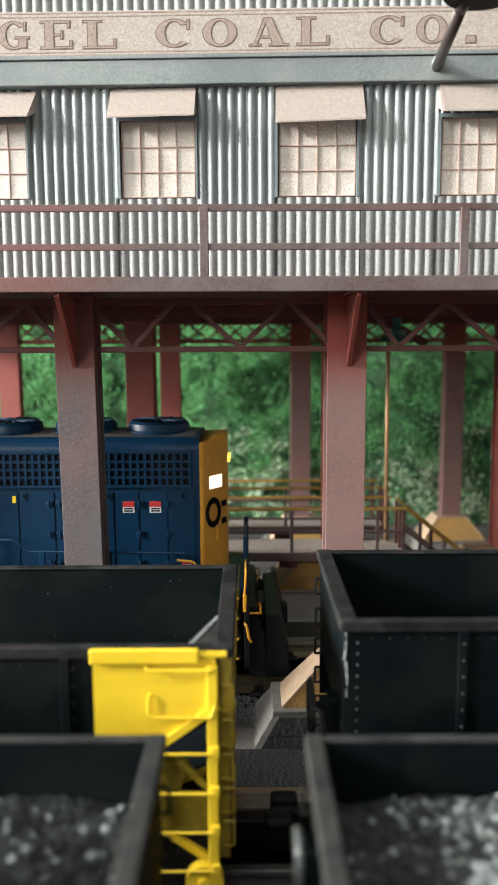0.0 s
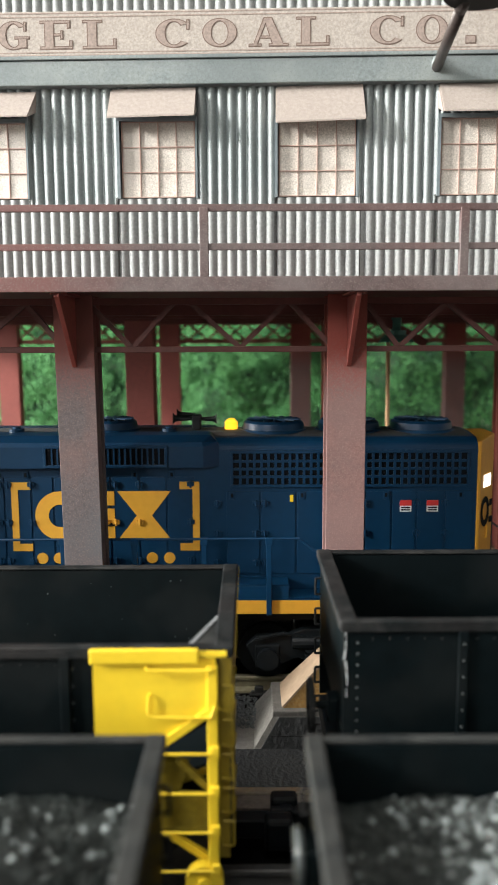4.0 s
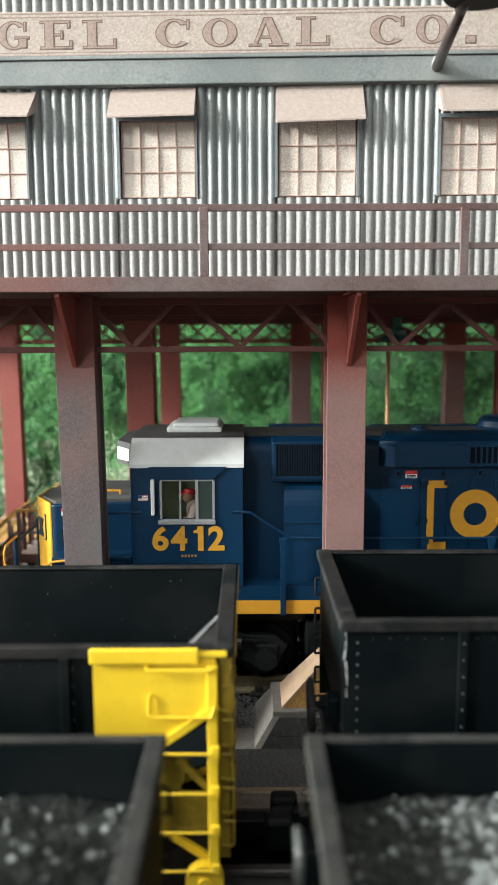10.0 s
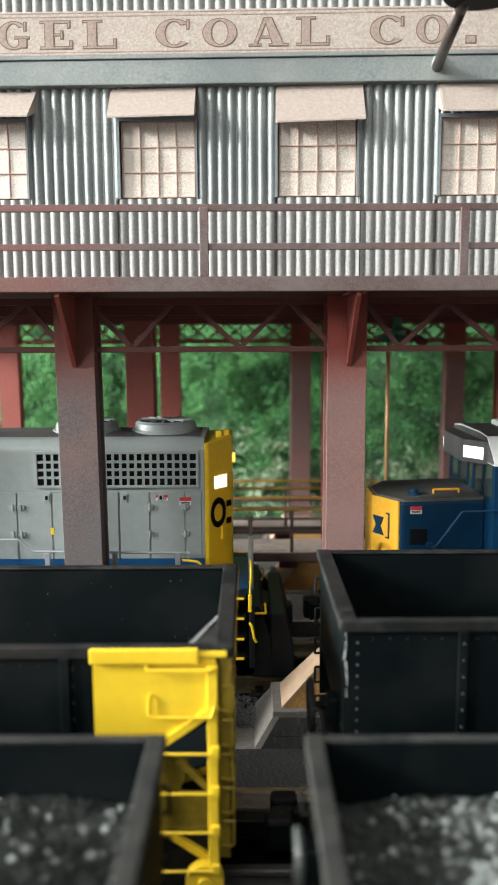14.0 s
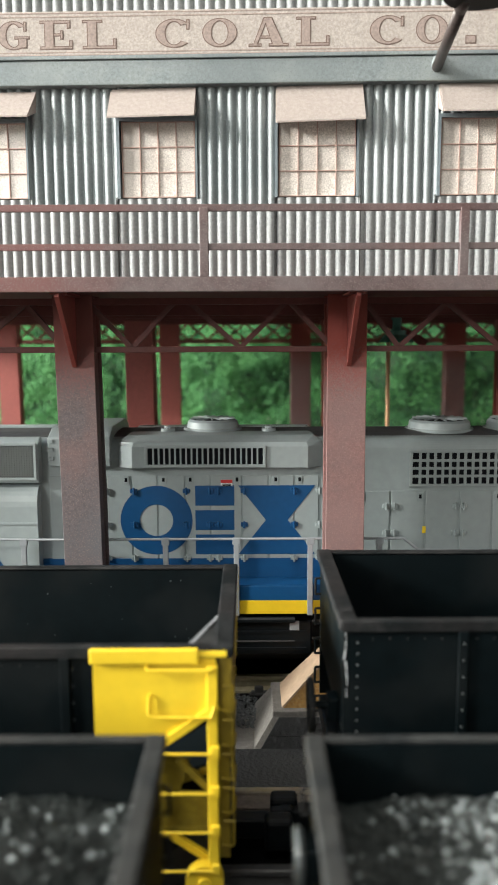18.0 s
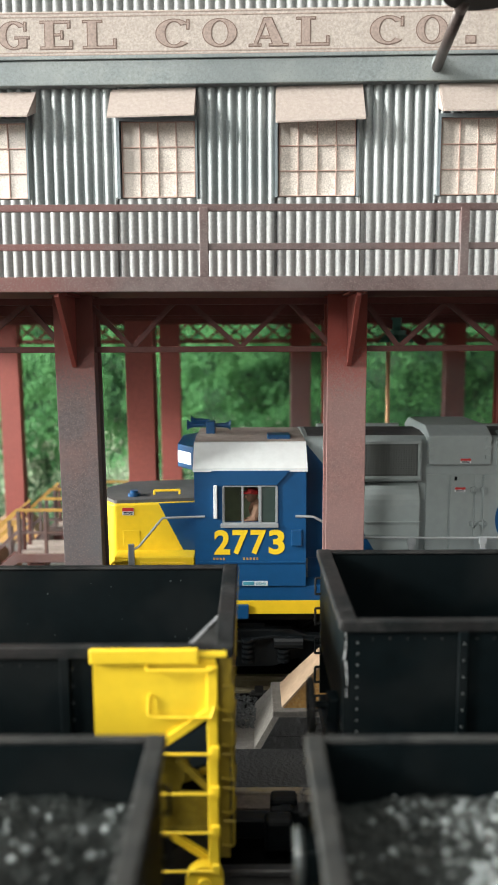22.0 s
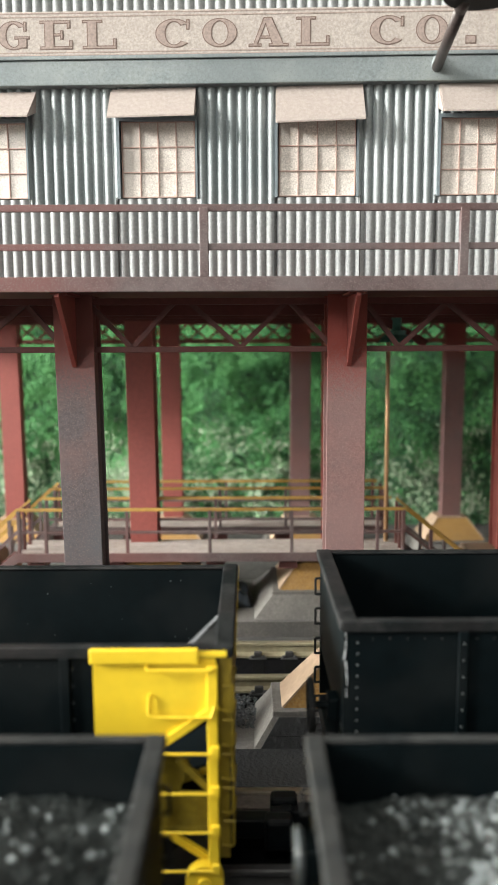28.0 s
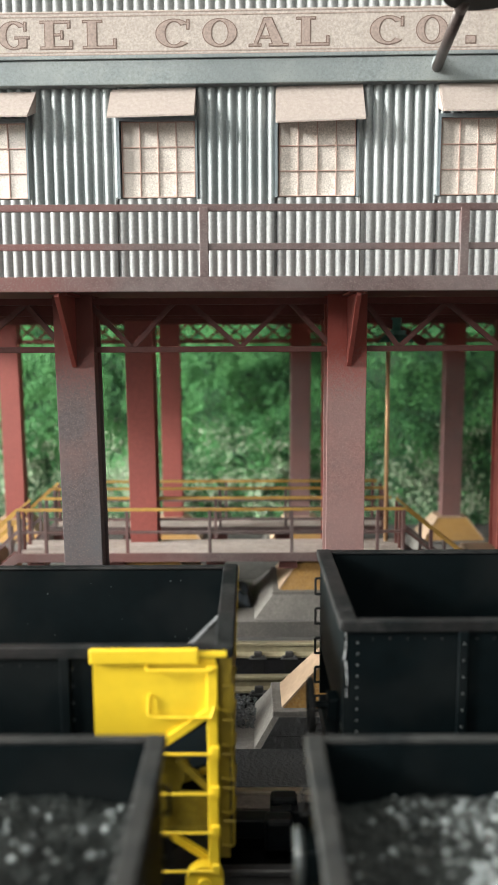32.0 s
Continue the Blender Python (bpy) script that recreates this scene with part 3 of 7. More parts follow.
def build_column(x, y, w, d, z0, z1, m, bracket, lean=0.0, name="column"):
    """An H-column of two flanges and a web, with a gusset under the deck's overhang."""
    bm = B()
    t = 0.07
    bx(bm, x - w / 2, x + w / 2, y, y + t, z0, z1, 0.008)
    bx(bm, x - w / 2, x + w / 2, y + d - t, y + d, z0, z1, 0.008)
    bx(bm, x - w * 0.42, x + w * 0.42, y + t, y + d - t, z0, z1)
    shear = Matrix.Identity(4)
    shear[0][2] = lean
    turn = OFF @ Matrix.Translation((0, 0, z1)) @ shear @ Matrix.Translation((0, 0, -z1))
    c = part(name, bm, M[m], building, turn=turn)
    if bracket:
        for xx in (x + 0.01 if x < 0 else x + 0.03,):
            g = B()
            prism(g, [(y, 6.66), (y - 1.0, 6.66), (y - 1.0, 6.58), (y - 0.03, 5.58), (y, 5.58)], "x", xx - 0.035, xx + 0.035, 0.006)
            bx(g, xx - 0.12, xx + 0.12, y - 0.9, y, 6.62, 6.655)
            part("gusset", g, M["oxide"], c, "red triangular gusset plate", OFF)
    return c


FRONT_Y, MID_Y, REAR_Y = 11.85, 17.35, 22.6
for x in (-6.9, -2.66, 1.5, 5.7):
    build_column(x, FRONT_Y, 0.60, 0.58, 0.7, 6.66, "oxide_grey" if x < 0 else "oxide_dust", True, -0.01 if x < 0 else 0.0)
for x in (-6.8, -2.45, 1.98, 5.98):
    build_column(x, MID_Y, 0.62, 0.62, 0.9, 6.66, "oxide_bright", False, -0.006)
for x in (-7.0, -2.30, 1.52, 6.02):
    build_column(x, REAR_Y, 0.58, 0.4, 0.66, 6.66, "oxide_bright" if x < 0 else "oxide_dust", False, -0.004 if x < 0 else 0.0)


def build_truss(y, z0, z1, x0, x1, panel, m, thick, cross):
    bm = B()
    bx(bm, x0, x1, y - thick, y + thick, z0, z0 + 0.125, 0.01)
    t = part("truss", bm, M[m], building, "red steel lattice truss", OFF)
    bm = B()
    bx(bm, x0, x1, y - thick, y + thick, z1 - 0.1, z1, 0.01)
    part("chord", bm, M[m], t, turn=OFF)
    x = x0
    k = 0
    while x < x1 - 0.01:
        lo, hi = z0 + 0.1, z1 - 0.06
        ends = [((x, lo), (x + panel, hi))] if k % 2 == 0 else [((x, hi), (x + panel, lo))]
        if cross:
            ends = [((x, lo), (x + panel, hi)), ((x, hi), (x + panel, lo))]
        for n, (p, q) in enumerate(ends):
            bm = B()
            yy = y + (0.02 if n else -0.02)
            bar(bm, (p[0], yy, p[1]), (q[0], yy, q[1]), thick, 0.07 if not cross else 0.06)
            part("diagonal", bm, M[m], t, turn=OFF)
        x += panel
        k += 1


def front_truss():
    """The front truss: a zigzag between two chords, bay by bay."""
    y, lo, hi = 12.05, 5.86, 6.54
    bm = bx(B(), -10, 10, y - 0.05, y + 0.05, 5.795, 5.885, 0.01)
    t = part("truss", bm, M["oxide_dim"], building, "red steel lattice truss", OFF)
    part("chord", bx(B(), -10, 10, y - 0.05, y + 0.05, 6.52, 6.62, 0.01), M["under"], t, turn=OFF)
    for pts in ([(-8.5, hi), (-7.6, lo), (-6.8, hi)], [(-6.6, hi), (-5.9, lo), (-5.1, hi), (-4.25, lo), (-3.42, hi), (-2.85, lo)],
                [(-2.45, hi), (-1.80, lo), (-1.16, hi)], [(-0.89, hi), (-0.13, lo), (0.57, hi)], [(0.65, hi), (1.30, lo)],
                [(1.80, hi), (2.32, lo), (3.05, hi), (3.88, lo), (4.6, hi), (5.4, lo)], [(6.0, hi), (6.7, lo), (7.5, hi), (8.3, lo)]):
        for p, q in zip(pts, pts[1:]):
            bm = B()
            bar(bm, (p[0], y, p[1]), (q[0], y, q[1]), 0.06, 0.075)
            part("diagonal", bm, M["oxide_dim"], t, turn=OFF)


front_truss()
build_truss(22.7, 5.87, 6.50, -10, 10, 0.55, "oxide", 0.05, True)


# ---- pedestals under the columns ----
def build_pedestal(x, y, w, d, z0, z1, z2, wide, foot, top, soot):
    """A battered concrete plinth with a sloping ochre cap. top: half sizes of the cap's upper face."""
    p = thing("column_pedestal", (x, y, z0), "ochre-painted sloping pedestal on a grey concrete plinth", "pedestal", "column pedestals")
    h = z1 - z0
    bm = B()
    frustum(bm, (-wide, wide, -d - foot, d + foot), (-w, w, -d, d), 0, h)
    part("plinth", bm, M["concrete"], p)
    if soot:
        # a dark coal-dusted board lies against the battered front, in two courses
        for k, (a, b) in enumerate(((0.0, 0.36), (0.38, 0.86))):
            def at(f, out):
                return -d - foot + foot * f - out
            bm = B()
            i0, i1 = wide - (wide - w) * a - 0.10, wide - (wide - w) * b - 0.10
            frustum(bm, (-i0, i0, at(a, 0.03), at(a, -0.05)), (-i1, i1, at(b, 0.03), at(b, -0.05)), h * a, h * b)
            part("front_board", bm, M["soot"], p, "coal-dusted dark front board")
    bm = bx(B(), -w - 0.05, w + 0.05, -d - 0.03, d + 0.03, h - 0.07, h + 0.03, 0.02)
    part("ledge", bm, M["concrete"], p, "pale chipped concrete ledge")
    a, (b, e) = w - 0.13, top
    bm = B()
    frustum(bm, (-a, a, -d + 0.08, d - 0.08), (-b, b, -e, e), h + 0.03, z2 - z0)
    part("cap", bm, M["ped"], p, "ochre sloping cap")
    part("cap_top", bx(B(), -b - 0.02, b + 0.02, -e - 0.02, e + 0.02, z2 - z0, z2 - z0 + 0.03, 0.01), M["ped_side"], p, "tan worn top edge")
    for s in (-1, 1):
        bm = B()
        pts = [(s * a, -d + 0.07, h + 0.035), (s * a, d - 0.07, h + 0.035), (s * b, e + 0.01, z2 - z0 + 0.005), (s * b, -e - 0.01, z2 - z0 + 0.005)]
        vs = [bm.verts.new(q) for q in pts] + [bm.verts.new((q[0] + s * 0.03, q[1], q[2] + 0.012)) for q in pts]
        for f in ((0, 1, 2, 3), (7, 6, 5, 4), (0, 4, 5, 1), (1, 5, 6, 2), (2, 6, 7, 3), (3, 7, 4, 0)):
            bm.faces.new([vs[k] for k in f])
        bmesh.ops.recalc_face_normals(bm, faces=bm.faces)
        part("cap_side", bm, M["ped_side"], p, "tan worn side of the cap")


for x in (-6.9, -2.66, 1.5, 5.7):
    build_pedestal(x, 12.0, 1.10, 0.50, -0.33, 0.17, 0.86, 1.45, 0.24, (0.35, 0.30), True)
for x in (-6.8, -2.45, 1.98, 5.98):
    build_pedestal(x, 17.35, 1.44, 0.95, 0.0, 0.47, 1.10, 1.88, 0.38, (0.88, 0.72), False)
for x in (-7.0, -2.30, 1.52, 6.02):
    build_pedestal(x, 22.8, 1.0, 0.75, -0.34, 0.06, 0.70, 1.15, 0.35, (0.42, 0.33), False)

# strips beside the tracks
for nm, x0, x1, y0, y1, z1, m, words in (("dust_strip", -9, 9, 9.30, 9.60, -0.03, "dust", "brown dust packed along the rail"),
                                         ("trackside_board", -9, 9, 10.02, 11.2, -0.275, "board", "cinder-dusted dark board along the track"),
                                         ("concrete_slab", -11, 11, 15.88, 18.78, 0.0, "concrete", "long grey concrete slab under the middle pedestals"),
                                         ("concrete_apron", -1.4, 1.0, 11.2, 12.35, -0.31, "concrete", "pale grey concrete apron beside the pedestal")):
    tagged(part(nm, bx(B(), x0, x1, y0, y1, -0.345, z1, 0.008), M[m]), words, nm.split("_")[1], kind="structure")


def folded_tarpaulin(x, y):
    """A dark sheet lying in soft folds on the slab."""
    bm = B()
    nx, ny = 18, 14
    g = []
    for i in range(nx + 1):
        col = []
        for j in range(ny + 1):
            u, v = i / nx, j / ny
            edge = min(1.0, 5 * min(u, 1 - u, v, 1 - v))
            fold = 0.07 * math.sin(9 * v + 3 * u) + 0.06 * noise.noise(Vector((u * 4, v * 4, 0.7)))
            col.append(bm.verts.new((-0.28 + 0.56 * u, -0.45 + 0.9 * v, max(0.0, edge * (0.33 + fold)))))
        g.append(col)
    for i in range(nx):
        for j in range(ny):
            bm.faces.new((g[i][j], g[i + 1][j], g[i + 1][j + 1], g[i][j + 1]))
    rim = [g[i][0] for i in range(nx + 1)] + [g[nx][j] for j in range(1, ny + 1)] + [g[i][ny] for i in range(nx - 1, -1, -1)] + [g[0][j] for j in range(ny - 1, 0, -1)]
    bm.faces.new(rim[::-1])
    ob = part("folded_tarpaulin", bm, M["tarp"], smooth=True)
    ob.location = Vector((x, y, 0.0)) * S
    tagged(ob, "dark blue-grey folded tarpaulin lying on the concrete slab", "tarpaulin")


folded_tarpaulin(-0.22, 17.2)

# ---- platforms behind the track ----
def railing_line(p, y, x0, x1, posts, z, mtop, mlow, top=1.0):
    for zz, m, h in ((z + top, mtop, 0.05), (z + top * 0.5, mlow, 0.045)):
        bm = B()
        bx(bm, x0, x1, y - 0.03, y + 0.03, zz - h, zz + h * 0.3, 0.006)
        part("rail", bm, M[m], p)
    for x in posts:
        bm = B()
        bx(bm, x - 0.035, x + 0.035, y - 0.035, y + 0.035, z - 0.06, z + top - 0.04, 0.005)
        part("post", bm, M["rail_brown"], p)


def steps(p, x, y0, y1, z, s, run, drop, n=6):
    """Open steps that go down towards s, with stringers and yellow handrails."""
    for y in (y0, y1):
        bm = B()
        bar(bm, (x, y, z - 0.05), (x + s * run, y, z - drop), 0.05, 0.2)
        part("stringer", bm, M["rail_brown"], p, "brown sloping stringer")
        bm = B()
        bar(bm, (x, y, z + 0.98), (x + s * run, y, z - drop + 0.95), 0.05, 0.055)
        part("handrail", bm, M["yellow_rail"], p, "yellow sloping handrail")
        bm = B()
        bar(bm, (x, y, z + 0.5), (x + s * run, y, z - drop + 0.48), 0.04, 0.06)
        part("rail", bm, M["rail_brown"], p)
        for k in (0.3, 0.6, 0.97):
            bm = B()
            xx, zz = x + s * run * k, z - drop * k
            bx(bm, xx - 0.035, xx + 0.035, y - 0.035, y + 0.035, zz - 0.1, zz + 0.95)
            part("post", bm, M["rail_brown"], p)
    for k in range(1, n):
        bm = B()
        xx, zz = x + s * run * k / n, z - drop * k / n
        bx(bm, xx - 0.15, xx + 0.15, y0, y1, zz - 0.06, zz)
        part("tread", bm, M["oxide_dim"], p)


def build_platform(y0, y1, x0, x1, z, posts, rear_posts):
    p = thing("loading_platform", (0, 0, 0), "timber platform with brown and yellow steel railings beside the track", "platform", "platforms")
    n = 5
    for i in range(n):
        a = y0 + (y1 - y0) * i / n
        b = y0 + (y1 - y0) * (i + 1) / n
        bm = B()
        bx(bm, x0, x1, a + 0.008, b - 0.008, z - 0.07, z + (0.004 if i % 2 else 0.0), 0.008)
        part("plank", bm, M["plank"], p)
    bm = B()
    bx(bm, x0, x1, y0 - 0.07, y0, z - 0.16, z + 0.03, 0.008)
    part("edge_beam", bm, M["rail_brown"], p, "brown edge beam")
    for x in (-4.68, -2.95, -0.75, 0.85, 2.55):
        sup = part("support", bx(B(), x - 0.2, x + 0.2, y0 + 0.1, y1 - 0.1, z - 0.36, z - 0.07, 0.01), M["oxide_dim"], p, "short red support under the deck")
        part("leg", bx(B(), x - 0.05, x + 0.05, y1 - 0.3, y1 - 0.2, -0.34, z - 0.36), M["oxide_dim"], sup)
    railing_line(p, y0 + 0.02, x0, x1, posts, z, "yellow_rail", "rail_brown")
    # short return rails across the ends, beside the stairs
    for x in (x0 + 0.05, x1 - 0.05):
        for f in (0.33, 0.66):
            yy = y0 + (y1 - y0) * f
            part("post", bx(B(), x - 0.03, x + 0.03, yy - 0.03, yy + 0.03, z - 0.06, z + 0.97, 0.005), M["oxide_dim"], p)
    railing_line(p, y1 - 0.03, x0 + 0.3, x1 - 0.1, rear_posts, z, "yellow_rail", "rail_brown")
    return p


PZ = 1.36
near = build_platform(16.36, 17.62, -5.05, 3.39, PZ, [-5.0, -4.42, -2.65, -0.86, 0.92, 2.78, 3.34], [-4.7, -4.1, -0.78, 2.6, 3.2])
steps(near, -5.05, 16.45, 17.5, PZ, -1, 1.7, 1.5)
steps(near, 3.39, 16.45, 17.5, PZ, 1, 1.9, 1.5)
far = build_platform(18.72, 19.75, -4.9, 3.4, PZ, [-4.8, -2.6, -0.72, 0.9, 3.3], [-4.6, -2.5, -0.6, 1.05, 3.2])
steps(far, -4.9, 18.8, 19.6, PZ, -1, 1.7, 1.5)

rodthing = thing("copper_rod", (3.14, 17.4, PZ), "thin upright bare copper rod beside the platform railing", "rod")
part("shaft", rod(B(), (0, 0, -0.2), (-0.02, 0, 5.2), 0.045, 10), M["copper"], rodthing, smooth=True)
pipe = thing("overhead_pipe", (2.95, 15.6, 5.9), "green verdigris pipe hanging below the deck", "pipe")
bm = rod(B(), (0, 0, 0.25), (0, 0, 0.78), 0.10, 14)
part("shaft", bm, M["green_pipe"], pipe, smooth=True)
part("flange", rod(rod(B(), (0, 0, 0.16), (0, 0, 0.25), 0.2, 16), (0, 0, 0.02), (0, 0, 0.16), 0.36, 16, 0.24), M["green_pipe"], pipe)
bm = B()
bar(bm, (-0.35, 0, 0.5), (0.6, 0, -0.02), 0.1, 0.16)
part("brace", bm, M["under"], pipe)


# ---- hillside behind ----
def hill_y(x, z):
    return 26.5 + 0.55 * z + 0.9 * noise.noise(Vector((x * 0.35, z * 0.5, 1.7)))


def build_hillside():
    bm = B()
    nx, nz = 60, 26
    g = [[bm.verts.new((-19 + 38 * i / nx, hill_y(-19 + 38 * i / nx, -0.34 + 12 * j / nz), -0.34 + 12 * j / nz)) for j in range(nz + 1)] for i in range(nx + 1)]
    for i in range(nx):
        for j in range(nz):
            bm.faces.new((g[i][j], g[i + 1][j], g[i + 1][j + 1], g[i][j + 1]))
    hill = part("hillside", bm, M["rock"], smooth=True)
    tagged(hill, "steep mossy hillside overgrown with green foliage", "hillside", kind="structure")
    rng = np.random.default_rng(5)

    def leaves(name, count, size, m, zlo, zhi, keep, out, label):
        verts, faces = [], []
        made = 0
        while made < count:
            x, z = rng.uniform(-11.5, 11.5), rng.uniform(zlo, zhi)
            if keep(x, z) < rng.uniform(0, 1):
                continue
            lump = 0.5 + 0.5 * noise.noise(Vector((x * 1.6, z * 1.6, 4.2)))
            c = np.array([x, hill_y(x, z) - rng.uniform(0.0, out) * (0.35 + lump), z])
            s = size * rng.uniform(0.5, 1.3)
            a = rng.normal(size=3)
            a[1] *= 0.35
            a /= np.linalg.norm(a)
            b = np.cross(a, np.array([0, 1.0, -0.5]) + 0.6 * rng.normal(size=3))
            b /= np.linalg.norm(b)
            k = len(verts)
            verts += [tuple((c + a * s) * S), tuple((c + b * s * 0.6) * S), tuple((c - a * s) * S), tuple((c - b * s * 0.6) * S)]
            faces.append((k, k + 1, k + 2, k + 3))
            made += 1
        me = bpy.data.meshes.new(name)
        me.from_pydata(verts, [], faces)
        me.materials.append(M[m])
        tagged(new(name, me), label, "foliage", kind="stuff")

    def n(x, z, s, o):
        return 0.5 + 0.5 * noise.noise(Vector((x * s, z * s * 1.3, o)))

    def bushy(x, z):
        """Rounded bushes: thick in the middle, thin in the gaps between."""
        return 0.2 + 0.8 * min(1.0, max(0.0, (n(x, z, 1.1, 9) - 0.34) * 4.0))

    def tufts(x, z):
        """Where pale dry growth stands: low on the slope, in drifts."""
        k = 0.0
        for cx, cz, rx, rz, w in ((-0.7, 2.3, 1.6, 0.5, 0.7), (0.9, 1.6, 1.5, 0.5, 0.8), (-8.2, 1.6, 1.3, 0.9, 1.0), (-4.6, 1.5, 0.9, 0.9, 1.0), (-3.6, 2.2, 0.5, 0.4, 0.5),
                                  (5.6, 1.3, 1.1, 0.6, 0.8), (7.6, 2.2, 0.8, 0.7, 0.5), (-1.5, 1.0, 2.0, 0.4, 0.7)):
            k += w * math.exp(-((x - cx) / rx) ** 2 - ((z - cz) / rz) ** 2)
        k += 0.55 * math.exp(-((z - 0.45) / 0.55) ** 2)
        return k * max(0.0, 2.6 * n(x, z, 1.5, 3) - 0.75)
    leaves("foliage", 92000, 0.05, "leaf", -0.2, 7.4, lambda x, z: min(1, max(0.25, (z - 0.9) / 1.2)) * bushy(x, z) * (1 if x < 3 else 0.45), 0.75, "dense green foliage on the hillside")
    # dark leaves paint shade into the gaps and prevail right of x = 3
    leaves("dark_foliage", 30000, 0.055, "leaf_dark", -0.3, 7.4, lambda x, z: 1.0 - 0.9 * bushy(x, z) if x < 3 else 0.9, 0.35, "foliage coloured dark for shade on the hillside")
    leaves("dry_grass", 12000, 0.06, "leaf_pale", -0.2, 3.8, tufts, 0.85, "pale dry grass and blossom low on the hillside")


build_hillside()


# ---- hopper cars ----
def wheelset_bm():
    bm = B()
    for s in (-0.77, 0.77):
        rod(bm, (0, s - 0.07, 0), (0, s + 0.07, 0), 0.42, 20)
        inner = s - 0.09 if s > 0 else s + 0.09
        rod(bm, (0, inner - 0.02, 0), (0, inner + 0.02, 0), 0.47, 20)
    rod(bm, (0, -0.8, 0), (0, 0.8, 0), 0.08, 10)
    return bm


def car_truck(car, x):
    for s in (-1, 1):
        bm = B()
        prism(bm, [(x - 1.1, 0.62), (x - 0.9, 0.78), (x - 0.35, 0.80), (x - 0.2, 0.66), (x + 0.2, 0.66), (x + 0.35, 0.80), (x + 0.9, 0.78), (x + 1.1, 0.62),
                   (x + 0.9, 0.45), (x + 0.3, 0.25), (x - 0.3, 0.25), (x - 0.9, 0.45)], "y", s * 0.95 - 0.07, s * 0.95 + 0.07)
        part("side_frame", bm, M["black"], car)
    for dx in (-0.85, 0.85):
        ws = part("wheelset", wheelset_bm(), M["iron"], car, smooth=False)
        ws.location = Vector((x + dx, 0, 0.42)) * S


def coupler_bm(x, s, z=0.08):
    bm = B()
    bx(bm, min(x, x + s * 0.5), max(x, x + s * 0.5), -0.11, 0.11, z - 0.12, z + 0.12, 0.02)
    bx(bm, min(x + s * 0.38, x + s * 0.72), max(x + s * 0.38, x + s * 0.72), *sorted((-s * 0.26, -s * 0.02)), z - 0.2, z + 0.2, 0.05)
    bx(bm, min(x + s * 0.45, x + s * 0.62), max(x + s * 0.45, x + s * 0.62), *sorted((0.0, s * 0.14)), z - 0.17, z + 0.17, 0.03)
    return bm


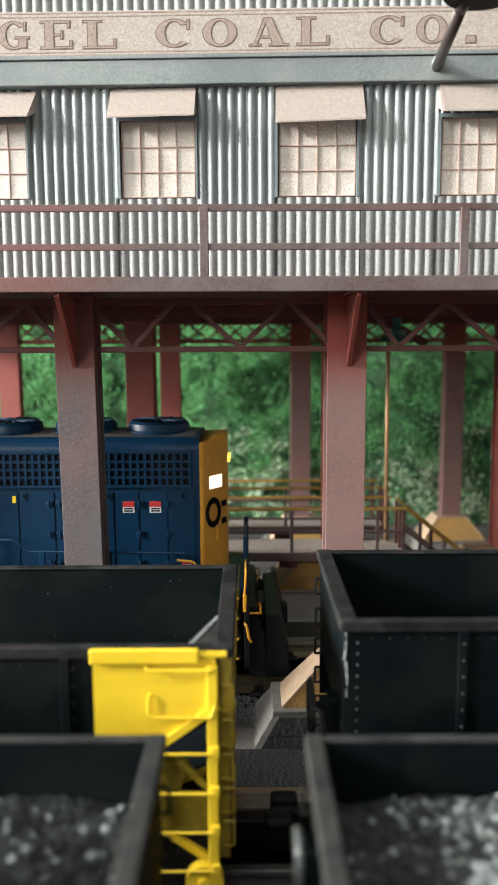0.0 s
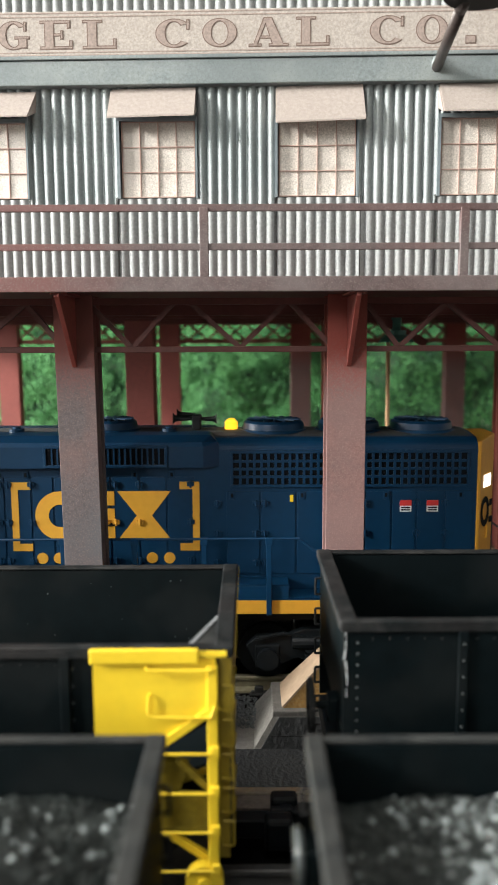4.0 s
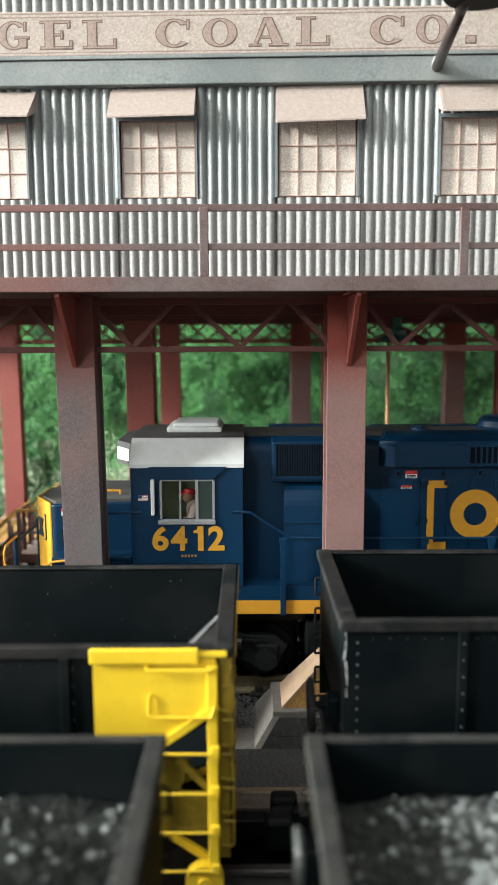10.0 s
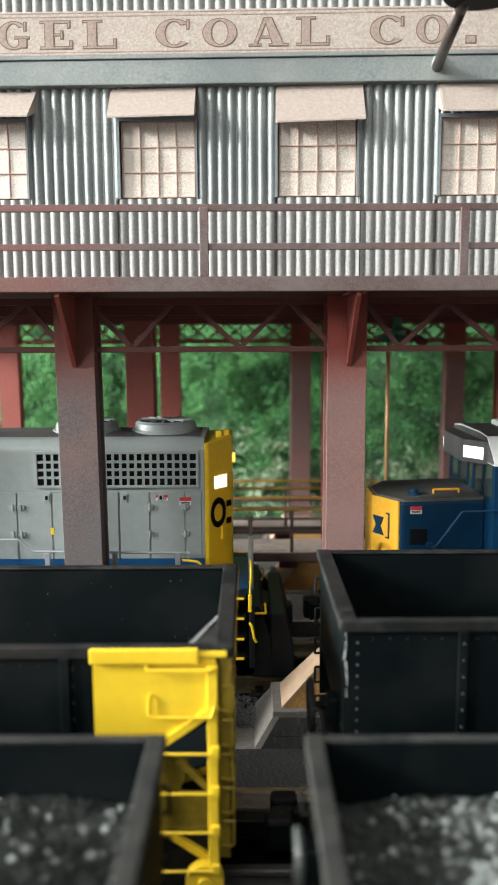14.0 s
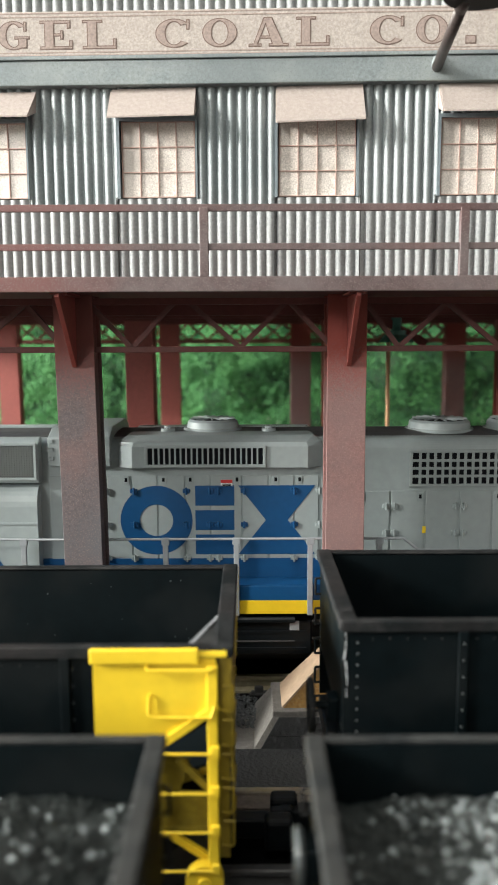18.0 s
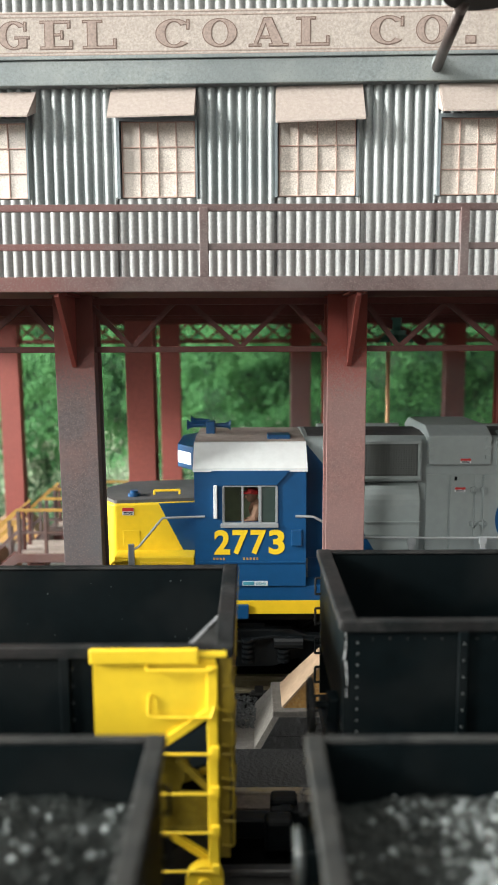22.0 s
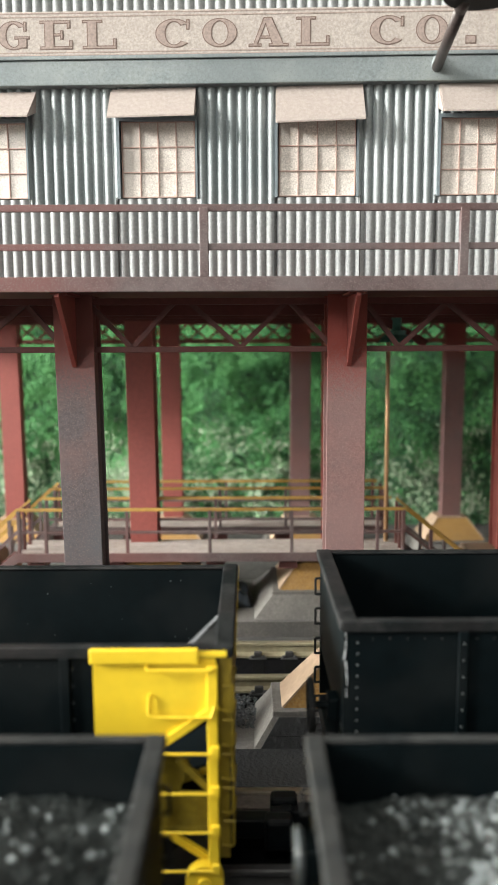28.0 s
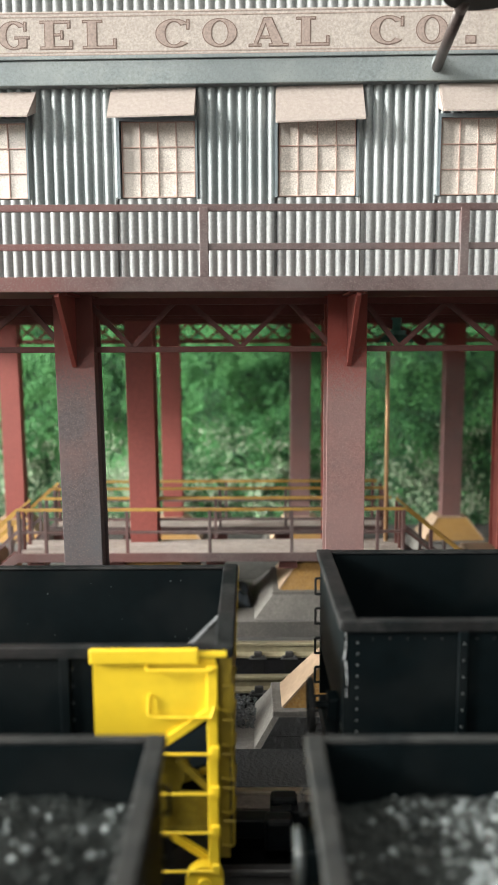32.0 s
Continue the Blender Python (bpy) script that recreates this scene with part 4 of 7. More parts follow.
def build_hopper(x_end, y, s, rim, yellow, loaded, half, pitch, label):
    """An open-top hopper car whose near end stands at x_end; the car runs off towards -s."""
    L = 9.5
    car = thing("hopper_car", (x_end, y, 0), label, "hopper car", "hopper cars")
    t = 0.07

    def xs(a, b):
        a, b = -s * a, -s * b
        return (min(a, b), max(a, b))
    zb = 1.1
    for side in (-1, 1):
        bm = B()
        y0, y1 = min(side * half, side * (half - t)), max(side * half, side * (half - t))
        if yellow:
            prism(bm, [(-s * a, z) for a, z in ((0.11, rim - 0.045), (0.11, rim - 0.75), (0.72, rim - 1.12), (1.44, rim - 1.5), (2.1, zb), (L - 2.1, zb), (L, rim - 0.68), (L, rim - 0.045))], "y", y0, y1)
        else:
            bx(bm, *xs(0.0, L), y0, y1, zb, rim - 0.045)
        wall = part("side_wall", bm, M["hopper"], car)
        bm = B()
        lip = 0.045 if loaded else 0.085
        bx(bm, *xs(-0.03, L), min(side * (half + 0.045), side * (half - lip)), max(side * (half + 0.045), side * (half - lip)), rim - 0.035, rim, 0.012)
        bx(bm, *xs(-0.03, L), min(side * (half + 0.042), side * (half + 0.002)), max(side * (half + 0.042), side * (half + 0.002)), rim - 0.115, rim - 0.035, 0.01)
        part("top_chord", bm, M["dusty_rim" if loaded else "hopper_rim"], car, "scuffed black top edge")
        # posts with rivets on the sides
        for k in range(int(9.3 / pitch) + 1):
            if yellow and k == 0:
                continue
            a = (0.10 if yellow or loaded else -0.015) + k * pitch
            if not yellow and k == 0:
                # flush rivets down the corner angle
                if side < 0:
                    bm = B()
                    for j in range(13):
                        bmesh.ops.create_icosphere(bm, subdivisions=1, radius=0.014, matrix=Matrix.Translation((-s * 0.145, side * half, rim - 0.24 - j * 0.122)))
                    part("rivet_row", bm, M["rivet"], wall)
                continue
            bm = B()
            w = 0.05 if k else 0.09
            low = zb - 0.2
            bx(bm, *xs(a, a + 2 * w), min(side * half, side * (half + 0.05)), max(side * half, side * (half + 0.05)), low, rim - 0.11, 0.01)
            post = part("side_post", bm, M["hopper"], car)
            if side < 0:
                bm = B()
                for j in range(10):
                    z = rim - 0.24 - j * 0.18
                    for o in ((w - 0.13,) if yellow or loaded else (0.0,)):
                        c = -s * (a + w + o * 0.9)
                        bmesh.ops.create_icosphere(bm, subdivisions=1, radius=0.014, matrix=Matrix.Translation((c, side * (half + (0.05 if o == 0 else 0.0)), z)))
                part("rivet_row", bm, M["rivet"], post)
        if side < 0:
            bm = B()
            for j in range(50):
                bmesh.ops.create_icosphere(bm, subdivisions=1, radius=0.014, matrix=Matrix.Translation((-s * (0.3 + j * 0.18), side * half, rim - 0.20)))
            part("rivet_row", bm, M["hopper_rim"], wall)
    # ends and sloping floor sheets
    for a, d in ((0.0, 1), (L, -1)):
        bm = B()
        bx(bm, *xs(a, a + d * 0.06), -half + t, half - t, rim - 1.25, rim - 0.1)
        part("end_wall", bm, M["hopper"], car)
        bm = B()
        bx(bm, *xs(a - d * 0.05, a + d * (0.10 if loaded else 0.145)), -half - 0.04, half + 0.04, rim - 0.10, rim + 0.012, 0.02)
        part("end_chord", bm, M["dusty_rim" if loaded else "hopper_rim"], car, "scuffed black end cap")
        bm = B()
        x1, x2 = a + d * 0.03, a + d * 2.4
        prism(bm, [(-s * x1, rim - 1.25), (-s * x2, 0.75), (-s * (x2 - d * 0.06), 0.68), (-s * (x1 - d * 0.03), rim - 1.32)], "y", -half + t, half - t)
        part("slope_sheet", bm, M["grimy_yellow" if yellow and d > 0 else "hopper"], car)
        if yellow and d > 0:
            bm = prism(B(), [(-s * (x1 + 0.02), rim - 1.22), (-s * (x2 + 0.02), 0.79), (-s * x2, 0.76), (-s * x1, rim - 1.25)], "y", -half + t + 0.01, half - t - 0.01)
            part("lining_sheet", bm, M["hopper"], car)
        for side in (-1, 1):
            bm = B()
            bar(bm, (-s * (a + d * 0.25), side * (half - 0.12), 1.0), (-s * (a + d * 1.5), side * (half - 0.12), 1.55), 0.07, 0.10)
            if not yellow:
                bar(bm, (-s * (a + d * 0.12), side * (half - 0.12), rim - 1.1), (-s * (a + d * 1.2), side * (half - 0.12), 1.05), 0.07, 0.10)
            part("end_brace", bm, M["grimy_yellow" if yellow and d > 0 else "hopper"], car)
    bm = B()
    bx(bm, *xs(-0.03, L + 0.03), -0.25, 0.25, -0.06, 0.20, 0.02)
    bx(bm, *xs(0.3, L - 0.3), -0.22, 0.22, 0.20, 0.75)
    bx(bm, *xs(0.3, L - 0.3), -0.2, 0.2, 0.75, 1.02)
    bx(bm, *xs(-0.02, 0.15), -half + 0.1, half - 0.1, 0.85, 1.1, 0.02)
    bx(bm, *xs(L - 0.15, L), -half + 0.1, half - 0.1, 0.85, 1.1, 0.02)
    for a in (3.3, 6.2):
        prism(bm, [(-s * (a - 0.9), 1.1), (-s * (a + 0.9), 1.1), (-s * (a + 0.35), 0.35), (-s * (a - 0.35), 0.35)], "y", -half + 0.2, half - 0.2)
    part("underframe", bm, M["black"], car)
    bm = B()
    bx(bm, *xs(0.06, L - 0.06), -half + t, half - t, 1.0, 1.08)
    part("floor_sheet", bm, M["hopper"], car)
    for x, d in ((0.0, s), (-s * L, -s)):
        part("coupler", coupler_bm(x, d), M["black"], car, "dark knuckle coupler")
    car_truck(car, -s * 1.55)
    car_truck(car, -s * (L - 1.55))
    # end ladder rungs on the visible end
    for j in range(5 if yellow else 6):
        bm = B()
        if yellow:
            z, ya, yc = rim - 0.43 - j * 0.37, -half + 0.01, -half + 0.45
            path_rod(bm, [(-0.07, ya, z), (0.035, ya, z), (0.035, ya, z - 0.25), (0.0, ya, z - 0.28), (-0.09, ya - 0.03, z - 0.24)], 0.018)
            path_rod(bm, [(0.035, ya, z), (0.05, yc, z), (-0.02, yc, z)], 0.016)
        else:
            z, ya, yb = rim - 0.35 - j * 0.42, half - 0.13, half - 0.14
            path_rod(bm, [(0, ya, z), (s * 0.075, yb, z), (s * 0.075, yb, z - 0.22), (0, ya, z - 0.22)], 0.018)
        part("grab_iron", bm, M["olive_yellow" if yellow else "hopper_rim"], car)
    if not loaded and yellow:
        bm = prism(B(), [(-0.13, -half + 0.09), (-0.40, -half + 0.09), (-0.13, -half + 0.95)], "z", rim - 0.05, rim - 0.03)
        gus = part("corner_gusset", bm, M["dusty_rim"], car, "scuffed grey corner gusset plate")
        bm = bar(B(), (-0.395, -half + 0.11, rim - 0.026), (-0.135, -half + 0.93, rim - 0.026), 0.05, 0.008)
        part("bare_edge", bm, M["scuff"], gus, "bare bright metal edge")
    if yellow:
        # flecks of bare metal inside the far wall
        rng = random.Random(21)
        bm = B()
        for k in range(12):
            m = Matrix.Translation((-s * rng.uniform(0.15, 3.2), half - t, rim - rng.uniform(0.15, 1.2))) @ Matrix.Diagonal((rng.uniform(0.5, 1.5), 0.3, rng.uniform(0.5, 1.4), 1))
            bmesh.ops.create_icosphere(bm, subdivisions=1, radius=0.009, matrix=m)
        tagged(part("paint_flecks", bm, M["rivet"], car), kind="stuff")
    if yellow:
        build_yellow_end(car, s, rim, half)
    else:
        bw_y, bw_z, bw_r, bw_x = (0.55, 2.37, 0.17, 0.15) if loaded else (-half + 0.45, 1.98, 0.27, 0.30)
        if not loaded or s < 0:
            bm = B()
            for k in range(20):
                t0, t1 = k * math.pi / 10, (k + 1) * math.pi / 10
                rod(bm, (s * bw_x, bw_y + bw_r * math.cos(t0), bw_z + bw_r * math.sin(t0)), (s * bw_x, bw_y + bw_r * math.cos(t1), bw_z + bw_r * math.sin(t1)), 0.035, 6)
            for k in range(5):
                t0 = k * math.pi * 0.4
                rod(bm, (s * bw_x, bw_y, bw_z), (s * bw_x, bw_y + bw_r * math.cos(t0), bw_z + bw_r * math.sin(t0)), 0.028, 6)
            bw = part("brake_wheel", bm, M["rivet" if loaded else "hopper_rim"], car, "dark spoked brake wheel")
            bm = rod(B(), (0, bw_y, bw_z), (s * (bw_x + 0.04), bw_y, bw_z), 0.045, 8)
            bx(bm, min(0, s * 0.12), max(0, s * 0.12), bw_y - 0.12, bw_y + 0.12, bw_z - 0.14, bw_z + 0.12, 0.02)
            part("gear_case", bm, M["hopper"], bw)
        # a worn white placard strip down the corner
        if not loaded:
            rng = random.Random(31)
            bm = B()
            z = rim - 0.13
            while z > rim - 0.78:
                h = rng.uniform(0.03, 0.11)
                x = 0.018 + 0.016 * rng.random() + 0.02 * max(0.0, (rim - 0.35 - z))
                bar(bm, (-s * (x + rng.uniform(-0.02, 0.02)), -half - 0.006, z - h), (-s * x, -half - 0.006, z), 0.006, rng.uniform(0.005, 0.02))
                z -= h * rng.uniform(0.9, 1.6)
            part("placard", bm, M["dabs"], car, "worn white marking strip")
    if loaded:
        build_coal(car, s, rim, half, L)
    return car


def build_yellow_end(car, s, rim, half):
    """The yellow-painted last panel with ladder and brace."""
    y = -half - 0.012
    bm = B()
    bx(bm, -1.37, -0.02, y - 0.05, y, rim - 0.10, rim - 0.035, 0.01)
    bx(bm, -1.39, -0.30, y - 0.08, y, rim - 0.155, rim - 0.004, 0.015)
    part("yellow_cap", bm, M["yellow"], car, "yellow-painted top cap")
    bm = B()
    prism(bm, [(-1.37, rim - 0.09), (-0.13, rim - 0.09), (-0.13, rim - 0.70), (-0.72, rim - 1.10), (-1.37, rim - 1.10)], "y", y - 0.01, y + 0.01)
    part("yellow_panel", bm, M["yellow"], car, "yellow-painted end panel")
    bm = B()
    bx(bm, -0.225, -0.115, y - 0.06, y + 0.02, 0.40, rim - 0.2, 0.012)
    bx(bm, -0.79, -0.73, y - 0.03, y + 0.02, 0.40, rim - 1.05, 0.01)
    bar(bm, (-0.68, y - 0.02, rim - 1.02), (-0.12, y - 0.02, rim - 0.62), 0.06, 0.08)
    part("corner_post", bm, M["yellow"], car, "yellow corner post and brace")
    for j in range(5):
        z = rim - 1.10 - j * 0.43
        bm = B()
        path_rod(bm, [(-0.81, y - 0.02, z), (-0.81, y - 0.09, z), (-0.15, y - 0.09, z), (-0.15, y - 0.02, z)], 0.015)
        bx(bm, -0.19, -0.10, y - 0.10, y - 0.05, z - 0.05, z + 0.07, 0.012)
        part("ladder_rung", bm, M["yellow"], car)
    for pts in ([(-0.82, y, rim - 0.19), (-0.82, y - 0.1, rim - 0.21), (-0.17, y - 0.1, rim - 0.21), (-0.17, y, rim - 0.21)],
                [(-0.80, y, rim - 0.50), (-0.805, y - 0.055, rim - 0.51), (-0.815, y - 0.06, rim - 0.69), (-0.77, y - 0.065, rim - 0.72), (-0.18, y - 0.08, rim - 0.72), (-0.15, y - 0.07, rim - 0.62), (-0.15, y, rim - 0.60)]):
        bm = path_rod(B(), pts, 0.016)
        part("grab_iron", bm, M["yellow"], car)
    bm = B()
    bar(bm, (-0.70, y + 0.10, 0.90), (-0.16, y + 0.10, 0.53), 0.06, 0.08)
    rod(bm, (-0.27, y - 0.07, 0.40), (-0.27, y + 0.06, 0.40), 0.20, 24)
    rod(bm, (-0.27, y - 0.10, 0.40), (-0.27, y - 0.06, 0.40), 0.07, 16)
    part("step_bracket", bm, M["yellow"], car)
    bm = bx(B(), -0.13, -0.001, -half + 0.03, -half + 0.07, 0.62, rim - 0.10, 0.006)
    part("corner_angle", bm, M["olive_yellow"], car, "yellow corner angle coloured olive as in shade")
    # shear plate, brace and lip of the end bay, shade in their colour
    sheet = [(-1.3, 0.92), (-0.14, 0.92), (-0.14, 1.34), (-0.52, 1.36), (-0.46, 1.55), (-0.42, 1.70), (-1.3, 1.92)]
    plate = part("shear_plate", prism(B(), sheet, "y", -half + 0.05, -half + 0.068), M["grimy_yellow"], car, "yellow shear plate under the slope, coloured dark for shade")
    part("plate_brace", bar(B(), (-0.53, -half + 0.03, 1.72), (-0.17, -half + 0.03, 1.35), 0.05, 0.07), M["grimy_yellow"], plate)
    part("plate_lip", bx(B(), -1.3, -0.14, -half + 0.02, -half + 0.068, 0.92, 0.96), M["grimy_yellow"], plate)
    # yellow edge along the end face
    bm = B()
    bx(bm, 0.0, 0.022, -half, half, rim - 1.2, rim - 0.11)
    bx(bm, 0.062, 0.070, -half - 0.03, half + 0.03, rim - 0.08, rim - 0.02)
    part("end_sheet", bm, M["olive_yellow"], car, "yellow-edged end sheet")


def build_coal(car, s, rim, half, L):
    rng = random.Random(7 if s > 0 else 8)
    bm = B()
    nx, ny = 40, 16
    g = []
    for i in range(nx + 1):
        col = []
        for j in range(ny + 1):
            a, yy = 0.07 + (L - 0.14) * i / nx, -half + 0.08 + (2 * half - 0.16) * j / ny
            up = (0.35 if s > 0 else 0.43) * math.sin(math.pi * j / ny) * min(1, a / (1.3 if s > 0 else 1.9))
            col.append(bm.verts.new((-s * a, yy, rim - 0.51 + up + 0.06 * noise.noise(Vector((a * 3, yy * 3, 2))))))
        g.append(col)
    for i in range(nx):
        for j in range(ny):
            bm.faces.new((g[i][j], g[i + 1][j], g[i + 1][j + 1], g[i][j + 1]))
    bmesh.ops.recalc_face_normals(bm, faces=bm.faces)
    heap = part("coal_load", bm, M["coal"], car, "heaped black coal load")
    verts, faces = [], []
    vb, fb = [], []
    ico = B()
    bmesh.ops.create_cone(ico, cap_ends=True, segments=5, radius1=1.0, radius2=0.55, depth=1.3)
    base = [v.co.copy() for v in ico.verts]
    tri = [[v.index for v in f.verts] for f in ico.faces]
    ico.free()
    for k in range(11000):
        a, yy = rng.uniform(0.12, 3.2), rng.uniform(-half + 0.12, half - 0.12)
        up = (0.35 if s > 0 else 0.43) * math.sin(math.pi * (yy + half) / (2 * half)) * min(1, a / (1.3 if s > 0 else 1.9))
        c = Vector((-s * a, yy, rim - 0.50 + up + 0.06 * noise.noise(Vector((a * 3, yy * 3, 2)))))
        r = rng.choice((0.014, 0.018, 0.022, 0.028, 0.036, 0.048))
        # share of glint-coloured lumps, rising along the right-hand car
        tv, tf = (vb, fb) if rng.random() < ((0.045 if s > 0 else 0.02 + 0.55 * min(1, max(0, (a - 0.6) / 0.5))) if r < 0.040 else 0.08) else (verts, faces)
        n0 = len(tv)
        q = Vector((rng.uniform(0.6, 1.2), rng.uniform(0.6, 1.2), rng.uniform(0.5, 1.0))) * r
        tv += [tuple((c + Vector((b.x * q.x, b.y * q.y, b.z * q.z)) * rng.uniform(0.75, 1.2)) * S) for b in base]
        tf += [[i + n0 for i in f] for f in tri]
    for nm, v, f, m in (("coal_rubble", verts, faces, "coal"), ("glint_coal_rubble", vb, fb, "glint_coal")):
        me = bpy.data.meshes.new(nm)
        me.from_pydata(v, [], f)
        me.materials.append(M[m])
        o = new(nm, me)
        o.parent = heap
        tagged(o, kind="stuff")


build_hopper(-0.21, 8.80, 1, 2.95, True, False, 1.39, 1.5, "empty black open-top hopper car with a bright yellow end panel")
build_hopper(0.97, 8.97, -1, 3.12, False, False, 1.32, 1.2, "empty riveted black open-top hopper car with a white corner mark")
build_hopper(-0.72, 4.47, 1, 2.85, False, True, 1.34, 1.5, "black open-top hopper car heaped with coal")
build_hopper(0.485, 4.47, -1, 2.84, False, True, 1.34, 1.5, "black open-top hopper car filled with coal and glint-coloured lumps")

# ---- spilled coal by the near rail ----
def coal_spill():
    rng = random.Random(3)
    ico = B()
    bmesh.ops.create_icosphere(ico, subdivisions=1, radius=1)
    base = [v.co.copy() for v in ico.verts]
    tri = [[v.index for v in f.verts] for f in ico.faces]
    ico.free()
    verts, faces = [], []
    for k in range(1500):
        c = Vector((rng.gauss(-0.15, 0.33), rng.uniform(11.9, 12.95), -0.33))
        c.z += max(0, 0.12 - 0.2 * abs(c.x + 0.15)) * rng.random()
        q = rng.uniform(0.012, 0.024)
        n0 = len(verts)
        verts += [tuple((c + b * q * rng.uniform(0.7, 1.2)) * S) for b in base]
        faces += [[i + n0 for i in f] for f in tri]
    me = bpy.data.meshes.new("spilled_coal")
    me.from_pydata(verts, [], faces)
    me.materials.append(M["cinder"])
    tagged(new("spilled_coal", me), "small pile of spilled coal, paled for glints, beside the rail", "coal", kind="stuff")


coal_spill()

# ---- sign lamp over the building front ----
lampthing = thing("gooseneck_lamp", (2.77, 11.95, 10.0), "black enamel gooseneck lamp on a brown arm over the sign", "lamp")
part("arm", path_rod(B(), [(0, 0, -0.08), (-0.18, -1.95, -0.06), (-0.17, -2.15, 0.0), (-0.05, -2.3, 0.2)], 0.075, 14), M["rod_brown"], lampthing, "brown metal arm", smooth=True)
part("socket", rod(B(), (0, 0.06, -0.10), (0.01, -0.12, 0.0), 0.088, 14), M["fascia"], lampthing, "pale socket on the fascia", smooth=True)
part("shade", rod(B(), (-0.02, -2.4, -0.06), (-0.02, -2.4, 0.32), 0.47, 48, 0.16), M["lamp_black"], lampthing, "black conical shade")


# ---- the room around the layout ----
def build_room():
    x0, x1, y0, y1, z0, z1 = -1.9, 2.6, -2.4, 1.6, -1.1, 2.3
    south_hole = (-1.85, -1.15, 0.68, 1.42)
    west_holes = [(-0.86, -0.18, 0.52, 1.20), (-0.15, 0.55, 0.27, 0.97)]

    def pierced(lo, hi, holes):
        """Upright pieces (a0, a1, z0, z1) of a wall with openings."""
        out, at = [], lo
        for a, b, c, d in holes:
            out += [(at, a, z0, z1), (a, b, z0, c), (a, b, d, z1)]
            at = b
        return out + [(at, hi, z0, z1)]
    south = [(a, b, y0 - 0.1, y0, c, d) for a, b, c, d in pierced(x0, x1, [south_hole])]
    west = [(x0 - 0.1, x0, a, b, c, d) for a, b, c, d in pierced(y0, y1, west_holes)]
    for nm, boxes, m in (("floor", [(x0, x1, y0, y1, z0 - 0.1, z0)], "carpet"), ("ceiling", [(x0, x1, y0, y1, z1, z1 + 0.1)], "room"),
                         ("wall_west", west, "room"), ("wall_east", [(x1, x1 + 0.1, y0, y1, z0, z1)], "room"),
                         ("wall_south", south, "room"), ("wall_north", [(x0, x1, y1, y1 + 0.1, z0, z1)], "room")):
        bm = B()
        for b in boxes:
            bx(bm, *[v / S for v in b])
        tagged(part(nm, bm, M[m]), "plain pale painted room surface" if m == "room" else "grey carpeted room floor", nm.split("_")[0], kind="structure")
    # frames added round the lamps' openings; these windows are assumed
    for k, (a, b, c, d) in enumerate(west_holes + [south_hole]):
        bm = B()
        for q in ((a, a + 0.04, c, d), (b - 0.04, b, c, d), (a + 0.04, b - 0.04, c, c + 0.04), (a + 0.04, b - 0.04, d - 0.04, d)):
            q = [v / S for v in q]
            if k < 2:
                bx(bm, (x0 - 0.08) / S, (x0 - 0.02) / S, *q)
            else:
                bx(bm, q[0], q[1], (y0 - 0.08) / S, (y0 - 0.02) / S, q[2], q[3])
        tagged(part("window_%d" % (k + 1), bm, M["white"]), "white-framed open window in the room wall", "window", kind="structure")
    table = thing("layout_table", (0, 34, -0.36), "plain wooden table carrying the model railway", "table")
    part("tabletop", bx(B(), -60, 60, -40, 40, -1.2, -0.02), M["plank"], table)
    for x in (-56, 56):
        for y in (-36, 36):
            part("leg", bx(B(), x - 2, x + 2, y - 2, y + 2, z0 / S + 0.36, -1.2), M["plank"], table)


build_room()


# ---- locomotives ----
TRACK_Y = 14.0
TRAIN, WHEELS = [], []


def arc(cx, cz, ro, ri, a0, a1, sx=1.0, n=22):
    out = [(cx + sx * ro * math.cos(radians(a0 + (a1 - a0) * k / n)), cz + ro * math.sin(radians(a0 + (a1 - a0) * k / n))) for k in range(n + 1)]
    inn = [(cx + sx * ri * math.cos(radians(a1 - (a1 - a0) * k / n)), cz + ri * math.sin(radians(a1 - (a1 - a0) * k / n))) for k in range(n + 1)]
    return out + inn


def emblem(loco, x0, x1, z0, z1, y, m):
    """Three plain shapes in a row: a ring, a stack of three bars and an hourglass."""
    h = z1 - z0
    w = (x1 - x0)
    cz = (z0 + z1) / 2
    d = 0.006
    sx = 0.185 * w / (h / 2)
    bm = B()
    rows = []
    for r, yy in ((h / 2, y), (h / 2, y - d), (h * 0.23, y - d), (h * 0.23, y)):
        rows.append([bm.verts.new((x0 + 0.185 * w + sx * r * math.cos(k * math.pi / 24), yy, cz + r * math.sin(k * math.pi / 24))) for k in range(48)])
    for lo, hi in zip(rows, rows[1:]):
        for k in range(48):
            bm.faces.new((lo[k], lo[(k + 1) % 48], hi[(k + 1) % 48], hi[k]))
    bmesh.ops.recalc_face_normals(bm, faces=bm.faces)
    part("emblem_ring", bm, M[m], loco)
    a, b = x0 + 0.385 * w, x0 + 0.585 * w
    for i, (za, zb, da, db) in enumerate(((0.71, 1.0, 0.0, 0.0), (0.355, 0.645, 0.0, 0.0), (0.0, 0.29, 0.0, 0.0))):
        part("emblem_bar", bx(B(), a + da * w, b - db * w, y - d, y, z0 + za * h, z0 + zb * h, 0.002), M[m], loco)
    xa, xb = x0 + 0.605 * w, x1
    xm = (xa + xb) / 2
    for zo, zi in ((z1, cz - 0.02 * h), (z0, cz + 0.02 * h)):
        bm = prism(B(), [(xa, zo), (xb, zo), (xm + 0.05 * w, zi), (xm - 0.05 * w, zi)], "y", y - d - (0.002 if zo > cz else 0), y)
        part("emblem_wedge", bm, M[m], loco)


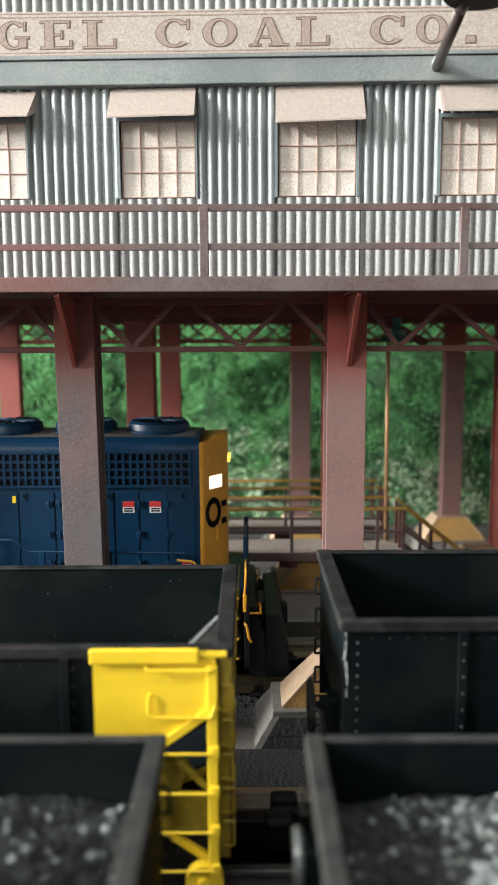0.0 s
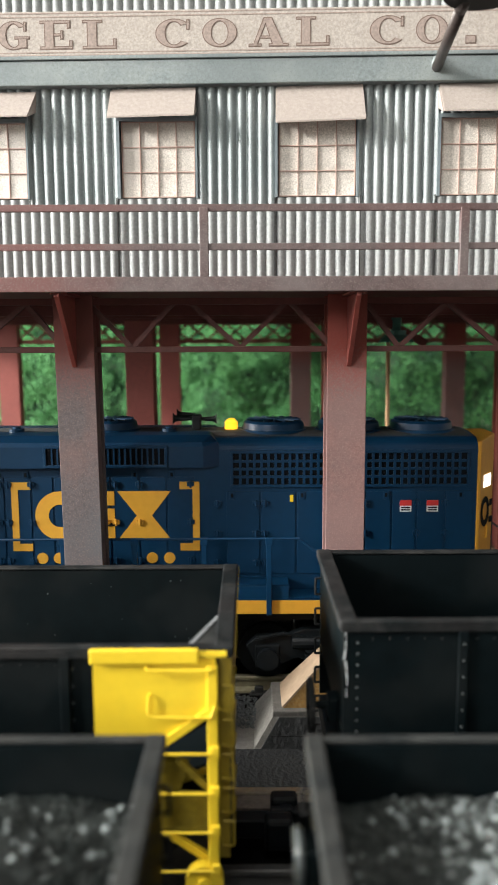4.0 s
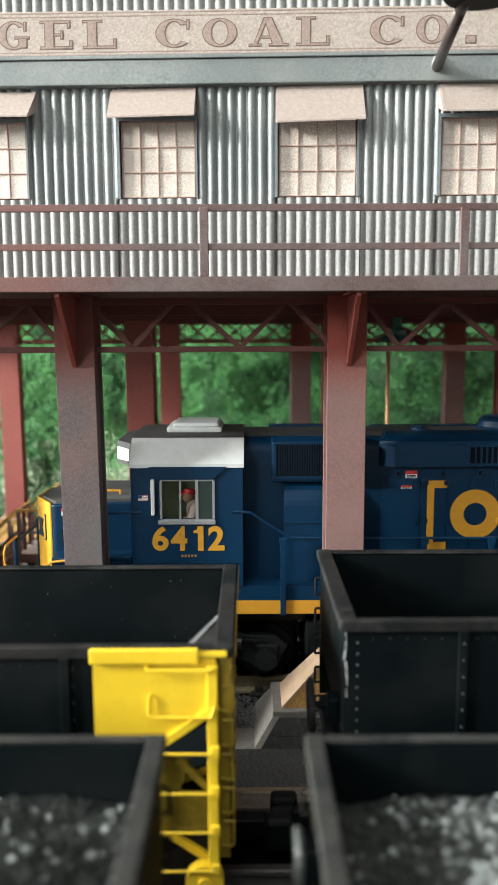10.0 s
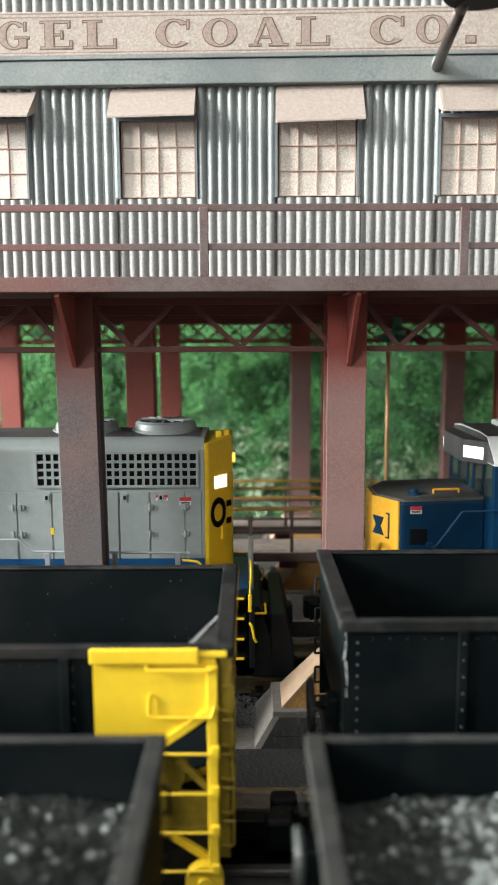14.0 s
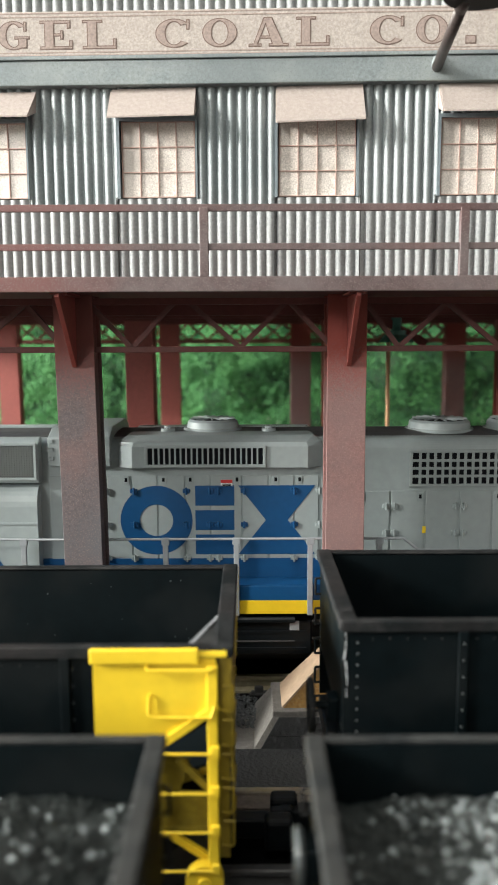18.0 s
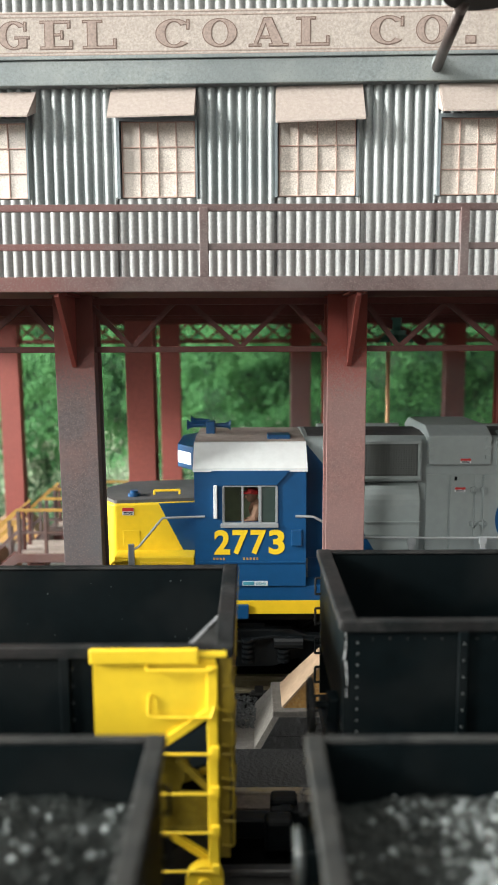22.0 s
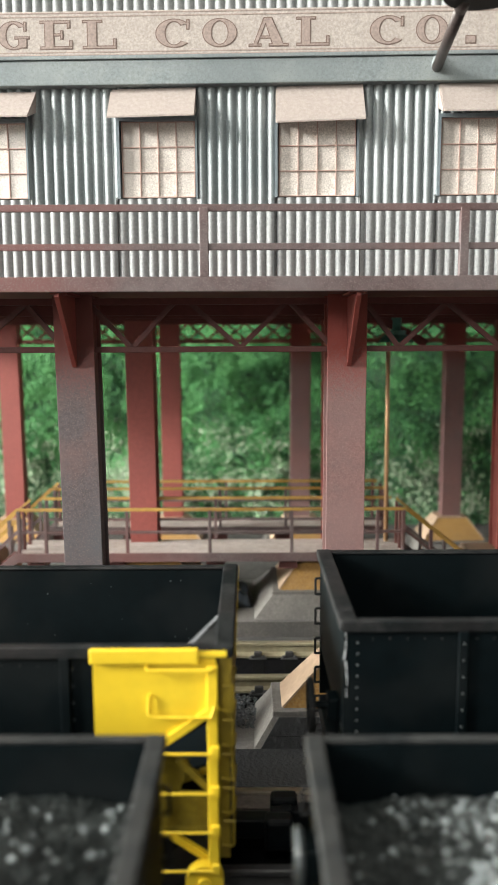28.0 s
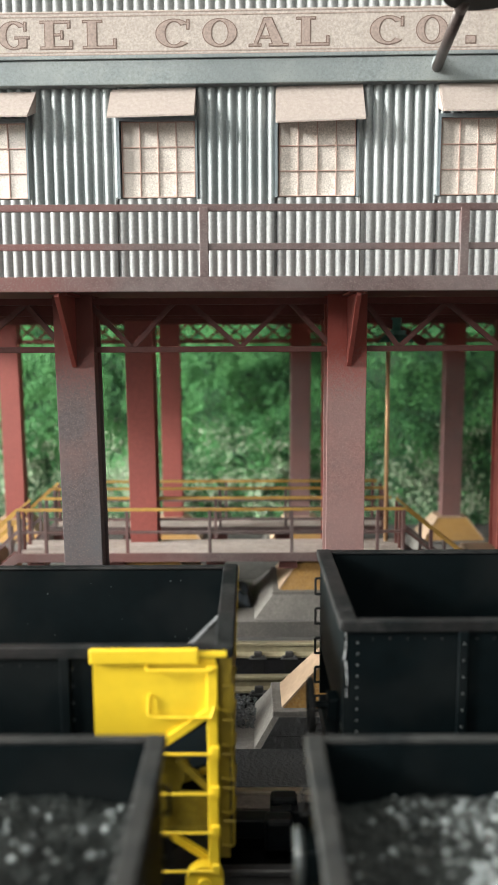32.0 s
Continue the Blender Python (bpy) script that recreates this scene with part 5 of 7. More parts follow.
def crate_grille(loco, x0, x1, z0, z1, y, m, nx, nz, name="grille", fine=None, mesh=0):
    bm = B()
    bx(bm, x0, x1, y - 0.006, y + 0.02, z0, z1)
    g = part(name, bm, M["gap"], loco, "dark recessed grille")
    bm = B()
    for a, b, c, d in ((x0 - 0.05, x1 + 0.05, z1, z1 + 0.05), (x0 - 0.05, x1 + 0.05, z0 - 0.05, z0), (x0 - 0.05, x0, z0, z1), (x1, x1 + 0.05, z0, z1)):
        bx(bm, a, b, y - 0.04, y, c, d, 0.008)
    part("frame", bm, M[m], g)
    m = fine or m
    if nx:
        bm = B()
        t = 0.022 if nz else 0.014 if nx < 30 else 0.010
        bx(bm, -t, t, y - 0.028, y, z0, z1)
        first = None
        for i in range(1, nx):
            x = x0 + (x1 - x0) * i / nx
            if first is None:
                first = part("bar", bm, M[m], g)
                first.location.x = x * S
            else:
                share(first, g, (x, 0, 0))
    if nz or mesh:
        t = 0.022 if nz else 0.008
        nz = nz or mesh
        bm = B()
        bx(bm, x0, x1, y - 0.026, y, -t, t)
        first = None
        for i in range(1, nz):
            z = z0 + (z1 - z0) * i / nz
            if first is None:
                first = part("bar", bm, M[m], g)
                first.location.z = z * S
            else:
                share(first, g, (0, 0, z))
    return g


def roof_fan(loco, x, z, r, m):
    bm = B()
    rod(bm, (x, 0, z), (x, 0, z + 0.05), r + 0.09, 72, r + 0.06)
    rod(bm, (x, 0, z + 0.05), (x, 0, z + 0.16), r + 0.02, 72, r)
    rod(bm, (x, 0, z + 0.16), (x, 0, z + 0.20), r, 72, r - 0.05)
    f = part("roof_fan", bm, M[m], loco, "round roof fan housing")
    bm = B()
    rod(bm, (x, 0, z + 0.20), (x, 0, z + 0.206), r - 0.06, 28)
    part("fan_opening", bm, M["gap"], f)
    for k in range(8):
        a = k * math.pi / 8
        bm = B()
        bar(bm, (x - (r - 0.05) * math.cos(a), -(r - 0.05) * math.sin(a), z + 0.215 + k * 0.0005), (x + (r - 0.05) * math.cos(a), (r - 0.05) * math.sin(a), z + 0.215 + k * 0.0005), 0.03, 0.02)
        part("guard_bar", bm, M[m], f)
    part("fan_hub", rod(B(), (x, 0, z + 0.20), (x, 0, z + 0.235), 0.13, 20), M[m], f)


def warning_label(loco, x, z, y, w=0.2, h=0.2):
    bm = bx(B(), x - w / 2, x + w / 2, y - 0.004, y, z - h / 2, z + h / 2)
    lab = part("warning_label", bm, M["white"], loco, "white label with a red head")
    bm = bx(B(), x - w / 2, x + w / 2, y - 0.007, y - 0.004, z + h * 0.02, z + h / 2)
    part("label_head", bm, M["red"], lab)
    bm = B()
    bx(bm, x - w * 0.38, x + w * 0.38, y - 0.0075, y - 0.004, z - h * 0.20, z - h * 0.08)
    bx(bm, x - w * 0.38, x + w * 0.38, y - 0.0075, y - 0.004, z - h * 0.40, z - h * 0.28)
    part("label_bar", bm, M["gap"], lab)


def door_row(loco, row, y, m, gold, emblem_box):
    """Hood doors between edges, with hinges and latches where they sit."""
    edges, z0, z1, hinge_x, hinge_z, latch_x, latch_z = row
    doors = []
    for a, b in zip(edges, edges[1:]):
        doors.append((a, b, part("hood_door", bx(B(), a + 0.016, b - 0.016, y - 0.022, y, z0, z1, 0.007), M[m], loco)))

    def owner(x):
        return min(doors, key=lambda d: abs((d[0] + d[1]) / 2 - x))[2]
    for x in hinge_x:
        for z in hinge_z:
            inside = emblem_box[0] < x < emblem_box[1] and emblem_box[2] < z < emblem_box[3]
            bm = bx(B(), x - 0.062, x + 0.062, y - 0.062, y - 0.02, z - 0.038, z + 0.038, 0.01)
            rod(bm, (x, y - 0.062, z - 0.06), (x, y - 0.062, z + 0.06), 0.02, 8)
            part("hinge", bm, M[gold if inside else m], owner(x))
    for x in latch_x:
        bm = bx(B(), x - 0.05, x + 0.05, y - 0.036, y - 0.02, latch_z - 0.075, latch_z + 0.075, 0.008)
        part("latch", bm, M[m], owner(x))
        part("latch_slot", bx(B(), x - 0.022, x + 0.022, y - 0.042, y - 0.03, latch_z - 0.03, latch_z + 0.04, 0.004), M["gap"], owner(x))


def engine_truck(loco, x):
    bm = B()
    prof = [(-1.75, 0.72), (-1.55, 0.90), (-1.0, 0.92), (-0.75, 1.02), (0.75, 1.02), (1.0, 0.92), (1.55, 0.90), (1.75, 0.72), (1.6, 0.42), (1.15, 0.36), (0.85, 0.50),
            (0.45, 0.34), (-0.45, 0.34), (-0.85, 0.50), (-1.15, 0.36), (-1.6, 0.42)]
    prism(bm, [(x + a, b) for a, b in prof], "y", -1.18, -1.02, 0.02)
    tr = part("truck", bm, M["black"], loco, "black two-axle truck")
    # black blocks shaped like motors, added to fill the shaded truck gaps
    bm = bx(B(), x - 1.95, x - 0.9, -0.62, 0.62, 0.28, 1.0, 0.05)
    bx(bm, x + 0.9, x + 1.95, -0.62, 0.62, 0.28, 1.0, 0.05)
    bx(bm, x - 0.8, x + 0.8, -0.9, 0.9, 0.42, 0.98, 0.04)
    part("motor_gap_filler", bm, M["black"], tr)
    bm = B()
    prism(bm, [(x + a, b) for a, b in prof], "y", 1.02, 1.18, 0.02)
    bx(bm, x - 0.3, x + 0.3, -1.1, 1.1, 0.6, 1.1)
    part("side_frame", bm, M["black"], tr)
    for s in (-1, 1):
        for dx in (-1.37, 1.37):
            bm = rod(B(), (x + dx, s * 1.15, 0.5), (x + dx, s * 1.30, 0.5), 0.19, 14)
            bx(bm, x + dx - 0.22, x + dx + 0.22, s * 1.15 - 0.06, s * 1.15 + 0.06, 0.32, 0.75, 0.03)
            part("journal_box", bm, M["black"], tr)
        for dx in (-0.62, 0.0, 0.62):
            bm = B()
            for k in range(5):
                rod(bm, (x + dx, s * 1.22, 0.46 + k * 0.09), (x + dx, s * 1.22, 0.51 + k * 0.09), 0.11, 10)
            part("spring", bm, M["black"], tr)
        bm = B()
        path_rod(bm, [(x - 1.6, s * 1.25, 0.86), (x - 1.1, s * 1.25, 0.98), (x - 0.3, s * 1.25, 0.80), (x + 0.4, s * 1.25, 0.92), (x + 1.2, s * 1.25, 0.84)], 0.025)
        rod(bm, (x - 0.95, s * 1.24, 0.80), (x - 0.45, s * 1.24, 0.80), 0.11, 12)
        rod(bm, (x + 0.45, s * 1.24, 0.80), (x + 0.95, s * 1.24, 0.80), 0.11, 12)
        part("brake_cylinder", bm, M["black"], tr)
    for dx in (-1.37, 1.37):
        bm = B()
        for s in (-0.77, 0.77):
            rod(bm, (0, s - 0.07, 0), (0, s + 0.07, 0), 0.5, 28)
            inner = s * 0.88
            rod(bm, (0, inner - 0.02, 0), (0, inner + 0.02, 0), 0.55, 28)
            for k in range(5):
                a = k * 2 * math.pi / 5
                rod(bm, (0.28 * math.cos(a), s * 1.09, 0.28 * math.sin(a)), (0.28 * math.cos(a), s * 1.10, 0.28 * math.sin(a)), 0.06, 8)
        rod(bm, (0, -0.8, 0), (0, 0.8, 0), 0.09, 10)
        ws = part("wheelset", bm, M["black"], tr)
        WHEELS.append((ws, pose((x + dx) * S, 0, 0.5 * S)))


def end_steps(loco, s, p):
    """Stairwell, pilot, coupler and corner rails of one end."""
    e = 7.28 if s < 0 else 7.18
    top = 2.56
    rail_top = top if s < 0 else 2.14

    def xs(a, b):
        return (min(s * a, s * b), max(s * a, s * b))
    bm = B()
    bx(bm, *xs(e, 8.0), -0.95, 0.95, 1.56, 1.70, 0.01)
    plat = part("end_platform", bm, M[p["floor"]], loco, "end platform")
    bm = B()
    bx(bm, *xs(7.94, 8.03), -1.45, 1.45, 0.42, 1.56, 0.02)
    prism(bm, [(s * 8.02, 1.45), (s * 8.12, 1.45), (s * 8.30, 0.9), (s * 8.34, 0.22), (s * 8.02, 0.22)], "y", -1.25, 1.25)
    bx(bm, *xs(e + 0.02, 7.95), -0.90, -0.80, 0.4, 1.55)
    bx(bm, *xs(e + 0.02, 7.95), 0.80, 0.90, 0.4, 1.55)
    part("pilot", bm, M["black"], loco, "black pilot plate")
    for side in (-1, 1):
        for k, z in enumerate((1.66, 1.31, 0.95, 0.60)):
            bm = B()
            bx(bm, *xs(e + 0.05, 7.88), min(side * 0.88, side * 1.42), max(side * 0.88, side * 1.42), z - 0.035, z)
            st = part("step", bm, M["black"], loco)
            bm = B()
            bx(bm, *xs(e + 0.06, 7.85), min(side * 1.40, side * 1.45), max(side * 1.40, side * 1.45), z - 0.022, z + 0.006)
            part("step_edge", bm, M[p["trim"]], st, "yellow step edge")
        bm = B()
        bx(bm, *xs(e - 0.24, e - 0.02), min(side * 1.40, side * 1.50), max(side * 1.40, side * 1.50), 1.36, 1.64, 0.01)
        part("corner_plate", bm, M[p["trim"]], loco, "yellow corner plate")
        y = side * 1.46
        bm = path_rod(B(), [(s * (e - 0.05), y, 1.4), (s * (e - 0.05), y, top - 0.30), (s * (e - 0.10), y, top - 0.25), (s * (e - 0.36), y, top - 0.22)], 0.022, 8)
        part("corner_rail", bm, M[p["trim"]], loco, "yellow corner handrail")
        u = y * 0.97
        bm = path_rod(B(), [(s * 7.95, u, 1.70), (s * 7.97, u, rail_top - 0.1), (s * 7.97, y * 0.9, rail_top), (s * 7.97, side * 0.75, rail_top)], 0.020, 8)
        rail = part("end_rail", bm, M[p["trim" if p["dark"] or s > 0 else "stanchion"]], loco, "thin end handrail")
        bm = bx(B(), *xs(7.92, 7.985), u - 0.035, u + 0.035, 1.42, 1.72, 0.012)
        if s < 0:
            bx(bm, *xs(7.935, 7.985), u - 0.03, u + 0.03, 2.06, 2.27, 0.01)
        part("rail_clamp", bm, M[p["trim"]], rail, "yellow rail clamp")
        bm = path_rod(B(), [(s * 7.94, y, 1.24), (s * 7.98, y * 1.02, 1.20), (s * 8.02, y * 1.02, 0.98), (s * 8.06, y, 0.90)], 0.023, 8)
        part("step_grab", bm, M[p["trim"]], loco, "yellow grab beside the steps")
        bm = path_rod(B(), [(s * 7.97, side * 0.75, 1.6), (s * 7.97, side * 0.75, top)], 0.045, 8)
        part("end_post", bm, M[p["stanchion"]], loco)
        bm = path_rod(B(), [(s * 8.03, side * 1.3, 1.35), (s * 8.22, side * 1.3, 1.35), (s * 8.22, side * 0.8, 1.35), (s * 8.0, side * 0.5, 1.05), (s * 8.25, 0, 0.95)], 0.02, 6)
        part("cut_lever", bm, M[p["trim"]], loco, "thin uncoupling lever")
    bm = path_rod(B(), [(s * 7.97, -0.75, 2.45), (s * 7.97, 0.75, 2.45)], 0.02)
    part("chain", bm, M[p["stanchion"]], loco)
    part("coupler", coupler_bm(s * (8.14 if s < 0 else 8.02), s, 0.95), M["black"], loco, "dark knuckle coupler")
    bm = bx(B(), *xs(8.02, 8.42), -0.34, 0.34, 0.70, 1.22, 0.03)
    if s > 0:
        # wide black plate added at the hood end to fill a dark gap
        prism(bm, [(8.30, 1.30), (8.56, 1.30), (8.70, 0.75), (8.74, 0.16), (8.30, 0.16)], "y", -1.22, 1.22, 0.03)
    bx(bm, *xs(8.02, 8.30), -1.1, -0.5, 0.62, 0.86, 0.03)
    bx(bm, *xs(8.02, 8.30), 0.5, 1.1, 0.62, 0.86, 0.03)
    part("draft_gear", bm, M["black"], loco, "black draft gear housing")
    bm = B()
    for k, y in enumerate((-1.05, -0.85, -0.65, 0.65, 0.85, 1.05)):
        pts = [(s * (8.03 + 0.46 * math.sin(q * math.pi / 8)), y * (1 - 0.02 * q), 1.36 - 0.86 * q / 8 - 0.1 * math.sin(q * math.pi / 8) * (k % 2)) for q in range(9)]
        path_rod(bm, pts, 0.045, 8)
    part("jumper_hose", bm, M["black"], loco, "hanging black jumper hoses")
    bm = B()
    for y in (-0.45, -0.3, 0.3, 0.45):
        path_rod(bm, [(s * 8.02, y, 1.35), (s * 8.15, y, 1.2), (s * 8.2, y * 1.05, 0.8), (s * 8.1, y * 1.05, 0.55)], 0.035, 6)
    part("air_hose", bm, M["black"], loco)


def build_cab(loco, p):
    x0, x1 = -5.82, -3.97
    low = 0.0 if p["dark"] else 0.07
    wx0, wx1, wz0, wz1 = p["window"]
    zt = 3.92 - low
    for side in (-1, 1):
        a, b = (-1.45, -1.38) if side < 0 else (1.38, 1.45)
        bm = B()
        ring = [[bm.verts.new((x, yy, z)) for x, z in q] for yy in (a, b)
                for q in (((x0, 1.88), (x1, 1.88), (x1, zt), (x0, zt)), ((wx0, wz0), (wx1, wz0), (wx1, wz1), (wx0, wz1)))]
        for u, v in ((0, 1), (2, 3), (0, 2), (1, 3)):
            for k in range(4):
                bm.faces.new((ring[u][k], ring[u][(k + 1) % 4], ring[v][(k + 1) % 4], ring[v][k]))
        bmesh.ops.recalc_face_normals(bm, faces=bm.faces)
        wall = part("cab_side", bm, M[p["cab"]], loco, p["cab_label"])
        o = side * 1.46
        bm = B()
        t = 0.045
        for q in ((wx0, wx1, wz0 - t, wz0), (wx0, wx1, wz1, wz1 + 0.02), (wx0 - 0.02, wx0 + 0.02, wz0, wz1), (wx1 - 0.02, wx1 + 0.02, wz0, wz1),
                  (wx0 + 0.30, wx0 + 0.335, wz0, wz1), (wx1 - 0.30, wx1 - 0.25, wz0, wz1)):
            bx(bm, q[0], q[1], o - 0.025, o + 0.025, q[2], q[3], 0.005)
        bx(bm, wx0 - 0.05, wx1 + 0.03, o - 0.05, o + 0.03, wz0 - t - 0.04, wz0 - t + 0.03, 0.01)
        part("window_frame", bm, M["steel_rail"], wall, "silver sliding window frame")
        bm = bx(B(), wx1 - 0.25, wx1 - 0.02, o - 0.008, o + 0.004, wz0, wz1)
        part("pane", bm, M["glass"], wall)
        if side < 0:
            bm = bx(B(), wx0 - 0.16, wx0 - 0.10, o - 0.09, o, wz0 + 0.08, wz1 + 0.03, 0.01)
            part("wind_deflector", bm, M["white"], wall, "white wind deflector")
            bm = B()
            prism(bm, [(wx0 - 0.2, zt), (wx1 + 0.22, zt), (wx1, wz1 + 0.03), (wx0 - 0.02, wz1 + 0.03)], "y", o - 0.03, o)
            part("drip_panel", bm, M[p["cab"]], wall)
            bm = bx(B(), x0 + 0.02, x1 - 0.02, o - 0.012, o, 2.28, 2.31)
            part("seam", bm, M[p["cab"]], wall)
    for xa, xb in ((x0, x0 + 0.07), (x1 - 0.07, x1)):
        bm = bx(B(), xa, xb, -1.38, 1.38, 1.88, zt if xa > x0 else 3.30)
        part("cab_end", bm, M[p["cab"]], loco)
    # front windows between posts
    bm = B()
    for y in (-1.34, -0.78, -0.2, 0.2, 0.78, 1.34):
        bx(bm, x0, x0 + 0.06, y - 0.05, y + 0.05, 3.30, zt)
    part("windscreen_post", bm, M[p["cab"]], loco)
    bm = bx(B(), x0 + 0.02, x0 + 0.035, -1.34, 1.34, 3.30, zt)
    part("windscreen", bm, M["glass"], loco, "dark windscreen")
    bm = B()
    bx(bm, x0 + 0.07, x1 - 0.07, -1.38, 1.38, 1.88, 2.55)
    bx(bm, x1 - 0.5, x1 - 0.08, -1.38, 1.38, 2.55, zt - 0.02)
    bx(bm, x0 + 0.12, x1 - 0.5, -0.72, -0.66, 2.55, 3.88)
    part("cab_lining", bm, M["cab_inside"], loco, "pale green cab interior")
    # white roof with sloping sides, dusty on top
    bm = B()
    prism(bm, [(a, b - low) for a, b in ((-1.47, 3.90), (-1.47, 3.96), (-1.04, 4.34), (-0.6, 4.375), (0.6, 4.375), (1.04, 4.34), (1.47, 3.96), (1.47, 3.90))], "x", x0 - 0.02, x1 + 0.02)
    roof = part("cab_roof", bm, M["white"], loco, "white sloping cab roof")
    bm = B()
    prism(bm, [(a, b - low) for a, b in ((-1.035, 4.348), (-0.6, 4.380), (0.6, 4.380), (1.035, 4.348), (0.6, 4.386), (-0.6, 4.386))], "x", x0 - 0.015, x1 + 0.01)
    part("roof_top", bm, M["roof_dust" if p["dark"] else "plank"], roof)
    # number boards over the windscreen
    bm = B()
    prism(bm, [(x0, -1.10), (x0 - 0.04, -1.08), (x0 - 0.34, -0.63), (x0 - 0.34, 0.63), (x0 - 0.04, 1.08), (x0, 1.10)], "z", 3.86 - low, 4.26 - low, 0.015)
    hb = part("number_board_box", bm, M["roof_dust" if p["dark"] else "blue"], loco)
    for side in (-1, 1):
        bm = B()
        bx(bm, -0.21, 0.21, -0.012, 0.012, -0.10, 0.10, 0.008)
        nb = part("number_board", bm, M["lamp"], hb, "lit white number board")
        nb.matrix_local = pose((x0 - 0.203) * S, side * 0.864 * S, (4.05 - low) * S, 0, 0, side * 56.3)
    bm = prism(B(), [(a, b - low) for a, b in ((-1.42, 3.92), (-1.42, 3.965), (-1.02, 4.32), (-0.6, 4.355), (0.6, 4.355), (1.02, 4.32), (1.42, 3.965), (1.42, 3.92))], "x", x0 - 0.035, x0 - 0.018)
    part("roof_front", bm, M["roof_dust" if p["dark"] else "blue"], roof)
    return roof


def build_locomotive(home, number, p):
    loco = thing("diesel_locomotive", (home, TRACK_Y, 0), p["label"], "locomotive", "locomotives")
    TRAIN.append((loco, home))
    H = p["hood"]
    y = -0.95
    # long hood
    edge = [(0.95 - 0.22 * (1 - math.cos(k * math.pi / 16)), 4.10 + 0.22 * math.sin(k * math.pi / 16)) for k in range(9)]
    prof = [(-0.95, 1.60)] + [(-a, b) for a, b in edge] + [(-0.3, 4.36), (0.3, 4.36)] + edge[::-1] + [(0.95, 1.60)]
    bm = prism(B(), prof, "x", -3.97, 7.18)
    hood = part("long_hood", bm, M[H], loco, p["hood_label"])
    bm = B()
    prism(bm, [(-0.70, 4.326), (-0.3, 4.366), (0.3, 4.366), (0.70, 4.326), (0.3, 4.374), (-0.3, 4.374)], "x", -3.9, 7.1)
    part("roof_walk", bm, M["roof_dust"], hood)
    # hood end, tapered, with lit boards and lamp
    bm = B()
    prism(bm, [(7.18, -0.95), (7.25, -0.92), (7.64, -0.36), (7.64, 0.36), (7.25, 0.92), (7.18, 0.95)], "z", 1.70, 4.24, 0.02)
    for v in bm.verts:
        if v.co.z > 4:
            v.co.z += 0.13 * (1 - abs(v.co.y) / 0.95)
    end = part("hood_end", bm, M[p["end"]], loco, "yellow tapered hood end")
    for side in (-1, 1):
        bm = bx(B(), -0.17, 0.17, -0.012, 0.012, -0.11, 0.11, 0.006)
        nb = part("number_board", bm, M["lamp"], end, "lit white number board")
        nb.matrix_local = pose(7.449 * S, side * 0.646 * S, 3.52 * S, 0, 0, -side * 55)
        bm = path_rod(B(), [(7.40, side * 0.64, 2.5), (7.47, side * 0.64, 2.5), (7.47, side * 0.64, 2.7), (7.40, side * 0.64, 2.7)], 0.02)
        part("grab_iron", bm, M[p["end"]], end)
    bm = rod(rod(B(), (7.62, -0.13, 3.85), (7.69, -0.13, 3.85), 0.07, 14), (7.62, 0.13, 3.85), (7.69, 0.13, 3.85), 0.07, 14)
    part("headlight", bm, M["head_lamp"], end, "lit warm headlight")
    bm = prism(B(), arc(-0.08, 2.98, 0.27, 0.16, 0, 359, 0.8), "y", -0.008, 0.0)
    bx(bm, 0.16, 0.30, -0.0085, 0.0, 3.04, 3.15)
    bx(bm, 0.16, 0.30, -0.0085, 0.0, 2.73, 2.84)
    mk = part("end_mark", bm, M["gap"], end, "dark curved emblem shapes")
    mk.matrix_local = pose(7.449 * S, -0.646 * S, 0, 0, 0, 55)
    if not p["dark"]:
        bm = bx(B(), 7.36, 7.47, -0.5, -0.3, 4.28, 4.40, 0.02)
        bx(bm, 7.49, 7.60, -0.42, -0.22, 4.28, 4.40, 0.02)
        part("class_lamp", bm, M[p["end"]], end)
    # big radiator grilles
    for a, b, nx in p["grilles"]:
        crate_grille(loco, a, b, 3.52, 4.06, y, H, nx, 4, "radiator_grille")
    for x in p["fans"]:
        roof_fan(loco, x, 4.34, 0.54, H)
    # dynamic brake bulge with its own grille and fan
    a, b = p["bulge"]
    for side in (-1, 1):
        bm = B()
        rings = []
        for z, out, inset in ((3.84, 1.12, 0.0), (4.20, 1.12, 0.0), (4.27, 1.08, 0.03), (4.36, 0.80, 0.14), (4.38, 0.45, 0.2)):
            pts = [(a + inset, 0.40), (a + inset, min(0.95, out)), (a + inset + 0.26, out), (b - inset - 0.26, out), (b - inset, min(0.95, out)), (b - inset, 0.40)]
            rings.append([bm.verts.new((x, side * q, z)) for x, q in pts])
        for lo_, hi_ in zip(rings, rings[1:]):
            for k in range(6):
                bm.faces.new((lo_[k], lo_[(k + 1) % 6], hi_[(k + 1) % 6], hi_[k]))
        bm.faces.new(rings[-1]), bm.faces.new(rings[0])
        bmesh.ops.recalc_face_normals(bm, faces=bm.faces)
        part("brake_housing", bm, M[H], loco, "raised dynamic brake housing")
    ga, gb = p["slots"]
    crate_grille(loco, ga, gb, 3.90, 4.18, -1.12, H, 21, 0, "slotted_vent")
    roof_fan(loco, p["brake_fan"], 4.36, 0.45, H)
    for x in (a + 0.8, b - 0.9):
        bm = rod(rod(B(), (x, -0.35, 4.36), (x, -0.35, 4.43), 0.13, 14), (x, -0.35, 4.43), (x, -0.35, 4.47), 0.07, 10)
        part("lift_lug", bm, M[H], loco)
    # central intake and blower duct behind the cab
    ia, ib = p["intake"]
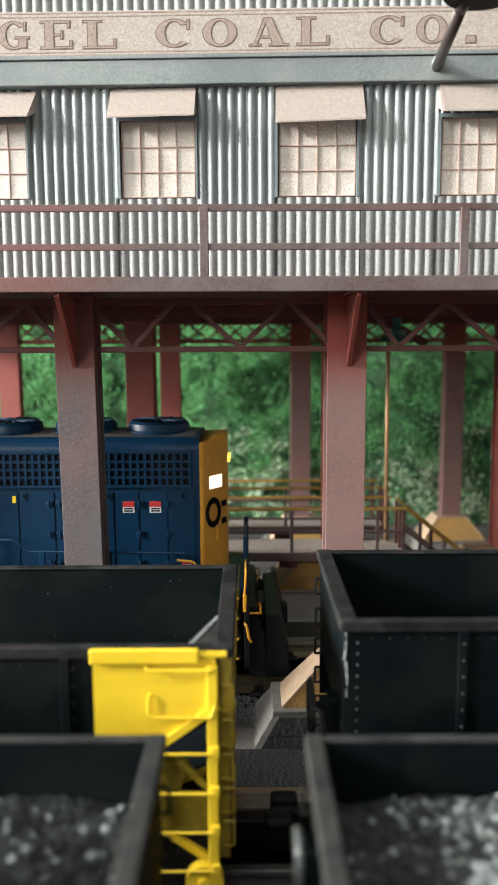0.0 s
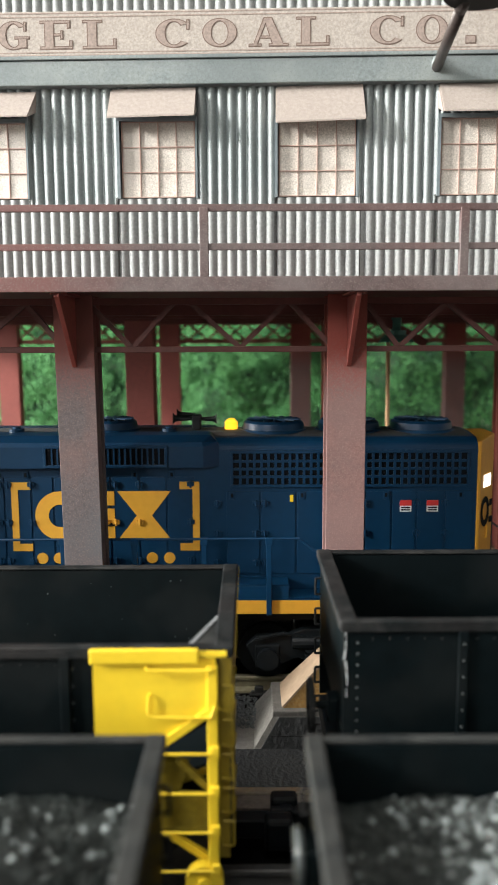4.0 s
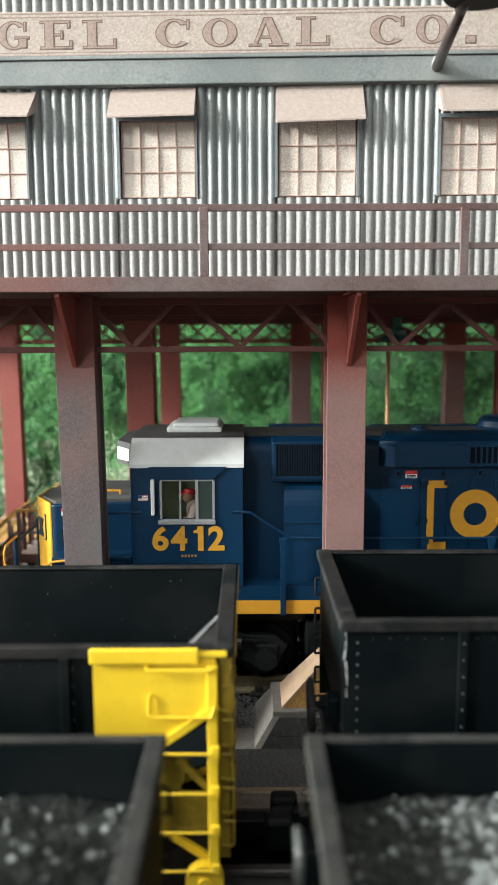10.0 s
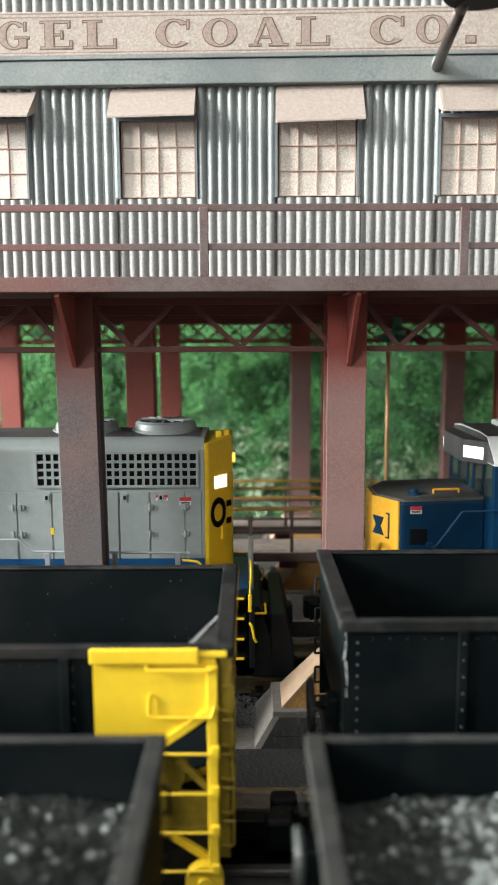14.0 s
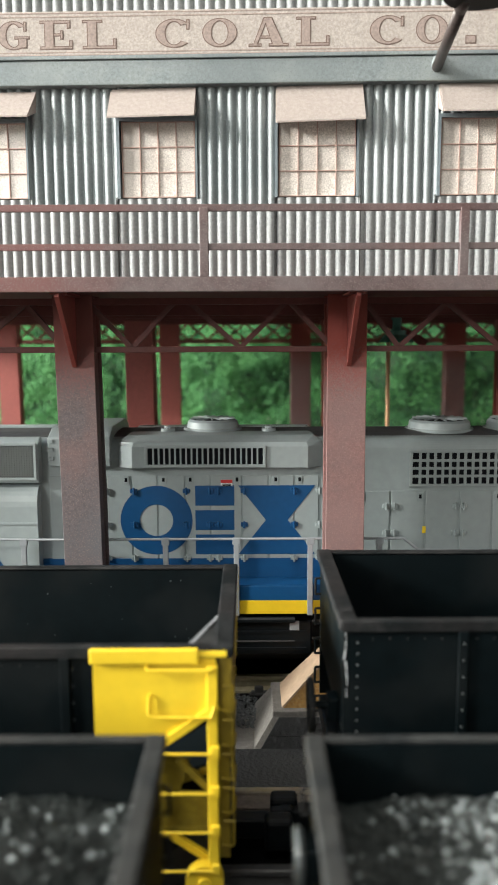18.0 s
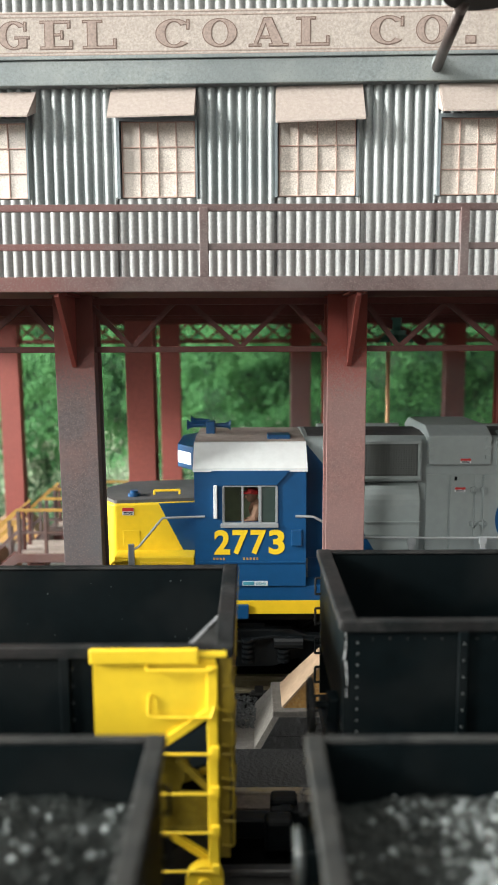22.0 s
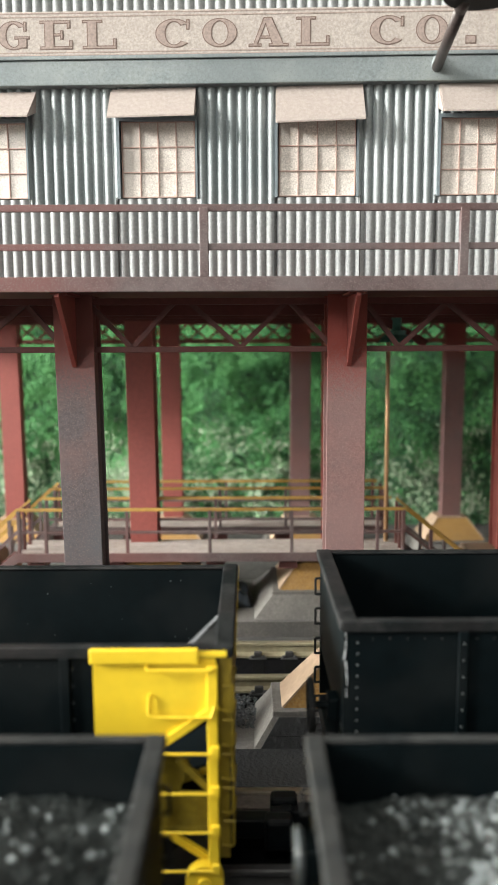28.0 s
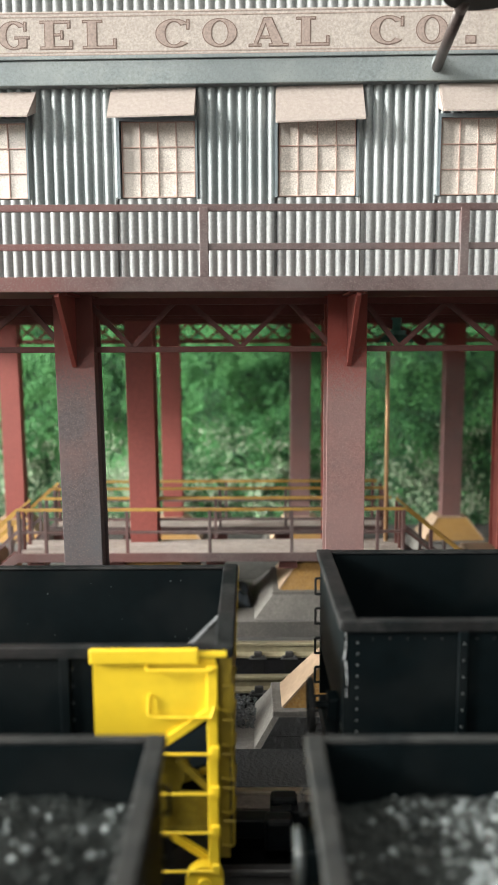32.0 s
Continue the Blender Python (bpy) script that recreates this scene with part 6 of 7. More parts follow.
    for s in (-1, 1):
        bm = prism(B(), [(s * 0.9, 3.60), (s * 1.16, 3.60), (s * 1.16, 4.26), (s * 1.0, 4.36), (s * 0.9, 4.36)], "x", ia - 0.08, ib + 0.08, 0.02)
        part("intake_box", bm, M[H], loco)
    crate_grille(loco, ia, ib, 3.70, 4.24, -1.16, H, 34, 0, "air_intake", "louvre_blue" if p["dark"] else "louvre", 0 if p["dark"] else 14)
    da, db = p["duct"]
    for s in (1, -1):
        bm = B()
        pts = [(s * 0.9, 1.88), (s * 1.22, 1.88), (s * 1.22, 3.20)] + [(s * (0.92 + 0.30 * math.cos(k * math.pi / 12)), 3.20 + 0.36 * math.sin(k * math.pi / 12)) for k in range(1, 7)] + [(s * 0.9, 3.56)]
        prism(bm, pts, "x", da, db)
        duct = part("blower_duct", bm, M[H], loco, "round-topped blower duct")
    bm = bx(B(), da, db + 0.01, -1.24, -1.22, 2.9, 2.93)
    part("seam", bm, M[H], duct)
    if p.get("raised"):
        ra, rb = p["raised"]
        bm = B()
        prism(bm, [(-1.05, 3.86), (-1.05, 4.36), (-0.7, 4.51), (0.7, 4.51), (1.05, 4.36), (1.05, 3.86)], "x", ra, rb, 0.02)
        rb_ = part("filter_box", bm, M[H], loco, "raised filter box")
        for z in (4.0, 4.15, 4.3):
            for x in (ra + 0.05, rb - 0.05):
                bm = bx(B(), x - 0.05, x + 0.05, -1.075, -1.04, z - 0.03, z + 0.03, 0.006)
                part("hinge", bm, M[H], rb_)
        warning_label(loco, (ra + rb) / 2 + 0.1, 3.93, -1.052, 0.18, 0.08)
    # doors along the hood
    for row in p["doors"]:
        door_row(loco, row, y, H, p["emcol"], p["emblem"])
    for x, z, w, h in p["labels"]:
        warning_label(loco, x, z, y - 0.026, w, h)
    bm = bx(B(), p["chip"][0] - 0.03, p["chip"][0] + 0.03, y - 0.03, y - 0.02, p["chip"][1] - 0.06, p["chip"][1] + 0.06)
    part("marker_plate", bm, M["bright_yellow"], loco)
    # colour band low on the hood
    if not p["dark"]:
        bm = bx(B(), -3.9, 7.17, y - 0.027, y, 1.88, 2.23)
        bx(bm, 3.96, 7.17, y - 0.027, y, 1.66, 1.879)
        part("blue_band", bm, M["blue"], loco, "blue band along the hood foot")
        bm = B()
        prism(bm, [(-3.96, 4.2), (-3.92, 4.2), (-3.30, 3.45), (-2.78, 2.22), (-3.96, 2.22)], "y", y - 0.008, y)
        prism(bm, [(-3.23, 3.15), (-2.48, 1.89), (-3.23, 1.89)], "y", -1.228, -1.2)
        part("blue_slant", bm, M["blue"], loco, "slanting blue field behind the cab")
    # side sill, walkway and stripe
    step = 3.94
    bm = bx(B(), -7.28, step, -1.42, 1.42, 1.38, 1.87, 0.01)
    bx(bm, step, 7.18, -1.42, 1.42, 1.38, 1.645, 0.01)
    sill = part("side_sill", bm, M[p["floor"]], loco)
    for s in (-1, 1):
        o = s * 1.42
        bm = bx(B(), -7.28, 7.18, min(o, o + s * 0.012), max(o, o + s * 0.012), 1.39, 1.62)
        part("sill_stripe", bm, M[p["trim"]], sill, "yellow stripe along the sill")
        bm = B()
        bx(bm, -3.9, step - 0.01, min(s * 0.96, s * 1.41), max(s * 0.96, s * 1.41), 1.872, 1.884)
        bx(bm, step + 0.01, 7.17, min(s * 0.96, s * 1.41), max(s * 0.96, s * 1.41), 1.647, 1.658)
        part("walkway", bm, M[p["floor"]], sill)
    # fuel tank and trucks
    bm = B()
    prism(bm, [(-0.75, 0.30), (-1.28, 0.62), (-1.30, 1.20), (-1.0, 1.36), (1.0, 1.36), (1.30, 1.20), (1.28, 0.62), (0.75, 0.30)], "x", -2.9, 2.6, 0.03)
    tank = part("fuel_tank", bm, M["black"], loco, "black fuel tank")
    for z in (0.72, 1.02):
        part("tank_rib", bx(B(), -2.8, 2.5, -1.32, -1.28, z - 0.02, z + 0.02), M["black"], tank)
    bm = rod(B(), (-2.6, -1.36, 1.26), (2.3, -1.36, 1.26), 0.06, 10)
    part("air_pipe", bm, M["black"], loco)
    part("tank_line", rod(B(), (-2.4, -1.345, 0.87), (2.3, -1.345, 0.87), 0.014, 8), M["iron"], tank, "thin bare metal line")
    if not p["dark"]:
        part("tank_plate", bx(B(), 2.22, 2.38, -1.335, -1.30, 1.06, 1.22), M["steel_rail"], tank, "small pale plate")
    # centre sill; the wide plate is added to black out the shaded gap
    bm = bx(B(), -6.9, 6.9, -0.6, 0.6, 1.0, 1.38)
    bx(bm, -7.1, 7.1, -1.05, 1.05, 1.14, 1.37)
    part("sill_and_gap_plate", bm, M["black"], loco)
    engine_truck(loco, -4.95)
    engine_truck(loco, 4.95)
    for s in (-1, 1):
        end_steps(loco, s, p)
    # cab and short hood
    build_cab(loco, p)
    bm = B()
    prism(bm, [(-7.28, 0.93), (-7.64, 0.36), (-7.64, -0.36), (-7.28, -0.93), (-7.22, -0.96), (-5.82, -0.96), (-5.82, 0.96), (-7.22, 0.96)], "z", 1.70, 3.20, 0.03)
    for v in bm.verts:
        if v.co.z > 3.0:
            v.co.z += (v.co.x + 7.4) * 0.03 - 0.02
    nose = part("short_hood", bm, M[p["nose"]], loco, p["nose_label"])
    if p["dark"]:
        bm = prism(B(), [(-7.28, -0.935), (-7.305, -0.935), (-7.665, -0.365), (-7.665, 0.365), (-7.305, 0.935), (-7.28, 0.935), (-7.63, 0.35), (-7.63, -0.35)], "z", 1.70, 3.21)
        part("nose_front", bm, M["nose_gold"], nose, "golden yellow nose front")
    bm = prism(B(), [(-7.25, 0.88), (-7.58, 0.34), (-7.58, -0.34), (-7.25, -0.88), (-7.20, -0.90), (-5.82, -0.90), (-5.82, 0.90), (-7.20, 0.90)], "z", 3.18, 3.235)
    for v in bm.verts:
        v.co.z += (v.co.x + 7.4) * 0.03
    part("nose_top", bm, M["roof_dust"], nose, "dusty dark nose top")
    bm = rod(rod(B(), (-6.95, -0.55, 3.23), (-6.95, -0.55, 3.30), 0.11, 12), (-6.95, -0.55, 3.30), (-6.95, -0.55, 3.35), 0.07, 12)
    part("filler_cap", bm, M[p["cab"]], nose)
    bm = path_rod(B(), [(-6.6, -0.5, 3.24), (-6.6, -0.5, 3.33), (-6.15, -0.5, 3.34), (-6.15, -0.5, 3.24)], 0.022)
    part("grab_iron", bm, M[p["trim"]], nose)
    bm = B()
    k = 1.25 if p["dark"] else 1.75
    for zo in (0.13 * k, -0.13 * k):
        prism(bm, [(-0.30, zo), (-0.30 + 0.23 * k, zo), (-0.30 + 0.15 * k, -zo * 0.1), (-0.30 + 0.08 * k, -zo * 0.1)], "y", -0.008 - zo * 0.01, 0.006)
    if p["dark"]:
        bx(bm, 0.10, 0.125, -0.008, 0.006, -0.20, 0.26)
        bx(bm, 0.04, 0.10, -0.008, 0.006, 0.235, 0.26)
        bx(bm, 0.04, 0.10, -0.008, 0.006, -0.20, -0.175)
    mk = part("nose_mark", bm, M["blue_dark" if p["dark"] else "blue"], nose)
    mk.matrix_local = pose((-7.464 if not p["dark"] else -7.492) * S, (-0.647 if not p["dark"] else -0.655) * S, 2.70 * S, 0, 0, -57.6)
    bm = bx(B(), -7.10, -6.80, -0.972, -0.94, 2.45, 2.73, 0.01)
    part("nose_recess", bm, M["gap" if p["dark"] else "bright_yellow"], nose)
    bm = bx(B(), -7.18, -5.84, -1.43, -0.96, 1.88, 2.38, 0.015)
    box = part("battery_box", bm, M[p["nose"]], nose, "battery box beside the nose")
    bm = B()
    bx(bm, -6.75, -5.95, -1.445, -1.43, 1.92, 2.30, 0.01)
    for k in range(6):
        for z in (1.95, 2.27):
            bmesh.ops.create_icosphere(bm, subdivisions=1, radius=0.018, matrix=Matrix.Translation((-6.7 + k * 0.14, -1.446, z)))
    part("box_lid", bm, M[p["nose"]], box)
    bm = path_rod(B(), [(-6.55, -1.44, 2.2), (-6.55, -1.48, 2.18), (-6.3, -1.48, 2.18), (-6.3, -1.44, 2.2)], 0.02)
    part("lid_handle", bm, M[p["nose"]], box)
    warning_label(loco, -7.00, 3.06, -0.965, 0.2, 0.13)
    warning_label(loco, -6.75, 1.50, -1.436, 0.2, 0.12)
    if not p["dark"]:
        bm = B()
        prism(bm, [(-6.47, 3.20), (-5.80, 3.22), (-5.80, 2.2), (-5.97, 2.2)], "y", -0.966, -0.955)
        part("blue_slant", bm, M["blue"], nose, "slanting blue field on the nose")
        bm = bx(B(), -7.28, -5.60, -1.436, -1.42, 1.39, 1.87)
        part("yellow_sill_end", bm, M["bright_yellow"], sill, "yellow end of the sill")
        build_flag(loco, -6.15, -5.62, 1.72, 2.02)
    else:
        build_flag(loco, -5.70, -5.54, 3.35, 3.44, True)
    sill_fittings(loco, sill, p)
    # numerals under the cab window
    wide = (p["num"][1] - p["num"][0]) / len(number)
    for k, ch in enumerate(number):
        if ch == "1":
            bm = bx(B(), 0.07, 0.165, -0.012, 0, 0, 0.42)
            prism(bm, [(0.0, 0.30), (0.07, 0.30), (0.07, 0.42), (0.055, 0.36), (0.0, 0.34)], "y", -0.011, 0)
        else:
            bm = text_mesh(ch, wide * 0.88, 0.42, 0.012, 0.032)
        bmesh.ops.translate(bm, verts=bm.verts, vec=(p["num"][0] + k * wide + (0.09 if ch == "1" else 0.02), -1.457, 2.50 if p["dark"] else 2.43))
        part("numeral", bm, M[p["numcol"]], loco, "large yellow cab numeral")
    letter_bars(loco, p["num"][0] + 0.5, 2.39 if p["dark"] else 2.335, 5, M["ped"])
    # hood emblem
    emblem(loco, *p["emblem"], y - 0.024, p["emcol"])
    if p["dark"]:
        for xa, xb, xc in ((-0.81, -0.69, -0.47), (2.42, 2.30, 2.08)):
            bm = B()
            lo, hi = min(xa, xb), max(xa, xb)
            bx(bm, lo, hi, y - 0.032, y - 0.02, 2.37, 3.58)
            for z in (2.37, 3.45):
                bx(bm, min(xa, xc), max(xa, xc), y - 0.034, y - 0.02, z, z + 0.13)
            part("emblem_bracket", bm, M[p["emcol"]], loco)
        for x in (-0.31, -0.02, 1.59, 1.89):
            bm = rod(B(), (x, y - 0.034, 2.24), (x, y - 0.02, 2.24), 0.10, 18)
            part("emblem_dot", bm, M[p["emcol"]], loco)
    # handrails
    st = p["stanchion"]
    for side in (-1, 1):
        o = side * 1.47
        xs = [-3.30, -2.09, -0.95, 0.17, 1.36, 2.52, 3.60] if p["dark"] else [-3.42, -2.22, -1.03, 0.14, 1.32, 2.55, 3.70]
        for x in xs:
            bm = B()
            bx(bm, x - 0.045, x + 0.045, o - 0.025, o + 0.025, 1.38, 2.66, 0.01)
            bx(bm, x - 0.065, x + 0.065, o - 0.035, o + 0.035, 2.60, 2.72, 0.01)
            part("stanchion", bm, M[st], loco)
        for x in (4.58, 5.7, 6.75):
            bm = bx(B(), x - 0.045, x + 0.045, o - 0.025, o + 0.025, 1.38, 2.48, 0.01)
            part("stanchion", bm, M[st], loco)
        hz = 3.16 if p["dark"] else 3.08
        wire = M["steel_rail"] if not p["dark"] else M["blue_dark"]
        bm = path_rod(B(), [(-4.15, side * 1.46, hz), (-3.85, side * 1.47, hz - 0.01), (-3.2, o, 2.72), (-2, o, 2.70), (4.1, o, 2.70), (4.35, o, 2.50), (6.95, o, 2.46)], 0.022, 8)
        part("handrail", bm, wire, loco, "thin wire handrail")
        bm = path_rod(B(), [(-5.65, side * 1.46, hz), (-6.35, o, hz - 0.02), (-6.75, o, 2.58), (-6.85, o, 2.52)], 0.020, 8)
        part("nose_handrail", bm, wire, loco)
        bm = bx(B(), -6.93, -6.83, o - 0.03, o + 0.03, 1.38, 2.62, 0.01)
        part("stanchion", bm, M[st], loco)
    return loco


def letter_bars(loco, x, z, n, m):
    """A short line of tiny lettering, as upright bars."""
    bm = B()
    for k in range(n):
        bx(bm, x + k * 0.055, x + k * 0.055 + 0.034, -1.455, -1.45, z, z + 0.04)
    part("small_lettering", bm, m, loco)


def sill_fittings(loco, sill, p):
    """Fuel cut-off plate, labels and valves along the near sill."""
    y = -1.434
    cut_off = part("cut_off_plate", bx(B(), -1.80, -1.63, y - 0.012, y + 0.004, 1.41, 1.585, 0.005), M["red" if p["dark"] else "bright_yellow"], sill, "small plate round the fuel cut-off")
    part("cut_off_button", rod(B(), (-1.715, y - 0.03, 1.495), (-1.715, y - 0.01, 1.495), 0.045, 16), M["black" if p["dark"] else "red"], cut_off)
    for a, b in ((-1.60, -1.42), (-2.38, -2.19)):
        tag = part("sill_label", bx(B(), a, b, y - 0.004, y + 0.002, 1.44, 1.53), M["white"], sill, "small white label")
        part("label_bar", bx(B(), a + 0.02, b - 0.02, y - 0.007, y - 0.003, 1.47, 1.49), M["red"], tag)
    bm = path_rod(B(), [(-1.72, -1.37, 1.22), (-1.62, -1.37, 1.22), (-1.62, -1.37, 0.98), (-1.72, -1.37, 0.98), (-1.72, -1.37, 1.22)], 0.022, 8)
    part("valve_handle", bm, M["red"], sill, "red looped valve handle")
    part("drain_valve", rod(B(), (-2.32, -1.32, 1.20), (-2.32, -1.42, 1.20), 0.06, 12), M["red"], sill, "round red valve")
    a, b, m = (-5.03, -4.76, p["trim"]) if p["dark"] else (-5.17, -4.93, "blue")
    part("step_bracket", bx(B(), a, b, -1.49, -1.42, 1.32, 1.45 if p["dark"] else 1.56, 0.012), M[m], sill)
    if p["dark"]:
        # ridged edge of the walkway
        bm = B()
        for k in range(160):
            x = -3.85 + k * 0.068
            z = 1.884 if x < 3.88 else 1.658
            bx(bm, x, x + 0.034, -1.432, -1.20, z, z + 0.008)
        tagged(part("walkway_tread", bm, M[p["floor"]], sill, "ridged walkway tread"), kind="stuff")
        part("cab_bolt", rod(B(), (-4.86, -1.45, 2.14), (-4.86, -1.47, 2.14), 0.06, 14), M[p["cab"]], loco)
    else:
        lab = part("cab_label", bx(B(), -5.03, -4.61, -1.456, -1.449, 1.89, 1.97), M["white"], loco, "teal and white builder's label")
        part("label_field", bx(B(), -5.02, -4.83, -1.459, -1.454, 1.897, 1.963), M["teal"], lab)
        for k in range(3):
            part("label_bar", bx(B(), -4.81, -4.63, -1.459, -1.454, 1.901 + k * 0.023, 1.912 + k * 0.023), M["teal"], lab)
        part("side_box", bx(B(), -4.22, -4.04, -1.52, -1.45, 2.58, 2.86, 0.02), M["blue"], loco)
        letter_bars(loco, -5.52, 2.335, 4, M["ped"])


def build_flag(loco, x0, x1, z0, z1, small=False):
    y = -1.458
    f = part("flag_decal", bx(B(), x0, x1, y, y + 0.006, z0, z1), M["white"], loco, "small red, white and blue striped flag decal")
    n = 7
    for k in range(0, n, 1 if not small else 2):
        h = (z1 - z0) / 13
        bm = bx(B(), x0, x1, y - 0.004, y, z0 + 2 * k * h, z0 + (2 * k + 1) * h)
        part("stripe", bm, M["red"], f)
    bm = bx(B(), x0, x0 + (x1 - x0) * 0.42, y - 0.008, y, z0 + (z1 - z0) * 6 / 13, z1)
    part("canton", bm, M["blue"], f)


def horn(loco, x, y, z, m):
    """An air horn: a manifold block with its flared trumpets."""
    block = part("air_horn", bx(B(), x - 0.08, x + 0.08, y - 0.06, y + 0.25, z - 0.02, z + 0.24, 0.02), M[m], loco, "multi-chime air horn on the roof")
    for dx, dy, dz, l in ((0.0, 0.0, 0.18, -0.42), (-0.02, 0.14, 0.24, -0.34), (0.02, 0.12, 0.16, 0.34)):
        bm = B()
        rings = []
        for u, r in ((0.0, 0.03), (0.75, 0.045), (0.9, 0.062), (1.0, 0.10)):
            rings.append([bm.verts.new((x + dx + l * u, y + dy + r * math.cos(k * math.pi / 6), z + dz + r * math.sin(k * math.pi / 6))) for k in range(12)])
        for p, q in zip(rings, rings[1:]):
            for k in range(12):
                bm.faces.new((p[k], p[(k + 1) % 12], q[(k + 1) % 12], q[k]))
        bm.faces.new(rings[0]), bm.faces.new(rings[-1])
        bmesh.ops.recalc_face_normals(bm, faces=bm.faces)
        part("trumpet", bm, M[m], block)


def driver(home, dx, coat):
    """The moulded toy figure in the cab, one plain mesh."""
    bm = B()
    # a torso leaning forward in three rounded rings, with one arm on the sill
    for (xa, ra, za), (xb, rb, zb) in zip(((0.14, 0.17, 0.0), (0.08, 0.19, 0.20), (0.01, 0.15, 0.36)), ((0.08, 0.19, 0.20), (0.01, 0.15, 0.36), (-0.03, 0.06, 0.44))):
        rod(bm, (xa, 0, za), (xb, 0, zb), ra, 14, rb)
    rod(bm, (0.02, -0.13, 0.32), (-0.04, -0.20, 0.14), 0.085, 10, 0.075)
    rod(bm, (-0.04, -0.20, 0.16), (-0.24, -0.22, 0.08), 0.075, 10, 0.055)
    for c, r in (((-0.04, -0.20, 0.15), 0.08), ((0.02, -0.13, 0.32), 0.09), ((-0.25, -0.22, 0.08), 0.055)):
        bmesh.ops.create_icosphere(bm, subdivisions=2, radius=r, matrix=Matrix.Translation(c))
    n1 = len(bm.faces)
    bmesh.ops.create_icosphere(bm, subdivisions=2, radius=0.105, matrix=Matrix.Translation((-0.07, 0, 0.51)) @ Matrix.Diagonal((1, 0.85, 1.15, 1)))
    rod(bm, (-0.15, 0, 0.50), (-0.195, 0, 0.485), 0.03, 8, 0.02)
    n2 = len(bm.faces)
    rod(bm, (-0.06, 0, 0.56), (-0.05, 0, 0.63), 0.118, 14, 0.09)
    bx(bm, -0.25, -0.06, -0.08, 0.08, 0.555, 0.578, 0.006)
    bm.faces.ensure_lookup_table()
    for i, f in enumerate(bm.faces):
        f.material_index = 0 if i < n1 else (1 if i < n2 else 2)
    at = (home + dx, TRACK_Y - 1.08, 2.84)
    fig = part("toy_driver_figure", bm, [M[coat], M["cloth_tan"], M["red"]])
    fig.location = Vector(at) * S
    tagged(fig, "moulded toy driver with red cap seated in the cab", "figurine", "cab figurines")
    TRAIN.append((fig, home, dx, -1.08, 2.84))


HOME_A = (-385 - 441) / 102.8
HOME_B = HOME_A - 1832 / 102.8
DOORS_A = [([-1.62, -0.92, -0.46, -0.08, 0.42, 0.90, 1.39, 1.86, 2.34], 1.95, 3.66, [-1.02, -0.86, -0.46, 0.41, 0.82, 0.98, 1.39, 2.27], (2.20, 2.88, 3.54),
            [-1.32, -0.55, 0.085, 0.53, 1.32, 1.95], 3.70),
           ([2.87, 3.46, 4.08, 4.70, 5.26, 5.72, 6.15, 6.64, 7.12], 1.95, 3.40, [2.73, 3.39, 3.54, 4.60, 4.78, 5.27, 6.15, 6.64], (2.16, 2.67, 3.20), [2.98, 4.18, 5.18, 5.62, 6.90], 3.33)]
loco_a = build_locomotive(HOME_A, "6412", dict(
    label="dark blue model diesel locomotive with golden markings and white cab roof", hood="blue_dark", hood_label="", cab="blue_dark", cab_label="",
    nose="blue_dark", nose_label="", end="engine_yellow", floor="blue_dark", trim="engine_yellow", stanchion="blue_dark", dark=True,
    window=(-5.32, -4.45, 3.04, 3.68), num=(-5.50, -4.26), numcol="engine_yellow", emblem=(-0.41, 1.93, 2.56, 3.42), emcol="engine_yellow",
    grilles=[(3.0, 4.94, 16), (5.02, 7.0, 16)], fans=[3.72, 5.08, 6.40], bulge=(-1.65, 2.76), slots=(-0.14, 1.85), brake_fan=0.78,
    intake=(-3.40, -1.99), duct=(-3.28, -2.17), doors=DOORS_A, labels=[(5.96, 3.14, 0.2, 0.2), (6.42, 3.14, 0.2, 0.2), (-1.09, 3.69, 0.2, 0.13), (-1.17, 3.47, 0.19, 0.06), (6.95, 2.12, 0.18, 0.14)],
    chip=(4.0, 3.28)))
horn(loco_a, 2.33, -0.15, 4.40, "black")
part("beacon", rod(rod(B(), (2.95, 0, 4.33), (2.95, 0, 4.50), 0.115, 20), (2.95, 0, 4.50), (2.95, 0, 4.56), 0.11, 20, 0.06), M["beacon"], loco_a, "lit amber roof beacon", smooth=True)
bm = bx(B(), -5.30, -4.34, -0.60, 0.55, 4.37, 4.48, 0.04)
bx(bm, -5.19, -4.40, -0.50, 0.48, 4.46, 4.54, 0.03)
part("cooling_unit", bm, M["white"], loco_a, "white rooftop cooling unit")
DOORS_B = [([-1.9, -1.475, -1.05, -0.91, -0.475, -0.03, 0.44, 0.88, 1.42, 1.87, 2.31, 2.74], 1.95, 3.68, [-1.07, -0.90, -0.44, 0.46, 0.86, 1.01, 1.45, 2.31, 2.74], (2.24, 2.83, 3.42),
            [-1.38, -0.57, 0.07, 0.53, 1.33, 1.99, 2.40], 3.61),
           ([2.84, 3.39, 3.96, 4.56, 5.15, 5.71, 6.24, 6.85, 7.14], 1.95, 3.40, [2.86, 3.89, 4.03, 5.08, 5.22, 6.24, 6.85], (2.67, 3.14), [3.47, 4.47, 5.81, 6.43], 3.30)]
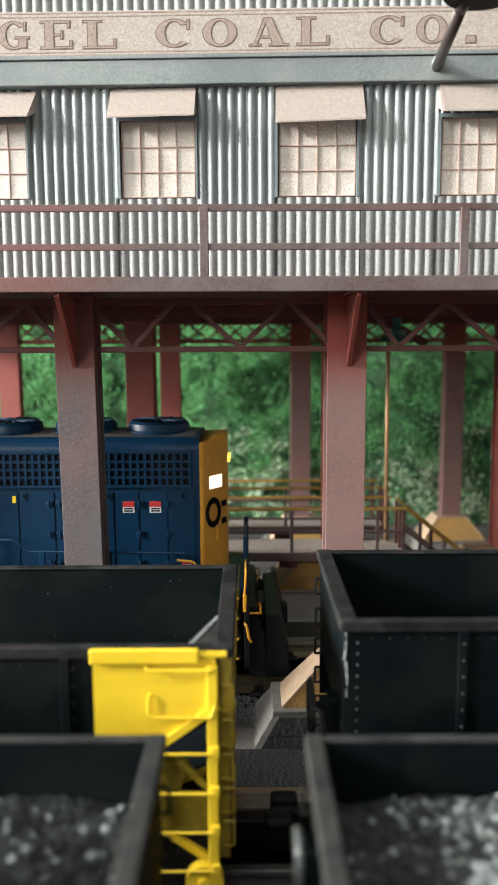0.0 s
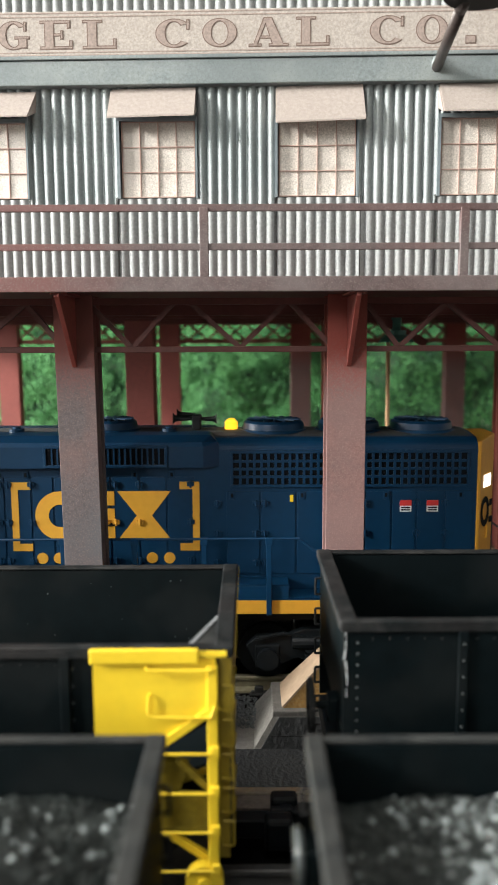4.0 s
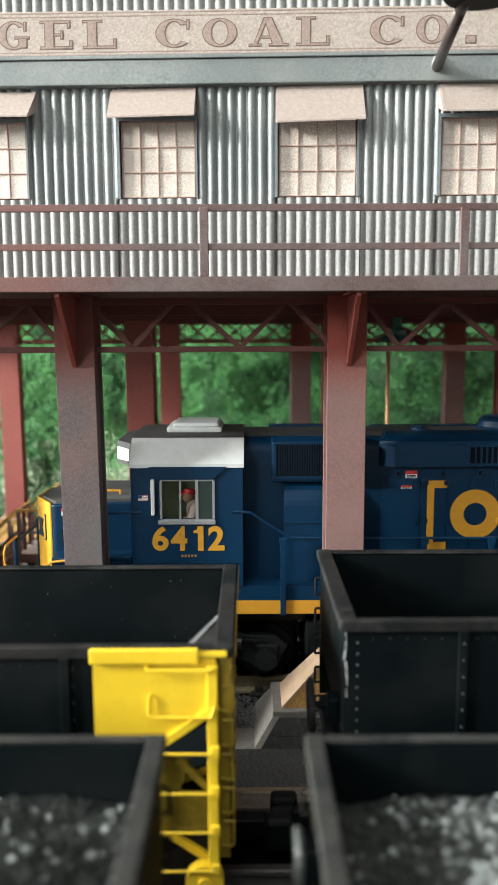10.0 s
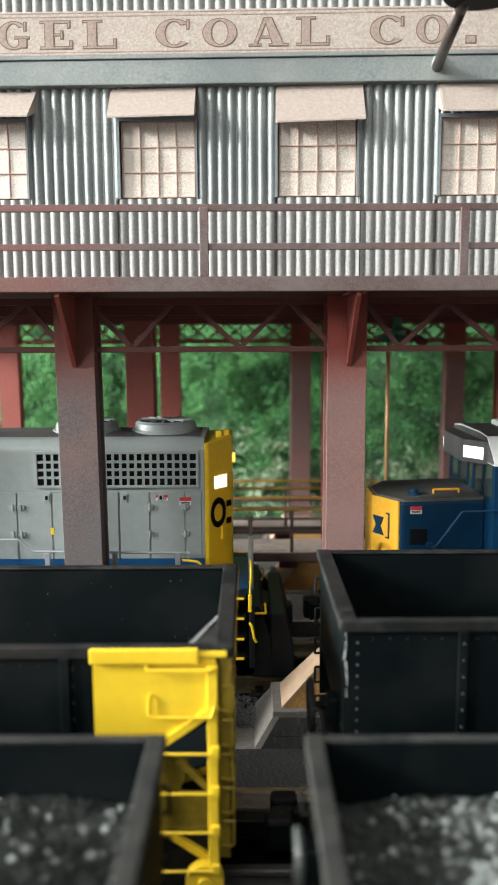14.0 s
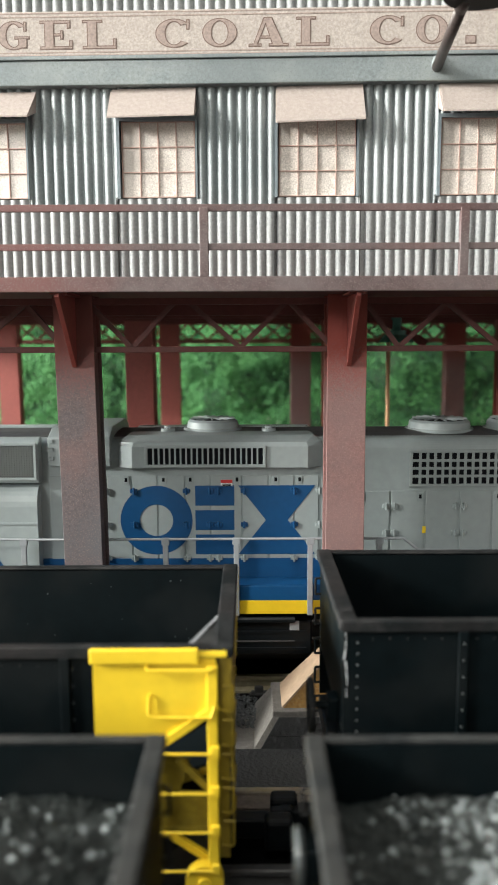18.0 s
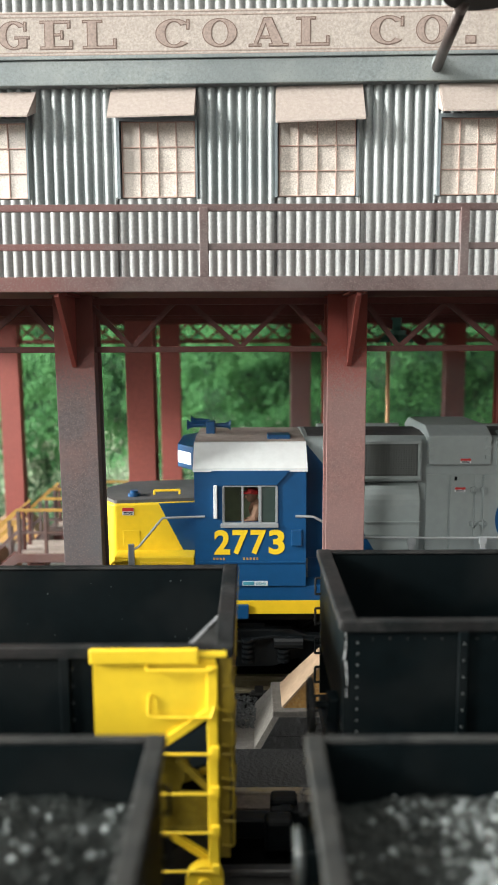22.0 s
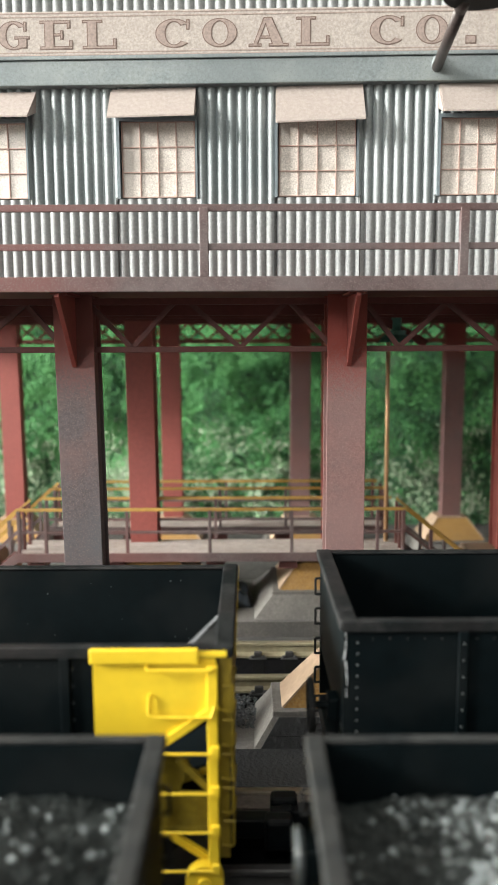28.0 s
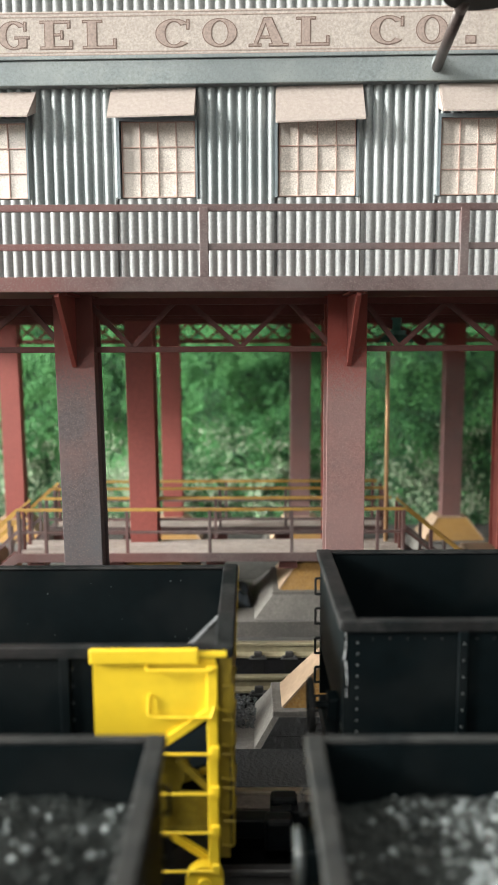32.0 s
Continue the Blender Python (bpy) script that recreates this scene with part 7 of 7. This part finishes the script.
loco_b = build_locomotive(HOME_B, "2773", dict(
    label="light grey, blue and yellow model diesel locomotive with white cab roof", hood="grey", hood_label="", cab="blue", cab_label="blue cab side",
    nose="bright_yellow", nose_label="bright yellow nose", end="bright_yellow", floor="blue", trim="bright_yellow", stanchion="steel_rail", dark=False,
    window=(-5.34, -4.46, 2.98, 3.58), num=(-5.52, -4.31), numcol="bright_yellow", emblem=(-0.68, 2.67, 2.30, 3.51), emcol="blue",
    grilles=[(4.33, 7.04, 21)], fans=[5.0, 6.43], bulge=(-0.70, 2.79), slots=(-0.17, 1.77), brake_fan=0.88,
    intake=(-3.52, -2.08), duct=(-3.23, -2.04), raised=(-1.87, -0.81), doors=DOORS_B,
    labels=[(-1.3, 3.42, 0.18, 0.08), (1.15, 3.55, 0.2, 0.12), (-1.3, 2.25, 0.2, 0.12), (3.2, 2.33, 0.18, 0.14), (6.45, 3.3, 0.2, 0.1), (6.85, 3.24, 0.2, 0.14)],
    chip=(4.55, 2.72)))
horn(loco_b, -5.6, -0.2, 4.29, "blue")
part("roof_hatch", bx(B(), -4.6, -4.2, -0.85, -0.45, 4.27, 4.36, 0.02), M["blue"], loco_b, "blue roof hatch")
driver(HOME_A, -4.82, "cloth_grey")
driver(HOME_B, -4.80, "cloth_tan")


# ---- the moving train ----
PACE = 102.8
SHIFT = [(0, 0), (0.5, 63), (1, 126), (1.5, 184), (2, 239), (2.5, 302), (3, 368), (3.5, 428), (5.5, 683), (6, 746), (6.5, 809), (7, 866), (7.5, 918),
         (8, 979), (8.5, 1040), (9, 1102), (9.5, 1159), (10, 1223), (10.5, 1289), (11, 1359), (11.5, 1433), (12, 1511), (12.5, 1594), (13, 1677),
         (13.5, 1760), (14, 1841), (14.5, 1922), (16.5, 2249), (17, 2333), (17.5, 2421), (18, 2500), (18.5, 2580), (19, 2659), (19.5, 2750), (20, 2834)]
SHIFT += [(20.5, 2917), (21, 2997), (21.5, 3079), (22, 3163), (22.5, 3243), (23, 3323), (23.5, 3397), (24, 3481), (24.5, 3565), (25, 3648), (25.5, 3726),
          (27.5, 4046), (32, 4766)]


def motions():
    for ob, home, *seat in TRAIN:
        dx, dy, dz = seat or (0, 0, 0)
        walk(ob, [(t, pose((home + dx + d / PACE) * S, (TRACK_Y + dy) * S, dz * S)) for t, d in SHIFT])
    for ob, m in WHEELS:
        rows = []
        for i in range(161):
            t = i * 0.2
            d = np.interp(t, [a for a, _ in SHIFT], [b for _, b in SHIFT]) / PACE
            rows.append((t, m @ pose(0, 0, 0, 0, math.degrees(d / 0.5), 0)))
        walk(ob, rows)


motions()
